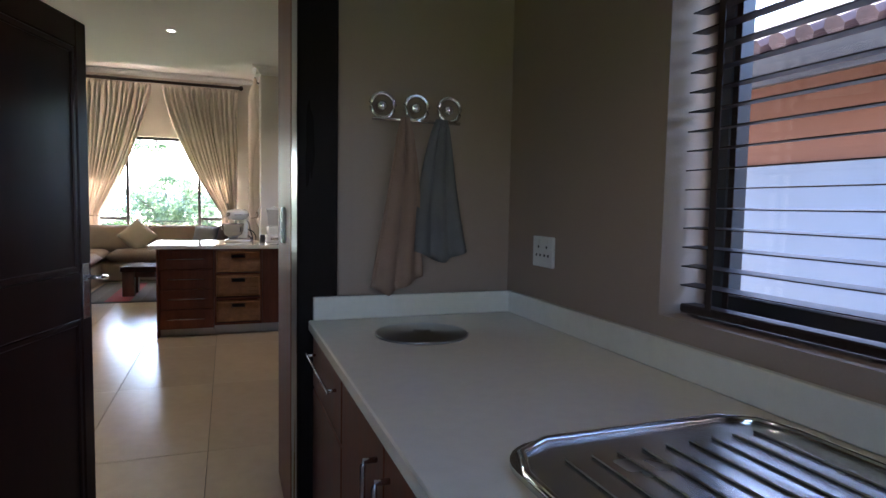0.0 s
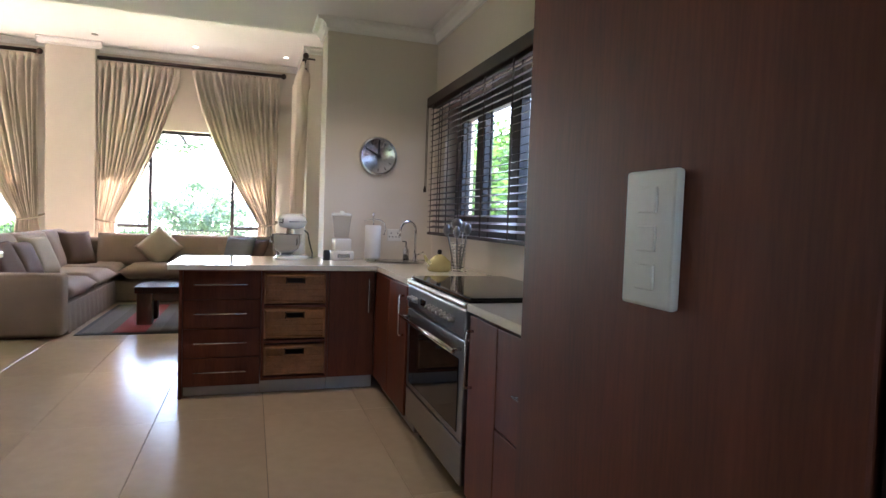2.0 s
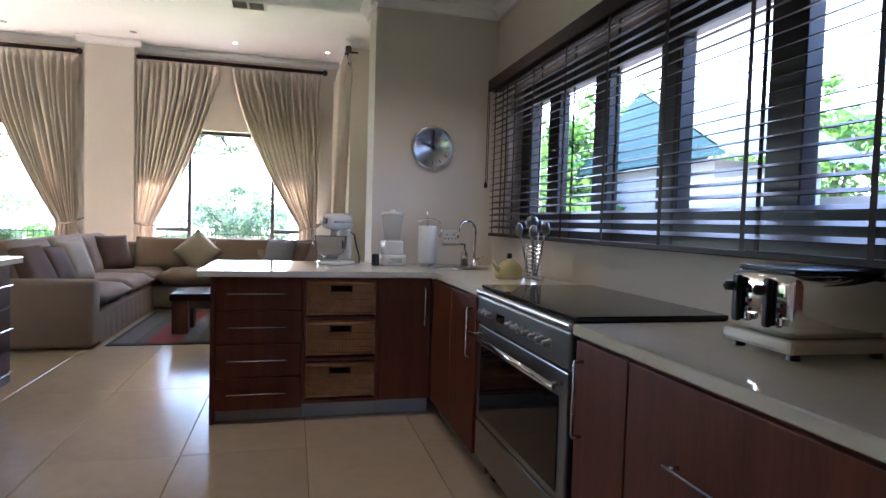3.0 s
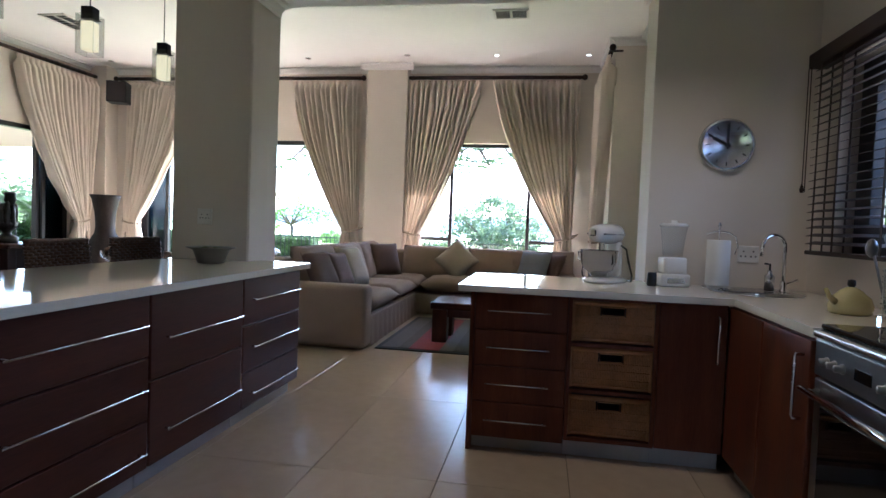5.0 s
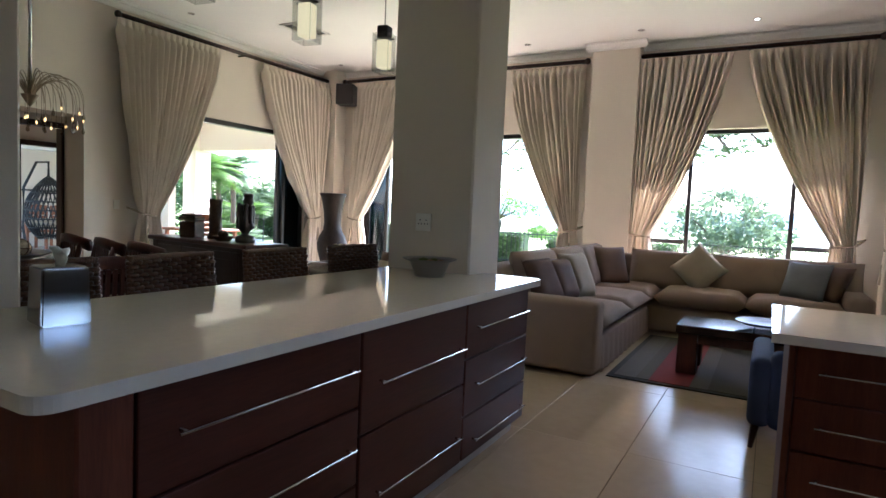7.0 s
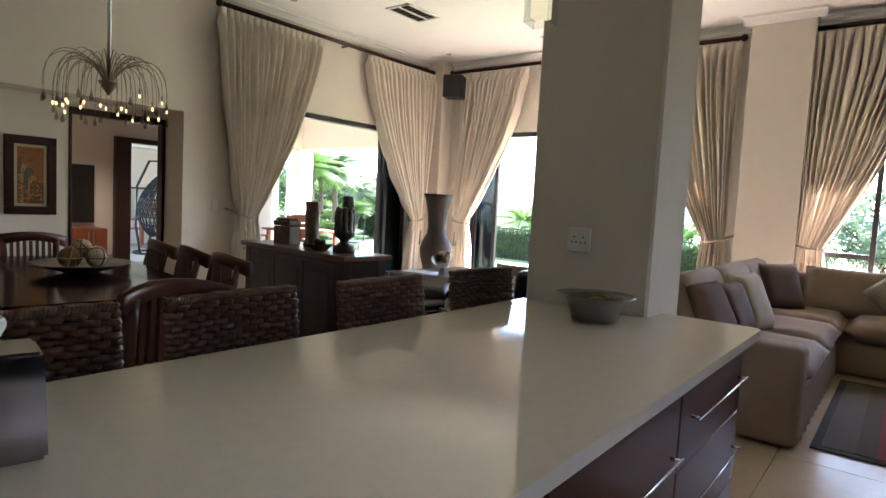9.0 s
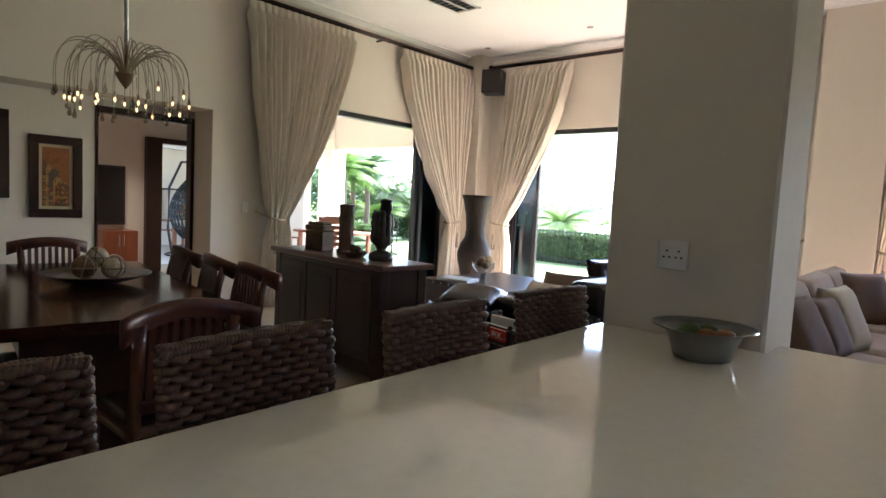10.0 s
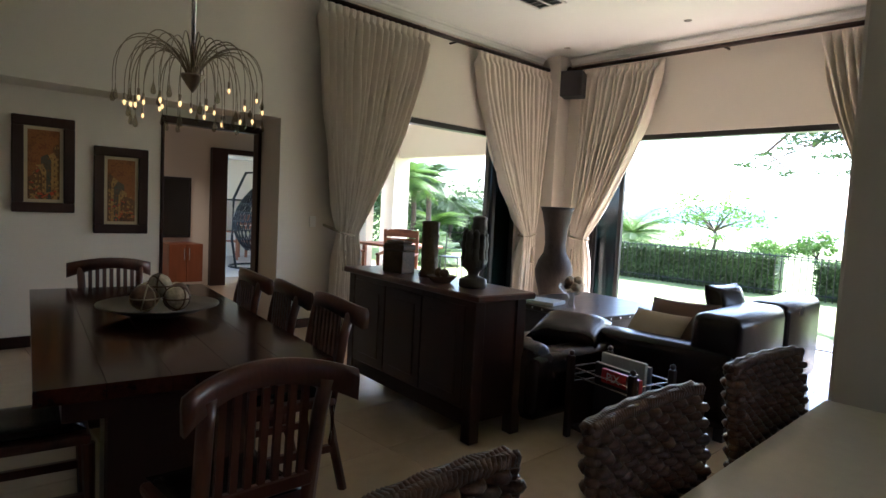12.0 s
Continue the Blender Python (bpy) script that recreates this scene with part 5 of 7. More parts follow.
def dining_chair(at, turn):
    """A wooden chair with a bowed top rail over upright slats. It looks to -y, its back is at +y."""
    top = thing("dining_chair", "reddish wooden dining chair with a bowed slatted back", "chair", at, turn, "chairs round the dining table")
    part("seat", box(-0.2, -0.22, 0.43, 0.2, 0.2, 0.47, 0.015, seg=2), REDWOOD, top)
    part("seat_pad", pillow(0.37, 0.37, 0.05, 8, m=pose(0, -0.02, 0.488), puff=0.2), LEATHER, top, smooth=True)
    for x in (-0.17, 0.17):
        part("front_leg", tube([(x, -0.21, 0.43), (x, -0.215, 0.2), (x * 1.02, -0.22, 0)], 0.024, 8, taper=0.75), REDWOOD, top)
        part("back_post", tube([(x * 1.02, 0.26, 0), (x, 0.2, 0.25), (x, 0.19, 0.46), (x * 1.02, 0.235, 0.75), (x * 1.05, 0.265, 0.87)], 0.024, 8), REDWOOD, top, smooth=True)
        part("side_rail", box(x - 0.012, -0.2, 0.2, x + 0.012, 0.2, 0.235), REDWOOD, top)
    rail = bmesh.new()
    n = 14
    rings = []
    for i in range(n + 1):
        u = -1 + 2 * i / n
        x, y, z = 0.255 * u, 0.275 - 0.05 * (1 - u * u) + 0.03 * abs(u) ** 3, 0.905 - 0.055 * u * u
        hh = 0.036 + 0.012 * u * u
        rings.append([rail.verts.new((x, y + a, z + b)) for a, b in ((-0.016, -hh), (0.016, -hh), (0.02, hh * 0.5), (0.01, hh), (-0.012, hh), (-0.02, hh * 0.4))])
    for a, b in zip(rings, rings[1:]):
        for k in range(6):
            rail.faces.new((a[k], a[(k + 1) % 6], b[(k + 1) % 6], b[k]))
    rail.faces.new(rings[0][::-1])
    rail.faces.new(rings[-1])
    bmesh.ops.recalc_face_normals(rail, faces=rail.faces)
    part("top_rail", rail, REDWOOD, top, smooth=True)
    part("lower_rail", box(-0.165, 0.2, 0.53, 0.165, 0.225, 0.575, 0.005), REDWOOD, top)
    for i in range(7):
        x = -0.126 + i * 0.042
        part("slat", box(-0.011, -0.007, 0, 0.011, 0.007, 0.3, m=pose(x, 0.213, 0.565, -4, 0, 0)), REDWOOD, top)
    return top


ch = dining_chair((-3.8, 5.43, 0), -90)
for x, y, a in ((-4.58, 6.02, -6), (-5.13, 6.06, -10), (-5.68, 6.1, -7), (-4.75, 5.02, 172), (-6.28, 5.74, 84)):
    copy_thing(ch, pose(x, y, 0, 0, 0, a))

pl = thing("shallow_dish", "wide shallow dark metal dish on the dining table", "dish", (-5.2, 5.66, 0.772))
part("dish", lathe([(0.1, 0), (0.11, 0.006), (0.2, 0.03), (0.285, 0.06), (0.287, 0.066), (0.2, 0.042), (0.02, 0.018)], 40), DARKSTEEL, pl, smooth=True)
for i, (x, y, r) in enumerate(((-0.1, -0.02, 0.062), (0.03, -0.08, 0.066), (0.1, 0.05, 0.06), (-0.02, 0.09, 0.062), (0.0, 0.0, 0.058))):
    dz = 0.1 + (0.055 if i == 4 else 0)
    bl_ = thing("woven_ball", "decorative woven ball lying in the dish", "ball", (-5.2 + x, 5.66 + y, 0.772 + dz), 40 * i, "balls in the dish")
    part("core", ball(None, (0, 0, 0), r), BALLD if i % 2 else BALL, bl_, smooth=True)
    band = bmesh.new()
    for k in range(4):
        ring = [pose(0, 0, 0, 50 * k, 35 * k, 0) @ Vector(((r + 0.001) * math.cos(q), (r + 0.001) * math.sin(q), 0)) for q in [radians(24 * t) for t in range(15)]]
        tube(ring, 0.004, 5, band, True)
    part("cane_band", band, BALL if i % 2 else BALLD, bl_, smooth=True)

# chandelier
WIRE = mat("aged_wire_metal", (0.28, 0.22, 0.16), 0.35, metal=0.8, vary=0.2)
BULB = glow("lit_small_bulb", (1.0, 0.6, 0.22), 0.24)
DROPGLASS = glass_mat("drop_glass", (0.7, 0.66, 0.58), ior=1.7)
cd = thing("chandelier", "wire fountain chandelier with small bulbs and glass drops", "chandelier", (-5.08, 5.76, 1.9))
part("stem", tube([(0, 0, 0.02), (0, 0, TOP - 1.9)], 0.012, 8), STEEL, cd, smooth=True)
part("cone", lathe([(0.004, 0), (0.03, 0.035), (0.055, 0.075), (0.058, 0.085), (0.02, 0.09)], 20), WIRE, cd, smooth=True)
random.seed(5)
for i in range(42):
    a = radians(360 / 42 * i + random.uniform(-5, 5))
    R = random.choice((0.345, 0.32, 0.27, 0.2, 0.33, 0.3)) + random.uniform(-0.02, 0.02)
    peak, end = 0.15 + 0.34 * R + random.uniform(-0.03, 0.03), random.uniform(-0.09, 0.03)
    ctrl = ((0.02, 0.07), (0.3 * R, peak + 0.02), (R * 1.05, peak + 0.05), (R, end))
    pts = []
    for k in range(17):
        s = k / 16
        r, z = (sum(c[n] * w for c, w in zip(ctrl, ((1 - s) ** 3, 3 * s * (1 - s) ** 2, 3 * s * s * (1 - s), s ** 3))) for n in (0, 1))
        pts.append((r * math.cos(a), r * math.sin(a), z))
    part("arm", tube(pts, 0.0034, 5, taper=0.55), WIRE, cd)
    x, y, z = pts[-1]
    if i % 2:
        part("lamp_holder", lathe([(0.006, -0.03), (0.006, 0.0)], 8, at=(x, y, z)), WIRE, cd)
        part("bulb", lathe([(0.004, -0.03), (0.0065, -0.036), (0.0065, -0.044), (0.002, -0.054)], 10, at=(x, y, z)), BULB, cd, "small glowing bulb")
    if i % 2 == 0 or i % 3 == 0:
        d = -0.05 if i % 2 else 0.0
        part("glass_drop", lathe([(0.001, d), (0.002, d - 0.035), (0.006, d - 0.05), (0.012, d - 0.075), (0.009, d - 0.088), (0.001, d - 0.092)], 10, at=(x, y, z)), DROPGLASS, cd, "clear glass drop", True)

# pictures in the recess
def canvas_mat(name, cols):
    m = mat(name, (0.4, 0.2, 0.08), 0.5, scale=9, vary=0.5, bump=0.4)
    ramp = [n for n in m.node_tree.nodes if n.type == "VALTORGB"][0].color_ramp
    for e, c in zip(ramp.elements, (cols[0], cols[-1])):
        e.color = (*c, 1)
    for i, c in enumerate(cols[1:-1]):
        e = ramp.elements.new(0.38 + 0.24 * i / max(1, len(cols) - 2))
        e.color = (*c, 1)
    return m


PLASTERP = canvas_mat("painted_house_fronts", ((0.02, 0.009, 0.005), (0.16, 0.06, 0.012), (0.42, 0.24, 0.07), (0.06, 0.03, 0.012)))
TEALP = canvas_mat("painted_teal_walls", ((0.015, 0.022, 0.02), (0.03, 0.055, 0.045), (0.09, 0.07, 0.04), (0.025, 0.02, 0.015)))
MATBOARD = mat("cream_mount", (0.5, 0.42, 0.28), 0.8, vary=0.05)
SKYP = canvas_mat("painted_evening_sky", ((0.06, 0.015, 0.006), (0.17, 0.046, 0.01), (0.28, 0.105, 0.02), (0.09, 0.022, 0.006)))
TOWN = canvas_mat("painted_town", ((0.01, 0.008, 0.006), (0.05, 0.022, 0.01), (0.16, 0.07, 0.02), (0.03, 0.025, 0.015)))
REDP = canvas_mat("painted_red", ((0.32, 0.02, 0.012), (0.5, 0.08, 0.02), (0.18, 0.012, 0.01)))


def picture(label, y, z, w, h, seed):
    top = thing("framed_picture", label, "picture", (-8.178, y, z), 90, "pictures in the recess")
    f = 0.085
    for q in ((-w / 2, -0.035, h / 2 - f, w / 2, 0, h / 2), (-w / 2, -0.035, -h / 2, w / 2, 0, -h / 2 + f), (-w / 2, -0.035, -h / 2 + f, -w / 2 + f, 0, h / 2 - f), (w / 2 - f, -0.035, -h / 2 + f, w / 2, 0, h / 2 - f)):
        part("frame", box(*q, 0.006), DARKWOOD, top)
    a, b = w / 2 - f, h / 2 - f
    part("mount", box(-a, -0.012, -b, a, -0.001, b), MATBOARD, top)
    a, b = a - 0.028, b - 0.028
    part("painting", box(-a, -0.016, -b, a, -0.013, b), SKYP, top, "orange evening sky over old town houses")
    r = random.Random(seed)
    inks = (TOWN, PLASTERP, TEALP, PLASTERP, TOWN)
    lean = 1 if seed % 2 else -1
    for i in range(6):
        wide, mid = r.uniform(0.05, 0.09), lean * a * (0.75 - 0.28 * i) + r.uniform(-0.01, 0.01)
        x0, x1 = max(-a, mid - wide / 2), min(a, mid + wide / 2)
        tall = b * (1.5 - 0.17 * i) * r.uniform(0.9, 1.05)
        y = -0.0165 - 0.0004 * i
        bm = bmesh.new()
        shape = [(x0, -b), (x1, -b), (x1, -b + tall - 0.03 * (1 + lean) / 2), ((x0 + x1) / 2 + 0.01 * lean, -b + tall + 0.03), (x0, -b + tall - 0.03 * (1 - lean) / 2)]
        ring = [[bm.verts.new((x, yy, z)) for x, z in shape] for yy in (y, y + 0.0003)]
        bm.faces.new(ring[0])
        for k in range(5):
            bm.faces.new((ring[0][k], ring[0][(k + 1) % 5], ring[1][(k + 1) % 5], ring[1][k]))
        house = part("painted_house", bm, inks[i % 5], top)
        for row in range(int(tall / 0.05)):
            for col in (0.25, 0.65):
                if r.random() < 0.8:
                    wx, wz = x0 + (x1 - x0) * col, -b + 0.035 + row * 0.05 + 0.01 * lean * col
                    part("painted_window", box(wx, y - 0.0006, wz, wx + 0.009, y - 0.0002, wz + 0.02), TOWN if inks[i % 5] is not TOWN else PLASTERP, house)
    dabs = bmesh.new()
    reds = bmesh.new()
    for k in range(46):
        x0, z0 = r.uniform(-a + 0.012, a - 0.012), -b + 0.012 + abs(r.gauss(0, 0.11))
        if z0 > b:
            continue
        w_, h_ = r.uniform(0.012, 0.036), r.uniform(0.006, 0.018)
        m = pose(x0, -0.0196 - 0.00002 * k, z0, 0, r.uniform(-50, 50), 0)
        box(-w_ / 2, -0.0002, -h_ / 2, w_ / 2, 0.0002, h_ / 2, bm=reds if k % 3 == 0 else dabs, m=m)
    tagged(part("painted_awnings", reds, REDP, top), kind="stuff")
    tagged(part("painted_crowd", dabs, PLASTERP, top), kind="stuff")


picture("dark framed painting of an orange evening street", 5.64, 1.59, 0.46, 0.82, 1)
picture("dark framed painting of old town houses", 6.25, 1.4, 0.46, 0.8, 4)

# sideboard and what stands on it
sb = thing("sideboard", "heavy dark wooden sideboard with panelled sides", "sideboard", (-5.09, 7.41, 0), -5.5)
part("top", box(-0.8, -0.24, 0.86, 0.8, 0.24, 0.9, 0.008), REDWOOD, sb)
part("body", box(-0.74, -0.2, 0.13, 0.74, 0.2, 0.858), DARKWOOD, sb)
for x in (-0.75, 0.67):
    for y in (-0.21, 0.13):
        part("corner_post", box(x, y, 0, x + 0.08, y + 0.08, 0.859, 0.005), DARKWOOD, sb)
for i in range(3):
    x0 = -0.66 + i * 0.445
    part("panel_frame", box(x0, -0.212, 0.2, x0 + 0.43, -0.201, 0.82, 0.004), DARKWOOD, sb)
    part("panel", box(x0 + 0.07, -0.219, 0.27, x0 + 0.36, -0.2125, 0.75, 0.003), DARKWOOD, sb)
part("bottom_rail", box(-0.66, -0.2, 0.1, 0.66, -0.17, 0.2), DARKWOOD, sb)
CARVED = mat("weathered_carved_wood", (0.10, 0.06, 0.035), 0.6, vary=0.6, scale=14, bump=0.8, fine=60)
STONE = mat("dark_carved_stone", (0.05, 0.045, 0.04), 0.45, vary=0.5, scale=14, bump=0.6, fine=60)


def on_board(u, v=0.0):
    p = pose(-5.09, 7.41, 0, 0, 0, -5.5) @ Vector((u, v, 0.9))
    return tuple(p)


lan = thing("wooden_box", "carved wooden box standing open on the sideboard", "box", on_board(-0.36, -0.02), 8)
part("body", box(-0.1, -0.07, 0, 0.1, 0.07, 0.16, 0.006), CARVED, lan)
part("lid", box(-0.105, -0.075, 0.165, 0.105, 0.075, 0.21, 0.01), CARVED, lan)
part("lid", box(-0.09, -0.06, 0.2105, 0.09, 0.06, 0.235, 0.01), CARVED, lan)
cyl = lathe([(0.072, 0), (0.074, 0.02), (0.062, 0.035), (0.056, 0.06), (0.06, 0.12), (0.056, 0.13), (0.06, 0.2), (0.055, 0.21), (0.061, 0.3), (0.056, 0.31), (0.062, 0.385), (0.052, 0.395), (0.045, 0.37)], 22)
for v in cyl.verts:
    k = 1 + 0.1 * math.sin(7 * math.atan2(v.co.y, v.co.x) + 20 * v.co.z)
    v.co.x, v.co.y = v.co.x * k, v.co.y * k
single("carved_figure", cyl, CARVED, "dark carved wooden cylinder on the sideboard", "ornament", on_board(-0.07, 0.05), smooth=True)
grp = lathe([(0.085, 0), (0.09, 0.015), (0.088, 0.05), (0.07, 0.06), (0.035, 0.075), (0.04, 0.1), (0.075, 0.13), (0.085, 0.17), (0.08, 0.18), (0.03, 0.19)], 22)
for i in range(9):
    a = radians(40 * i)
    lathe([(0.02, 0.13), (0.026, 0.18), (0.02, 0.23), (0.027, 0.27), (0.019, 0.3 + 0.012 * (i % 3)), (0.024, 0.32 + 0.012 * (i % 3)), (0.008, 0.345 + 0.012 * (i % 3))], 10, grp, (0.062 * math.cos(a), 0.062 * math.sin(a), 0))
lathe([(0.03, 0.15), (0.045, 0.3), (0.04, 0.36), (0.05, 0.375), (0.042, 0.42), (0.048, 0.44), (0.03, 0.455)], 14, grp, (0.025, 0.01, 0))
single("carved_figure", grp, STONE, "tall carved dark figure group on a round base", "ornament", on_board(0.47, 0.0), smooth=True)
lathe_dish = lathe([(0.06, 0), (0.07, 0.01), (0.1, 0.04), (0.1, 0.045), (0.06, 0.03), (0.01, 0.025)], 24)
single("wooden_bowl", lathe_dish, CARVED, "small carved wooden bowl on the sideboard", "bowl", on_board(0.22, -0.06), smooth=True)
for i, x in enumerate((-0.03, 0.03)):
    single("wooden_fruit", ball(None, (0, 0, 0), 0.032), CARVED, "small round wooden fruit in the bowl", "ornament", tuple(Vector(on_board(0.22 + x, -0.06)) + Vector((0, 0, 0.062))), smooth=True)

# ---- bar stools at the island ----
ROPE = mat("woven_seagrass_rope", (0.105, 0.05, 0.028), 0.38, vary=0.7, scale=55, bump=0.5, fine=210, rand=0.1)


def stool(at, turn):
    """A bar stool woven of thick rope; it looks to -y, its back is at +y."""
    top = thing("bar_stool", "dark woven rope bar stool with a low back", "bar stool", at, turn, "stools at the island")
    W, zb, zt = 0.42, 0.62, 1.035
    wv = bmesh.new()
    n, rows = 72, 24
    for i in range(rows):
        z = zb + (zt - zb - 0.02) * i / (rows - 1)
        lean = 0.05 * (z - zb) / (zt - zb)
        for side in (-1, 1):
            pts = []
            for j in range(n + 1):
                u = -W / 2 + W * j / n
                over = math.sin(2 * math.pi * (8.5 * j / n + 0.5 * i) + 0.5 * noise.noise(Vector((i * 1.7, side, 4))))
                pts.append((u, lean + side * (0.011 + 0.0105 * over) - 0.02 * (2 * u / W) ** 2, z + 0.004 * noise.noise(Vector((j * 0.2, i * 0.9, 3 * side)))))
            tube(pts, 0.0098, 6, wv)
    for i in range(rows):
        z = zb + (zt - zb - 0.02) * i / (rows - 1)
        lean = 0.05 * (z - zb) / (zt - zb)
        for s in (-1, 1):
            lathe([(0.004, -0.01), (0.012, -0.006), (0.014, 0), (0.012, 0.006), (0.004, 0.01)], 8, wv, (s * W / 2, lean - 0.02, z))
    part("woven_back", wv, ROPE, top, smooth=True)
    braid = bmesh.new()
    for k in range(3):
        strand = []
        for i in range(141):
            u = -W / 2 + W * i / 140
            q = 2 * math.pi * (i / 140 * 15 + k / 3)
            strand.append((u, 0.05 - 0.02 * (2 * u / W) ** 2 + 0.014 * math.cos(q), zt - 0.004 + 0.008 * math.sin(2 * q)))
        tube(strand, 0.0082, 6, braid)
    part("braided_edge", braid, ROPE, top, smooth=True)
    st_ = bmesh.new()
    for i in range(15):
        y = -0.4 + 0.4 * i / 14
        tube([(-W / 2 + W * j / 14, y, 0.6 + 0.006 * (1 if (i + j) % 2 else -1)) for j in range(15)], 0.014, 5, st_)
    part("woven_seat", st_, ROPE, top, smooth=True)
    part("seat_frame", box(-W / 2 + 0.01, -0.39, 0.53, W / 2 - 0.01, 0.0, 0.585, 0.006), DARKWOOD, top)
    for x in (-W / 2 + 0.03, W / 2 - 0.03):
        for y in (-0.37, -0.01):
            part("leg", box(x - 0.018, y - 0.018, 0, x + 0.018, y + 0.018, 0.53, 0.004), DARKWOOD, top)
        part("back_post", box(x - 0.012, -0.012, 0.58, x + 0.012, 0.012, 0.8), DARKWOOD, top)
    part("foot_rail", box(-W / 2 + 0.05, -0.378, 0.2, W / 2 - 0.05, -0.352, 0.235, 0.003), DARKWOOD, top)
    return top


s0 = stool((-2.55, 5.725, 0), 90)
for y, a in ((4.58, 92), (5.12, 94), (6.37, 86)):
    copy_thing(s0, pose(-2.55, y, 0, 0, 0, a))


# ---- scullery ----
unit("scullery_cabinet", "cherry wood scullery cabinet with a slanting steel bar", (0.7, 1.88, 0), -90, 0.56, 0.74, [("drawer", 0, 0.56, 0.66, 0.855, (0.79, 0.05, 0.5)), ("door", 0, 0.56, 0.1, 0.655, None)], "scullery cabinets")
unit("scullery_cabinet", "cherry wood scullery cabinet under the counter", (0.7, 1.31, 0), -90, 0.9, 0.74, [("door", 0, 0.45, 0.1, 0.855, "v"), ("door", 0.45, 0.9, 0.1, 0.855, "w")], "scullery cabinets")
unit("scullery_cabinet", "cherry wood scullery cabinet under the sink", (0.7, 0.4, 0), -90, 1.8, 0.74, [("door", 0, 0.6, 0.1, 0.855, "v"), ("door", 0.6, 1.2, 0.1, 0.855, "w"), ("door", 1.2, 1.8, 0.1, 0.855, "w")], "scullery cabinets")
sc_top = thing("scullery_counter", "pale quartz scullery counter with upstands", "worktop")
part("slab", box(0.665, -1.45, 0.864, 1.468, 1.882, 0.9, 0.004), QUARTZ, sc_top)
part("upstand", box(1.445, -1.45, 0.901, 1.468, 1.858, 0.985, 0.003), QUARTZ, sc_top)
part("upstand", box(0.68, 1.86, 0.901, 1.468, 1.884, 0.985, 0.003), QUARTZ, sc_top)
single("counter_lid", lathe([(0.15, 0.0), (0.152, 0.006), (0.146, 0.01), (0.03, 0.011), (0.028, 0.016), (0.004, 0.017)], 40), DARKSTEEL, "round brushed steel lid let into the counter", "lid", (0.985, 1.555, 0.9), smooth=True)
dr = thing("sink_drainer", "ribbed stainless steel sink drainer on the counter", "sink", (1.1, 0.09, 0.9))
bm = box(-0.29, -0.5, 0.001, 0.29, 0.56, 0.01)
ed = [e for e in bm.edges if abs(e.verts[0].co.z - e.verts[1].co.z) > 0.005]
bmesh.ops.bevel(bm, geom=ed, offset=0.1, segments=8, profile=0.5, affect="EDGES")
part("rim", bm, STEEL, dr)
for i in range(9):
    x = -0.2 + i * 0.05
    part("rib", box(x, -0.05, 0.0105, x + 0.02, 0.47, 0.0155, 0.002), STEEL, dr)
part("rolled_edge", tube([(-0.28, 0.44, 0.01), (-0.255, 0.51, 0.012), (-0.19, 0.548, 0.012), (0.19, 0.548, 0.012), (0.255, 0.51, 0.012), (0.28, 0.44, 0.01), (0.28, -0.4, 0.01), (-0.28, -0.4, 0.01)], 0.009, 8, close=True), CHROME, dr, smooth=True)
hk = thing("hook_rail", "chrome hook rail with round hooks", "hook rail", (1.06, 1.918, 1.66))
bar = tube([(-0.17, -0.04, -0.03), (0.17, -0.04, -0.03)], 0.006, 8)
part("rail", bar, CHROME, hk, smooth=True)
for x in (-0.13, 0.0, 0.13):
    ring = [(x + 0.045 * math.cos(q), -0.03, 0.02 + 0.045 * math.sin(q)) for q in [radians(24 * k) for k in range(15)]]
    part("hook", tube(ring, 0.008, 8, close=True), CHROME, hk, smooth=True)
    part("wall_disc", lathe([(0.02, 0), (0.018, 0.03), (0.006, 0.035)], 14), CHROME, hk, smooth=True).matrix_local = pose(x, 0, 0.02, 90, 0, 0)
DUSK = mat("dusty_pink_towel", (0.30, 0.19, 0.135), 0.95, vary=0.15, bump=0.6, fine=250)
GREYT = mat("grey_tea_towel", (0.15, 0.14, 0.135), 0.95, vary=0.15, bump=0.6, fine=250)


def towel(label, x, w, length, material, seed):
    bm = bmesh.new()
    n, k = 20, 16
    g = []
    for i in range(n + 1):
        s = i / n
        wid = w * (0.18 + 0.82 * s ** 0.7)
        row = []
        for j in range(k + 1):
            u = j / k - 0.5
            row.append(bm.verts.new((u * wid + 0.015 * math.sin(3 * s + seed), -0.03 + 0.02 * math.sin(u * 16 + seed + s) * (0.4 + 0.6 * s), -length * s * (1 - 0.16 * abs(u + 0.2 * math.sin(seed)) * s))))
        g.append(row)
    for i, j in product(range(n), range(k)):
        bm.faces.new((g[i][j], g[i][j + 1], g[i + 1][j + 1], g[i + 1][j]))
    ob = single("hanging_towel", bm, material, label, "towel", (x, 1.905, 1.64), group="towels on the hook rail", smooth=True)
    ob.modifiers.new("thickness", "SOLIDIFY").thickness = 0.006


towel("dusty pink towel hanging from a chrome hook", 1.0, 0.2, 0.66, DUSK, 1.0)
towel("grey tea towel hanging from a chrome hook", 1.16, 0.2, 0.54, GREYT, 3.3)

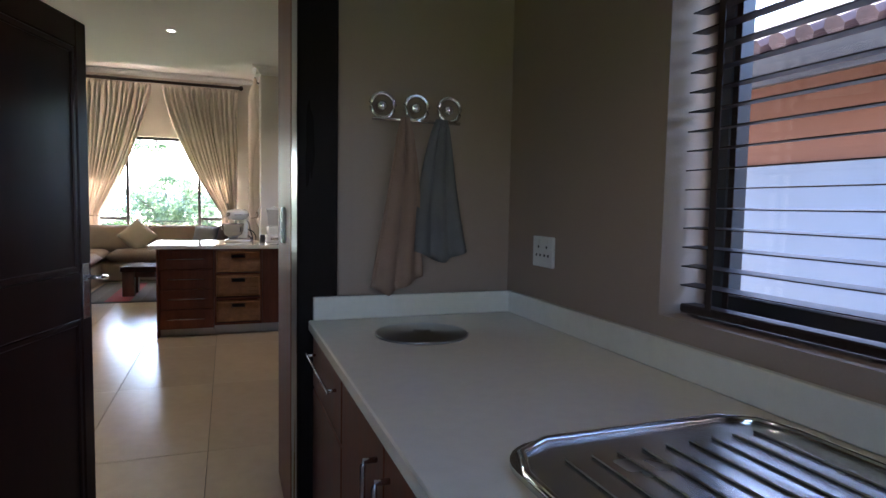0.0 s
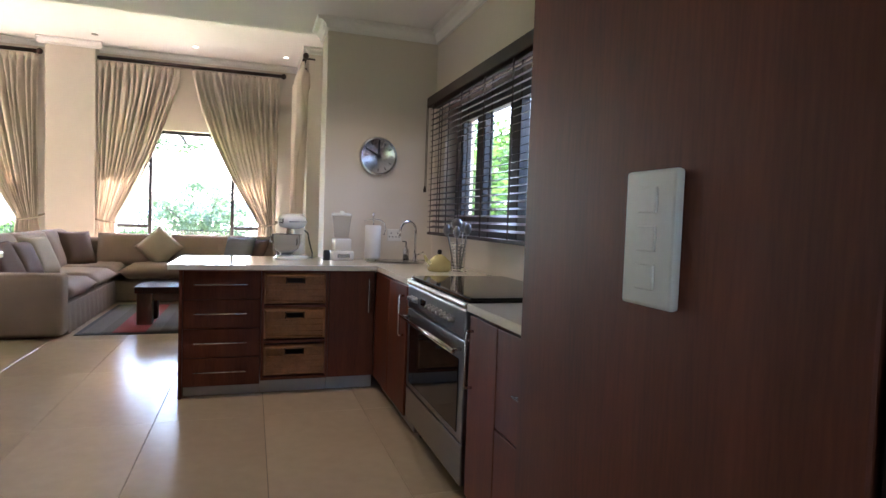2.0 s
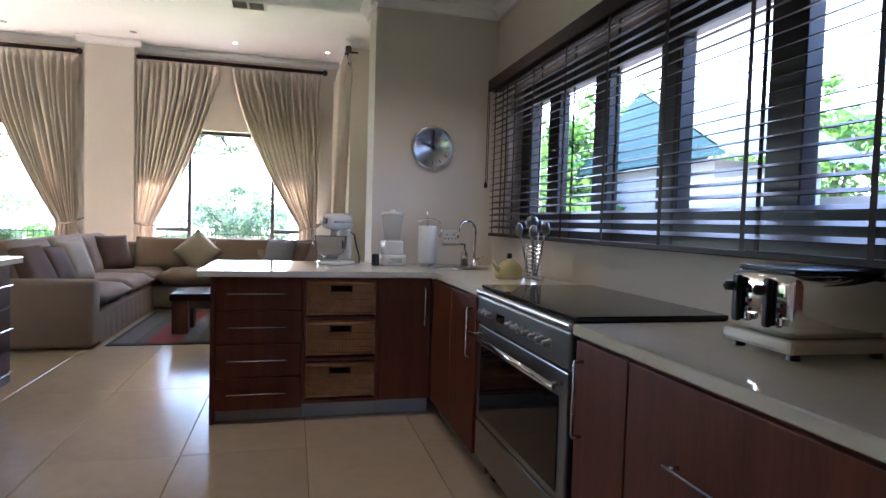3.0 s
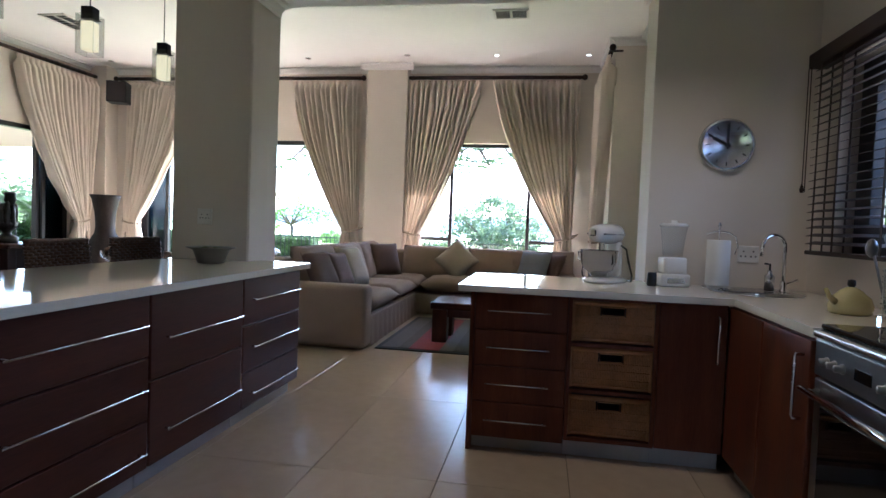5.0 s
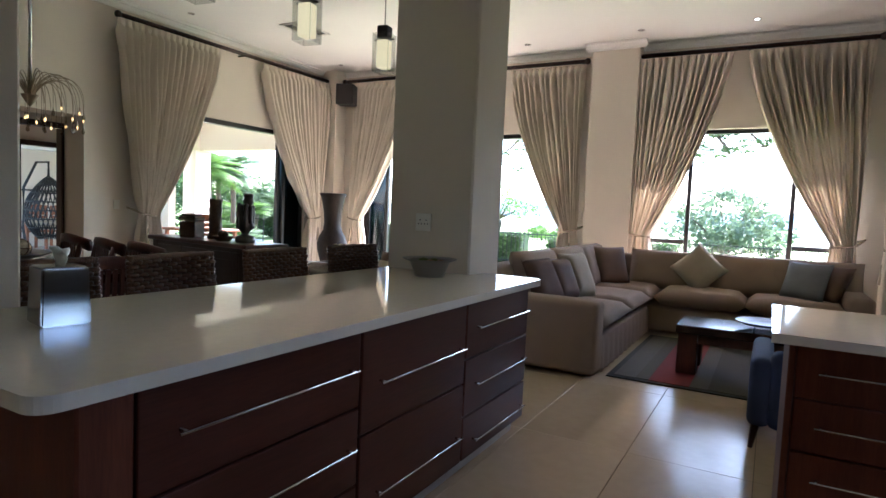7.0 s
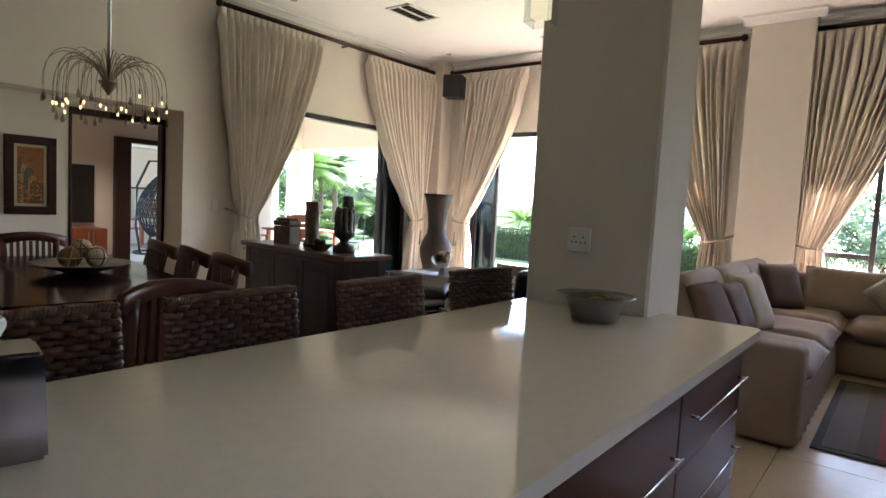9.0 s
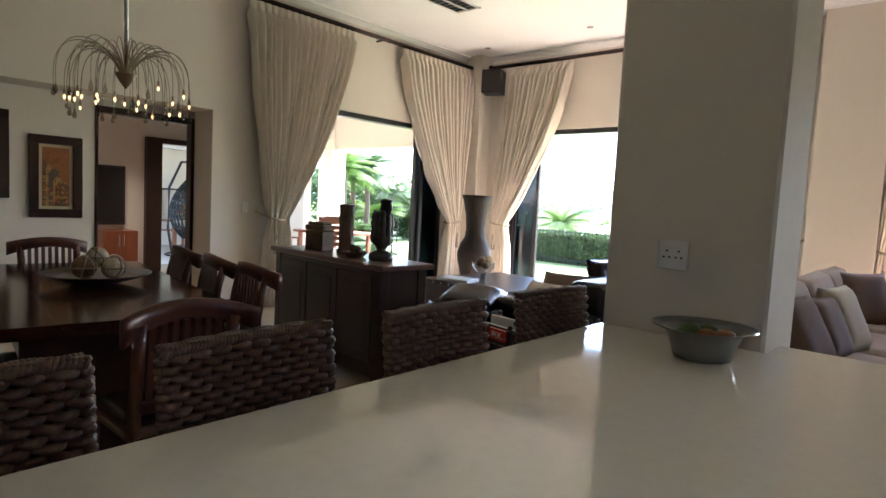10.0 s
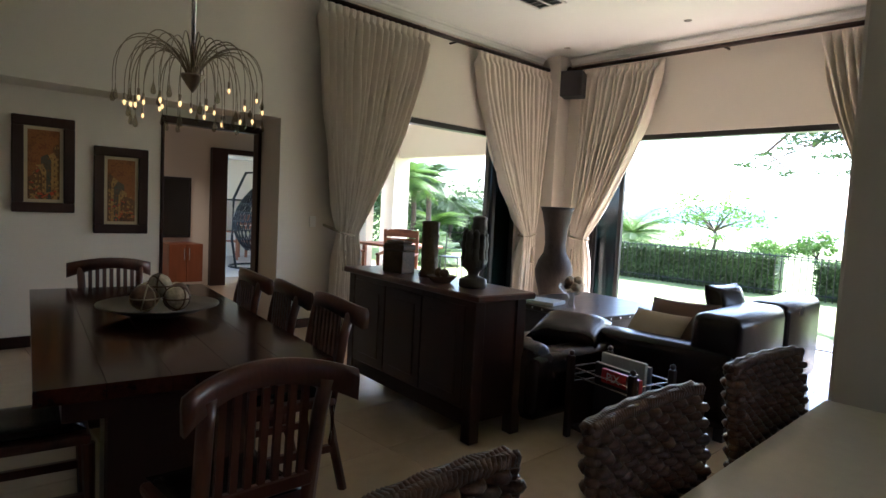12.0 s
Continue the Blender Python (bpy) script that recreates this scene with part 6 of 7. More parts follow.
# ---- hall beyond the doorway ----
setting("wall_hall_west", panel(4.6, 10.6, 0, 2.6, [(8.5, 9.5, 0, 2.1)], -11.45, -11.2, "x"), WALL, "cream painted hall wall with an opening to the patio", "wall")
setting("wall_hall_south", box(-11.45, 4.4, 0, -8.4, 4.6, 2.6), WALL, "plain cream hall wall out of view, added to close the hall", "wall")
# slanted slab just out of view, added to keep patio light from the hall
nw = setting("light_stop_wall_hall", box(-3.4, 0, 0, 0, 0.12, 2.6), WALL, "plain cream hall wall out of view, added to close the hall", "wall")
nw.matrix_world = pose(-8.02, 8.22, 0, 0, 0, -26)
setting("ceiling_hall", box(-11.45, 4.4, 2.6, -8.0, 10.3, 2.75), CEIL, "white painted hall ceiling", "ceiling")
for x, y in ((-10.2, 7.05), (-9.8, 7.9)):
    downlight((x, y, 2.6))
    ceiling_beam((x, y, 2.6), 5.0)
hf = tagged(new("door_5"), "dark folding door frame open to the patio", "door frame", kind="structure")
part("door_jamb", box(-11.2, 8.28, 0, -11.1, 8.52, 2.14, 0.004), DARKWOOD, hf)
part("door_jamb", box(-11.2, 9.46, 0, -11.1, 9.56, 2.14, 0.004), DARKWOOD, hf)
part("door_head", box(-11.2, 8.52, 2.06, -11.1, 9.46, 2.14, 0.004), DARKWOOD, hf)
hn = thing("hall_cabinet", "low wooden cabinet with two doors below a dark niche", "cabinet", (-11.2, 7.56, 0), 90)
ORANGEW = mat("orange_brown_wood", (0.22, 0.065, 0.025), 0.35, vary=0.3, scale=3, grain=(5, 5, 0.7), coat=0.15)
part("plinth", box(0.01, -0.37, 0, 0.47, -0.02, 0.12), WHITEPL, hn)
part("body", box(0, -0.4, 0.121, 0.48, 0, 0.68), ORANGEW, hn)
for x in (0.003, 0.243):
    d_ = part("door", box(x, -0.42, 0.125, x + 0.234, -0.401, 0.675, 0.003), ORANGEW, hn)
    part("handle", tube([(x + 0.2 if x < 0.1 else x + 0.03, -0.44, 0.45), (x + 0.2 if x < 0.1 else x + 0.03, -0.44, 0.62)], 0.006, 6), STEEL, d_)
dn = thing("dark_screen", "black framed dark screen on the hall wall", "screen", (-11.195, 7.735, 1.2), 90)
part("frame", box(-0.25, -0.05, -0.45, 0.25, 0, 0.45, 0.006), BLACKMET, dn)
part("screen", box(-0.22, -0.053, -0.42, 0.22, -0.0505, 0.42), BLACKGLASS, dn)

# ---- patio and garden ----
PAVE = mat("pale_stone_paving", (0.42, 0.38, 0.33), 0.7, vary=0.15, scale=3, bump=0.3)
GRASS = mat("sunlit_lawn", (0.185, 0.24, 0.072), 0.95, vary=0.3, scale=1.2, bump=0.8, fine=40)
setting("ground", box(-400, -300, -0.6, 400, 900, -0.1), GRASS, "wide green lawn running to the horizon", "lawn")
setting("pavement", box(-16.0, 4.0, -0.099, -8.0, 13.2, -0.03), PAVE, "pale stone paved patio floor", "paving")
# yard ground: colour lowered so that less sunlight bounces onto the walls
setting("yard_paving", box(1.95, -12, -0.099, 9.8, 25, -0.06), mat("low_bounce_dark_paving", (0.14, 0.12, 0.105), 0.8, vary=0.2, scale=2, bump=0.3), "dark paving beside the house, darkened to bounce less light", "paving")
setting("pavement_north", box(-8.0, 12.63, -0.098, 1.9, 13.25, -0.04), PAVE, "pale stone paving along the house", "paving")
setting("patio_roof", box(-12.6, 8.2, 3.12, -8.0, 13.1, 3.3), CEIL, "white plastered patio roof", "roof")
setting("patio_beam", box(-12.55, 8.2, 2.42, -12.12, 12.749, 3.119), WALL, "cream painted patio beam", "beam")
setting("patio_beam_north", box(-12.55, 12.75, 2.42, -8.0, 13.05, 3.119), WALL, "cream painted patio beam", "beam")
setting("patio_roof_west", box(-16.2, 6.4, 2.62, -12.61, 12.5, 2.74), CEIL, "white plastered roof over the side patio", "roof")
setting("wall_patio", box(-16.2, 6.2, -0.1, -15.95, 13.9, 2.6), WALL, "cream painted patio wall", "wall")
setting("patio_column_1", box(-12.54, 12.62, -0.03, -12.1, 13.04, 2.419, 0.01), WALL, "cream painted square patio column", "column")
# added wall, mostly hidden by the column: keeps direct sun off wall_patio
setting("sun_stop_wall_patio", box(-15.95, 12.3, -0.1, -12.61, 12.48, 2.6), WALL, "added cream wall that keeps the sun off the side patio", "wall")
setting("wall_patio_eave", box(-15.95, 6.4, 2.3, -15.6, 12.29, 2.36), CEIL, "white scalloped roof edge along the patio wall", "eaves")
window("window_4", "pale blue glazed panel in the patio wall", 10.5, 12.3, 0.55, 1.35, -15.94, "x", (11.1, 11.7), (), 0.04)
setting("eaves", box(-8.0, 12.5, 2.75, 1.9, 13.1, 2.95), CEIL, "white boarded roof eaves over the windows", "eaves")
# unseen overhang, added to cut the sky light entering the kitchen window
setting("light_stop_eaves_east", box(EAST + 0.25, 2.3, 2.5, EAST + 1.4, 6.9, 2.62), CEIL, "added unseen roof edge that cuts sky light to the kitchen window", "eaves")
setting("water", box(-30, 60, -0.099, 60, 105, -0.08), mat("still_water", (0.12, 0.15, 0.17), 0.1, vary=0.1), "still grey pond water beyond the lawn", "water")

LEAF = [mat("leaf_" + n, c, 0.6, vary=0.5, scale=3, trans=0.35) for n, c in (("deep", (0.05, 0.09, 0.028)), ("fresh", (0.09, 0.17, 0.03)), ("grey", (0.12, 0.165, 0.09)), ("sunny", (0.16, 0.22, 0.04)))]
BARK = mat("grey_bark", (0.075, 0.055, 0.04), 0.9, vary=0.4, scale=8, bump=0.8, fine=40)
# far woods: white haze is mixed into their base colour
HAZE = mat("woods_paled_as_haze", (0.72, 0.70, 0.66), 0.95, vary=0.3, scale=0.05)


def leaves(bm, rnd, at, r, n, size, flat=1.0):
    """n small folded leaves about a point, thinning outwards."""
    for _ in range(n):
        d = Vector((rnd.gauss(0, 1), rnd.gauss(0, 1), rnd.gauss(0, 1) * flat))
        d = d.normalized() * r * rnd.random() ** 0.45
        d.z *= flat
        c = Vector(at) + d
        m = Matrix.Translation(c) @ Euler((rnd.uniform(0, 6.3), rnd.uniform(0, 6.3), rnd.uniform(0, 6.3))).to_matrix().to_4x4()
        s = size * rnd.uniform(0.6, 1.3)
        a, b, t1, t2 = (bm.verts.new(m @ Vector(p)) for p in ((0, -s, 0), (0, s, 0), (s * 0.45, 0, s * 0.15), (-s * 0.45, 0, s * 0.15)))
        bm.faces.new((a, t1, b))
        bm.faces.new((a, b, t2))


def tree(label, at, height, crown, seed, clumps=26, per=70, size=0.12, leaf=0, trunk=0.12, base=0.4, spread=1.0):
    rnd = random.Random(seed)
    top = thing("garden_tree", label, "tree", at, 0, "garden trees")
    wood = tube([(0, 0, -0.05), (0.05, 0.03, height * 0.25), (-0.04, 0.05, height * base)], trunk, 9, taper=0.7)
    cr = bmesh.new()
    for i in range(clumps):
        a = rnd.uniform(0, 6.28)
        rr = crown * spread * rnd.random() ** 0.5
        z = height * (base + (1 - base) * rnd.uniform(0.15, 1.0) * (1 - 0.45 * (rr / (crown * spread + 0.01)) ** 2))
        p = (rr * math.cos(a), rr * math.sin(a), z)
        if i < 12:
            mid = (p[0] * 0.45, p[1] * 0.45, height * base + (z - height * base) * 0.55)
            tube([(-0.04, 0.05, height * base * 0.95), mid, p], trunk * 0.42, 6, wood, taper=0.25)
        leaves(cr, rnd, p, crown * rnd.uniform(0.22, 0.4), per, size, 0.7)
    part("trunk", wood, BARK, top, smooth=True)
    part("crown", cr, LEAF[leaf], top)
    return top


def palm(label, at, height, n, length, seed, leaf=1, droop=0.75, blade=0.3):
    rnd = random.Random(seed)
    top = thing("palm_tree", label, "palm", at, 0, "palms")
    part("trunk", tube([(0, 0, -0.05), (0.05, 0, height * 0.5), (0, 0, height)], 0.085, 9, taper=0.9), BARK, top, smooth=True)
    for i in range(n):
        a, rise = 6.283 * i / n + rnd.uniform(-0.2, 0.2), rnd.uniform(-0.3, 1.2)
        bm = bmesh.new()
        steps = 9
        spine = []
        for k in range(steps + 1):
            s = k / steps
            r = length * s * math.cos(rise * (1 - s * 0.6))
            z = height + length * (math.sin(rise) * s - droop * s * s)
            spine.append(Vector((r * math.cos(a), r * math.sin(a), z)))
        tube(spine, 0.012, 4, bm, taper=0.3)
        side = Vector((-math.sin(a), math.cos(a), 0))
        for k in range(1, steps * 5):
            f = k / (steps * 5)
            j = min(int(f * steps), steps - 1)
            p = spine[j].lerp(spine[j + 1], f * steps - j)
            d = (spine[j + 1] - spine[j]).normalized()
            ll = length * blade * math.sin(math.pi * min(1, f * 0.9 + 0.1))
            for s in (1, -1):
                tip = p + (side * s + d * 0.6) * ll + Vector((0, 0, -0.25 * ll))
                w = d * 0.011
                bm.faces.new([bm.verts.new(q) for q in (p - w, p + w, tip)])
        part("frond", bm, LEAF[leaf], top)
    return top


def hedge(x0, x1, y0, y1, z1, n, seed, name="clipped_hedge"):
    rnd = random.Random(seed)
    bm = bmesh.new()
    for _ in range(n):
        side = rnd.random()
        x, y, z = rnd.uniform(x0, x1), rnd.uniform(y0, y1), rnd.uniform(-0.1, z1)
        if side < 0.6:
            y = y0 + abs(rnd.gauss(0, 0.05))
        elif side < 0.85:
            z = z1 - abs(rnd.gauss(0, 0.05))
        leaves(bm, rnd, (x, y, z), 0.04, 1, 0.05)
    box(x0 + 0.05, y0 + 0.08, -0.1, x1 - 0.05, y1 - 0.05, z1 - 0.08, bm=bm)
    ob = single(name, bm, LEAF[0], "dense clipped green hedge along the lawn", "hedge", group="hedges")
    return tagged(ob, kind="stuff")


hedge(-13.0, -6.15, 18.2, 18.9, 0.74, 9000, 1)
hedge(-5.5, -2.3, 18.3, 19.0, 0.68, 4500, 2)
fence = thing("garden_fence", "thin dark metal fence along the lawn", "fence", (-13.0, 18.1, -0.1))
part("rail", tube([(0, 0, 0.85), (14.5, 0, 0.85)], 0.012, 5), BLACKMET, fence)
part("rail", tube([(0, 0, 0.12), (14.5, 0, 0.12)], 0.012, 5), BLACKMET, fence)
bar_mesh = mesh_of("fence_bar", tube([(0, 0, 0), (0, 0, 0.9)], 0.01, 5), BLACKMET)
for i in range(120):
    ob = new("fence_bar", bar_mesh)
    ob.parent = fence
    ob.location = (i * 0.12, 0, 0)

tree("small round garden tree with light green leaves", (-13.8, 34, -0.1), 3.1, 2.3, 3, leaf=1, size=0.11, per=34, base=0.35)
tree("small garden tree on the lawn", (-11.2, 34, -0.1), 0.9, 0.9, 4, clumps=30, per=60, size=0.07, leaf=1, base=0.06, trunk=0.04)
tree("small garden tree on the lawn", (-9.5, 34.5, -0.1), 1.4, 0.8, 5, clumps=30, per=60, size=0.07, leaf=1, base=0.06, trunk=0.04)
tree("bushy grey-green tree outside the window", (-1.6, 24.5, -0.1), 2.5, 1.7, 6, clumps=34, per=110, size=0.1, leaf=2, base=0.12, trunk=0.1)
# the large tree whose boughs hang into the top of the windows
big = thing("large_tree", "large tree with spreading boughs and fine leaves", "tree", (-3.2, 17.0, -0.3))
wood = tube([(0, 0, -0.1), (0.1, 0.1, 2.0), (0.0, 0.0, 4.2)], 0.22, 10, taper=0.7)
cr = bmesh.new()
rnd = random.Random(11)
for i in range(16):
    a = 6.283 * i / 16 + rnd.uniform(-0.2, 0.2)
    R = rnd.uniform(2.0, 3.4)
    tip = (R * math.cos(a), R * math.sin(a), rnd.uniform(2.75, 4.2))
    tube([(0, 0, rnd.uniform(3.0, 4.0)), (tip[0] * 0.5, tip[1] * 0.5, tip[2] * 0.5 + 2.1), tip], 0.05, 6, wood, taper=0.2)
    for k in range(5):
        f = rnd.uniform(0.5, 1.05)
        p = (tip[0] * f, tip[1] * f, tip[2] + rnd.uniform(-0.2, 0.5))
        tube([(tip[0] * f * 0.8, tip[1] * f * 0.8, tip[2] + 0.3), p], 0.008, 4, wood)
        leaves(cr, rnd, p, 0.38, 90, 0.04, 0.4)
for dx, dy, dz in ((2.1, -0.5, 2.95), (1.5, -0.9, 3.2), (2.7, -0.2, 3.1), (-2.1, 0.0, 3.15), (-2.7, -0.6, 3.0)):
    limb = [Vector((0, 0, 4.0)).lerp(Vector((dx, dy, dz)), q / 6) + Vector((0.1 * math.sin(q * 2), 0, 0.6 * math.sin(math.pi * q / 6))) for q in range(7)]
    tube(limb, 0.075, 6, wood, taper=0.35)
    for k in range(26):
        p = limb[rnd.randint(2, 6)]
        q = p + Vector((rnd.uniform(-0.5, 0.5), rnd.uniform(-0.5, 0.5), rnd.uniform(-0.45, 0.25)))
        tube([p, (p + q) / 2 + Vector((0, 0, 0.06)), q], 0.02, 4, wood, taper=0.5)
        leaves(cr, rnd, q, 0.2, 46, 0.045, 0.45)
part("trunk", wood, BARK, big, smooth=True)
part("crown", cr, LEAF[0], big)

palm("feathery palm beside the garden doors", (-10.8, 20.6, -0.1), 1.0, 34, 1.4, 21, leaf=1, droop=0.35, blade=0.4)
tree("slender shrub with thin bare stems beside the palm", (-9.2, 21.5, -0.1), 1.7, 0.8, 23, clumps=10, per=30, size=0.06, leaf=1, base=0.2, trunk=0.03)
for i, (x, y, h, L) in enumerate(((-14.6, 15.0, 2.3, 0.95), (-15.2, 16.4, 2.4, 0.9), (-14.9, 15.9, 0.4, 0.9), (-16.0, 16.5, 2.3, 1.1), (-16.5, 18.6, 1.7, 1.2), (-17.2, 20.4, 1.2, 1.3), (-16.0, 17.4, 0.9, 1.0), (-16.8, 21.5, 0.9, 1.2), (-13.2, 15.0, 0.25, 0.7), (-18.0, 17.2, 2.5, 1.2))):
    palm("green garden palm beyond the patio", (x, y, -0.1), h, 26, L * 1.15, 30 + i, leaf=0 if i % 3 else 1, droop=0.5, blade=0.4)
hedge(-21.0, -15.5, 21.0, 24.0, 1.6, 5000, 5, "garden_shrubs")
sb_ = bmesh.new()
rnd = random.Random(9)
for i in range(110):
    leaves(sb_, rnd, (rnd.uniform(-22, -16.5), rnd.uniform(13, 26), rnd.uniform(0.1, 2.0)), 0.8, 110, 0.1)
tagged(single("garden_shrubs", sb_, LEAF[0], "thick green shrubs at the garden's edge", "shrubs"), kind="stuff")

def ridge(name, x0, x1, y, h, seed, material, label):
    bm = bmesh.new()
    n = 160
    lo, hi = [], []
    for i in range(n + 1):
        x = x0 + (x1 - x0) * i / n
        z = h * (0.6 + 0.5 * noise.noise(Vector((x * 0.02, seed, 0))) + 0.25 * noise.noise(Vector((x * 0.15, seed, 2))))
        lo.append(bm.verts.new((x, y, -1)))
        hi.append(bm.verts.new((x, y + 4, max(0.5, z))))
    for i in range(n):
        bm.faces.new((lo[i], lo[i + 1], hi[i + 1], hi[i]))
    setting(name, bm, material, label, "backdrop")


ridge("backdrop", -300, 250, 190, 7.5, 3, HAZE, "wooded far bank with haze painted into its colour")

# patio furniture
TEAK = mat("weathered_teak", (0.26, 0.095, 0.045), 0.55, vary=0.3, scale=4, grain=(5, 5, 0.7), bump=0.3)


def patio_chair(at, turn):
    top = thing("patio_chair", "slatted wooden patio armchair", "chair", at, turn, "patio chairs")
    for x in (-0.27, 0.27):
        part("leg", box(x - 0.025, -0.28, 0, x + 0.025, -0.23, 0.62, 0.004), TEAK, top)
        part("back_post", box(x - 0.025, 0.22, 0, x + 0.025, 0.27, 1.02, 0.004), TEAK, top)
        part("armrest", box(x - 0.035, -0.3, 0.62, x + 0.035, 0.26, 0.65, 0.004), TEAK, top)
    for i in range(6):
        y = -0.25 + i * 0.08
        part("seat_slat", box(-0.25, y, 0.4, 0.25, y + 0.06, 0.425), TEAK, top)
    for i in range(5):
        z = 0.52 + i * 0.095
        part("back_slat", box(-0.245, 0.235, z, 0.245, 0.255, z + 0.075), TEAK, top)
    part("top_rail", lathe([(0.06, -0.012), (0.06, 0.012)], 16), TEAK, top).matrix_local = pose(0, 0.245, 0.98, 90, 0, 0) @ Matrix.Diagonal((4.4, 1, 1, 1))
    return top


pc = patio_chair((-9.5, 10.7, -0.03), 40)
copy_thing(pc, pose(-10.2, 10.1, -0.03, 0, 0, 120))
copy_thing(pc, pose(-15.2, 10.55, -0.03, 0, 0, -70))
copy_thing(pc, pose(-15.3, 11.2, -0.03, 0, 0, -80))
pt_ = thing("patio_table", "wooden patio table under the roof", "table", (-10.2, 11.3, -0.03))
part("tabletop", box(-0.6, -0.5, 0.7, 0.6, 0.5, 0.745, 0.005), TEAK, pt_)
for x, y in ((-0.53, -0.43), (0.47, -0.43), (-0.53, 0.37), (0.47, 0.37)):
    part("leg", box(x, y, 0, x + 0.06, y + 0.06, 0.7), TEAK, pt_)
mc = thing("metal_chair", "slim black metal garden chair", "chair", (-10.6, 13.0, -0.03), 30)
part("seat", box(-0.2, -0.2, 0.43, 0.2, 0.2, 0.45, 0.004), BLACKMET, mc)
for x in (-0.18, 0.18):
    part("leg", tube([(x, -0.18, 0), (x, -0.18, 0.43)], 0.011, 6), BLACKMET, mc)
    part("back_post", tube([(x, 0.2, 0), (x, 0.18, 0.45), (x, 0.22, 0.95)], 0.011, 6), BLACKMET, mc)
for z in (0.6, 0.75, 0.93):
    part("back_bar", tube([(-0.18, 0.2, z), (0.18, 0.2, z)], 0.008, 6), BLACKMET, mc)
# hanging egg chair
eg = thing("egg_chair", "black woven hanging egg chair on a stand", "hanging chair", (-13.5, 10.15, -0.03), 20)
cage = bmesh.new()
SHELL = [(0.46 * math.sin(math.pi * min(1, q / 22 * 0.92 + 0.08)) ** 0.75 * (1.05 - 0.25 * q / 22), 0.36 + 1.3 * q / 22) for q in range(23)]
for i in range(30):
    if 8 <= i <= 13:
        continue
    for turn in (1, -1):
        tube([(r * math.cos(6.283 * i / 30 + turn * 0.035 * q), r * math.sin(6.283 * i / 30 + turn * 0.035 * q), z) for q, (r, z) in enumerate(SHELL)], 0.013, 4, cage)
for q in (1, 4, 7, 10, 13, 16, 19, 21):
    r, z = SHELL[q]
    whole = q < 5
    tube([(r * math.cos(6.283 * k / 30), r * math.sin(6.283 * k / 30), z) for k in (range(30) if whole else range(14, 38))], 0.016, 5, cage, close=whole)
tagged(part("woven_shell", cage, BLACKMET, eg, smooth=True), kind="stuff")
part("cushion", pillow(0.6, 0.6, 0.2, 8, m=pose(0, 0, 0.68)), CREAM, eg, smooth=True)
part("stand", tube([(0, -0.5, 0.02), (0, -0.62, 0.6), (0, -0.6, 1.4), (0, -0.3, 1.92), (0, 0, 1.95), (0, 0, 1.66)], 0.025, 8), BLACKMET, eg, smooth=True)
part("base_ring", tube([(0.5 * math.cos(6.283 * q / 20), 0.5 * math.sin(6.283 * q / 20), 0.025) for q in range(20)], 0.022, 6, close=True), BLACKMET, eg, smooth=True)

# houses across the yard
TERRA = mat("terracotta_plaster", (0.2, 0.092, 0.06), 0.85, vary=0.1, scale=2, bump=0.3)
GREYBLUE = mat("blue_grey_plaster", (0.19, 0.235, 0.31), 0.8, vary=0.06, scale=2, bump=0.2)
ROOFT = mat("clay_roof_tile", (0.075, 0.045, 0.04), 0.8, vary=0.35, scale=6, bump=0.4, rand=0.3)
nh = thing("neighbour_house", "terracotta painted house with a dark tile roof", "house", (4.1, 0, -0.1))
part("wall", box(0, -8.0, 1.76, 0.3, 4.3, 2.4), TERRA, nh)
part("lower_wall", box(-0.03, -8.0, 0, 0.3, 4.3, 1.759), GREYBLUE, nh, "blue-grey painted lower wall")
part("fascia", box(-0.5, -8.2, 2.22, -0.46, 4.5, 2.4), BRONZE, nh)
part("soffit", box(-0.46, -8.2, 2.36, 0.3, 4.5, 2.4), BRONZE, nh)
roof = part("roof", box(-0.5, -8.2, 0, 3.0, 4.5, 0.04, m=pose(0, 0, 2.42, 0, -22, 0)), ROOFT, nh)
tile_mesh = mesh_of("roof_tile", tube([(0, 0, 0), (1.6, 0, 0)], 0.06, 8), ROOFT)
for i in range(70):
    ob = new("roof_tile", tile_mesh)
    ob.parent = nh
    ob.matrix_local = pose(-0.54, -8.1 + i * 0.18, 2.46, 0, -22, 0)
GREENM = mat("green_corrugated_iron", (0.012, 0.055, 0.05), 0.6, vary=0.2, scale=3)
# white walls toned down to mid grey, as the yard came out overbright
WHITEW = mat("toned_down_wall_paint", (0.3, 0.3, 0.3), 0.85, vary=0.08)
sh = thing("garden_shed", "small white shed with a green corrugated roof", "shed", (7.6, 12.4, -0.1))
part("wall", box(-0.6, -1.6, 0, 1.6, 1.9, 2.5), WHITEW, sh)
for s in (1, -1):
    bm = bmesh.new()
    n = 40
    a_ = [(-0.95 + 2.9 * i / n, 0.02 * math.sin(i * 1.9)) for i in range(n + 1)]
    up = [bm.verts.new((x, 0.15, 3.95 + w)) for x, w in a_]
    dn_ = [bm.verts.new((x, 0.15 + s * 2.6, 2.45 + w)) for x, w in a_]
    for i in range(n):
        bm.faces.new((up[i], up[i + 1], dn_[i + 1], dn_[i]))
    rf = part("roof", bm, GREENM, sh)
    rf.modifiers.new("thickness", "SOLIDIFY").thickness = 0.01
bm = bmesh.new()
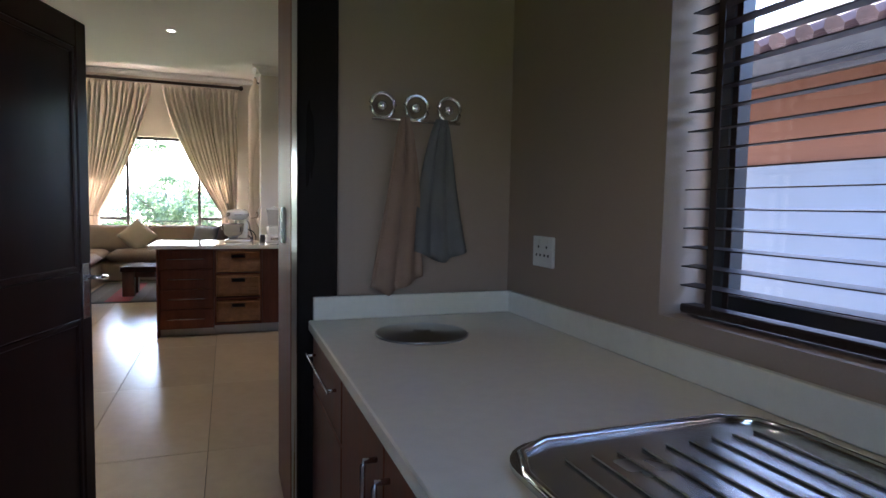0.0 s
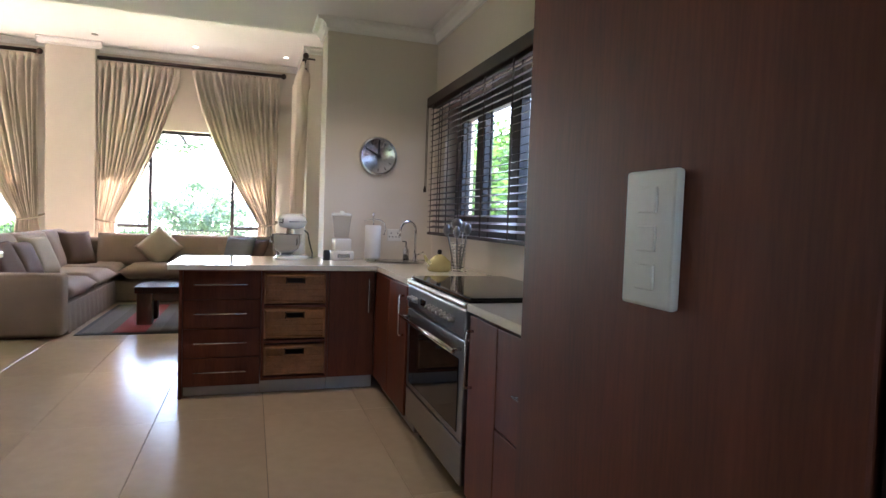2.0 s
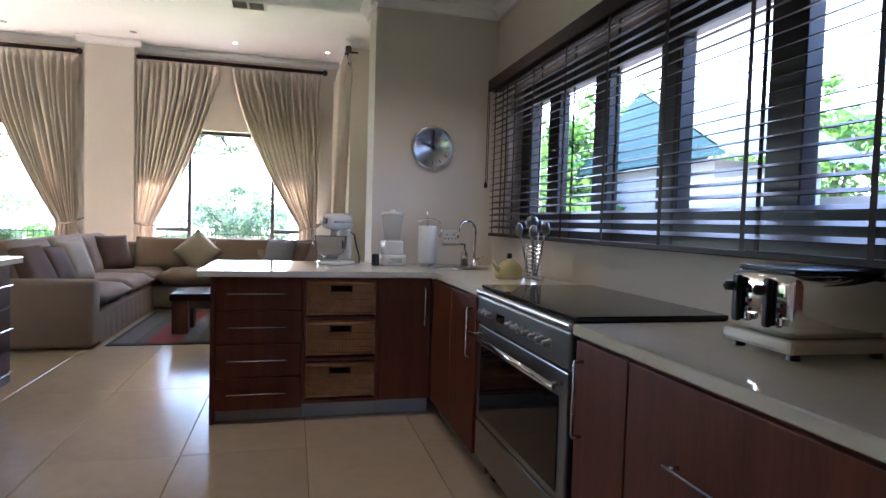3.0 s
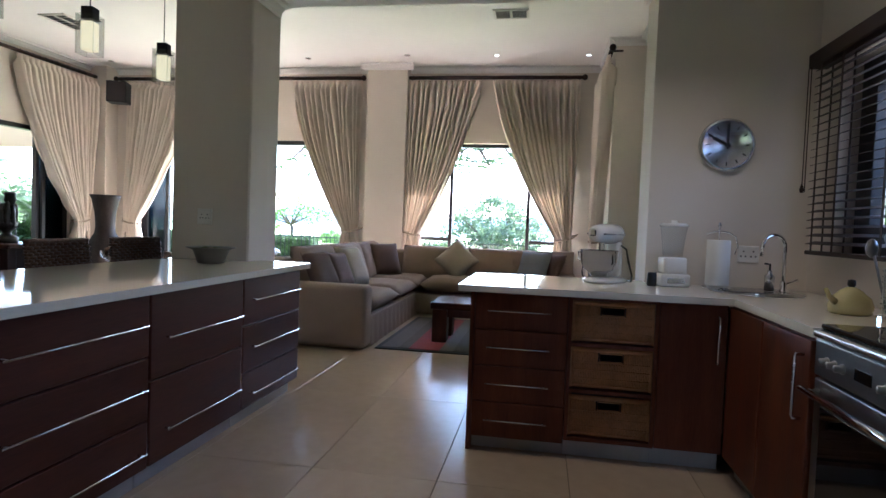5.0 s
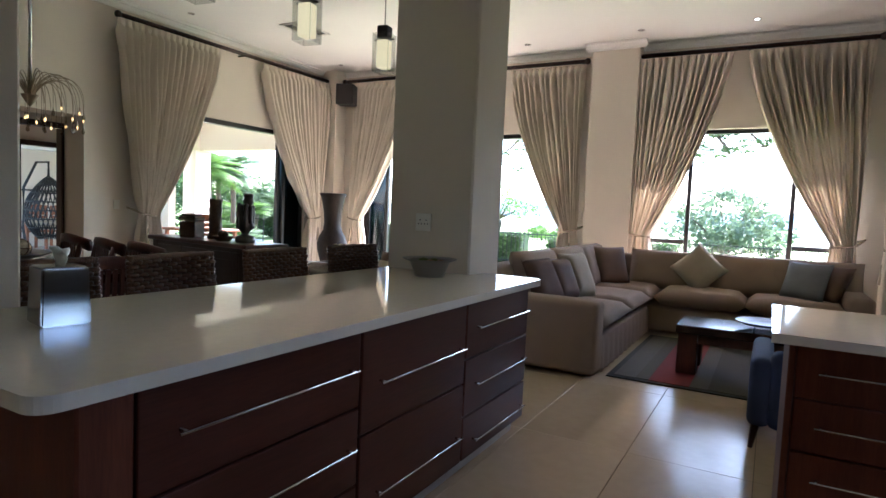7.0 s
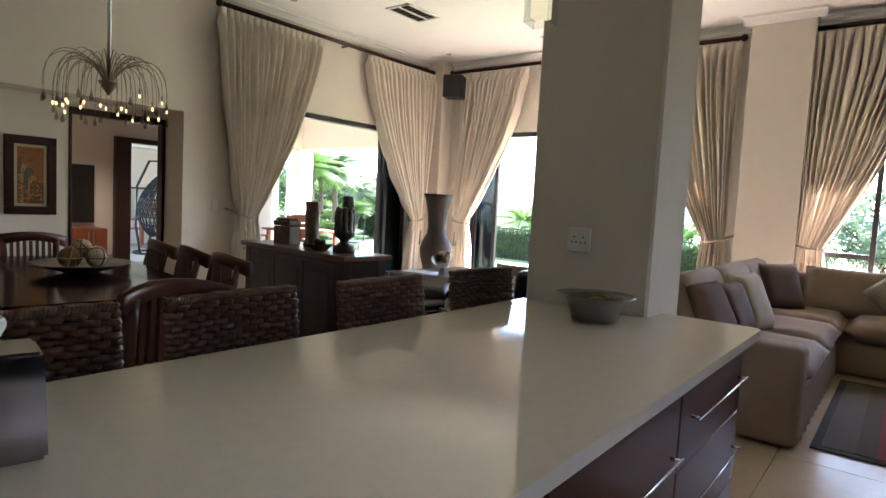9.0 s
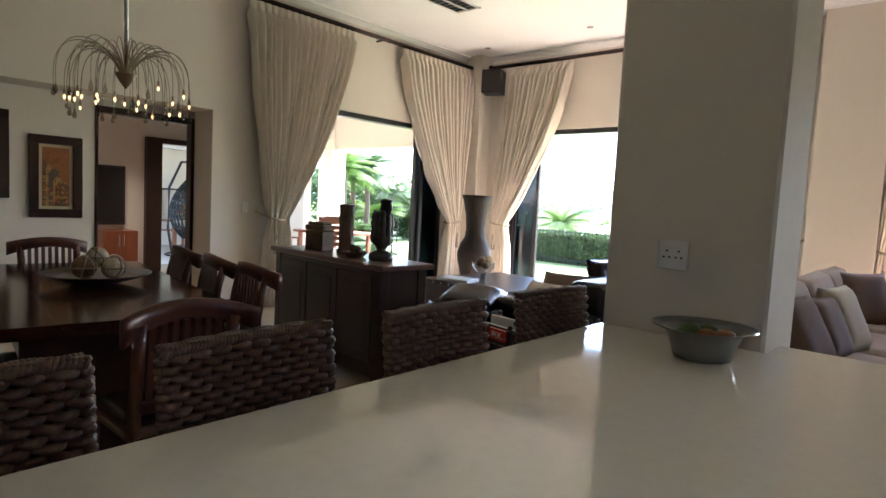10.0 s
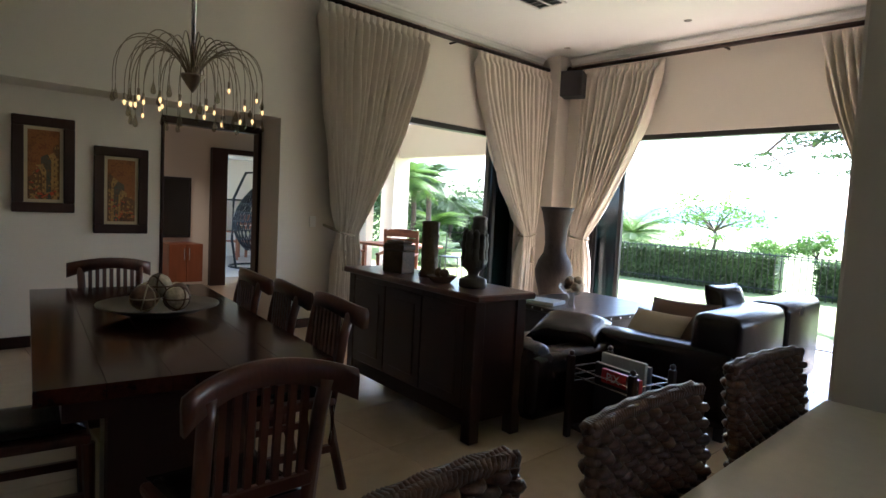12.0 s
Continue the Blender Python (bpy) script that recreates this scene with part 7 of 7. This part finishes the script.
for x in (-0.94,):
    bm.faces.new([bm.verts.new(p) for p in ((x, -2.3, 2.5), (x, 2.6, 2.5), (x, 0.15, 3.94))])
gb_ = part("gable", bm, GREENM, sh)
gb_.modifiers.new("thickness", "SOLIDIFY").thickness = 0.02
setting("yard_wall", box(9.8, -10, -0.1, 10.0, 30, 1.9), WHITEW, "white yard wall across from the kitchen", "wall")
for i, (x, y, h) in enumerate(((10.5, 18.5, 5.5), (7.4, 19.0, 5.0), (8.6, 16.6, 4.8), (6.2, 15.6, 3.4), (9.0, 21.0, 4.6), (13.5, 16.5, 5.0), (12.5, 9.5, 4.6), (5.0, 14.2, 2.6), (12.0, 13.0, 4.8))):
    tree("leafy green tree behind the yard", (x, y, -0.1), h, 1.9, 50 + i, clumps=34, per=90, size=0.12, leaf=1, base=0.3)


# ---- skirtings and floor tiles ----
for n, q in enumerate(((-8.18, 2.1, 0, -8.165, 6.6, 0.1), (WEST, 7.66, 0, WEST + 0.014, 8.54, 0.1), (1.346, 6.95, 0, 1.36, 10.89, 0.1), (-2.04, 12.236, 0, 0.52, 12.25, 0.1))):
    setting("baseboard_%d" % (n + 1), box(*q, 0.003), DARKWOOD, "low dark wooden baseboard", "baseboard")
floor_ob = bpy.data.objects["floor"]
TX, TY, X0, Y0 = 0.615, 1.235, -0.325, 5.5
tile_full = mesh_of("tile", box(0.0015, 0.0015, -0.014, TX - 0.0015, TY - 0.0015, 0.0, 0.0015), TILE)
rest = bmesh.new()
for i in range(-19, 4):
    for j in range(-6, 6):
        x, y = X0 + i * TX, Y0 + j * TY
        if y > 12.55 or (x < -8.5 and (y < 3.5 or y > 8.6)) or (y < 1.0 and x < -2.3):
            continue
        if x > -8.5:
            ob = new("tile", tile_full)
            ob.parent = floor_ob
            ob.location = (x, y, 0)
        else:
            box(x + 0.0015, y + 0.0015, -0.014, x + TX - 0.0015, y + TY - 0.0015, 0.0, bm=rest)
tagged(part("tiles", rest, TILE, floor_ob), kind="stuff")
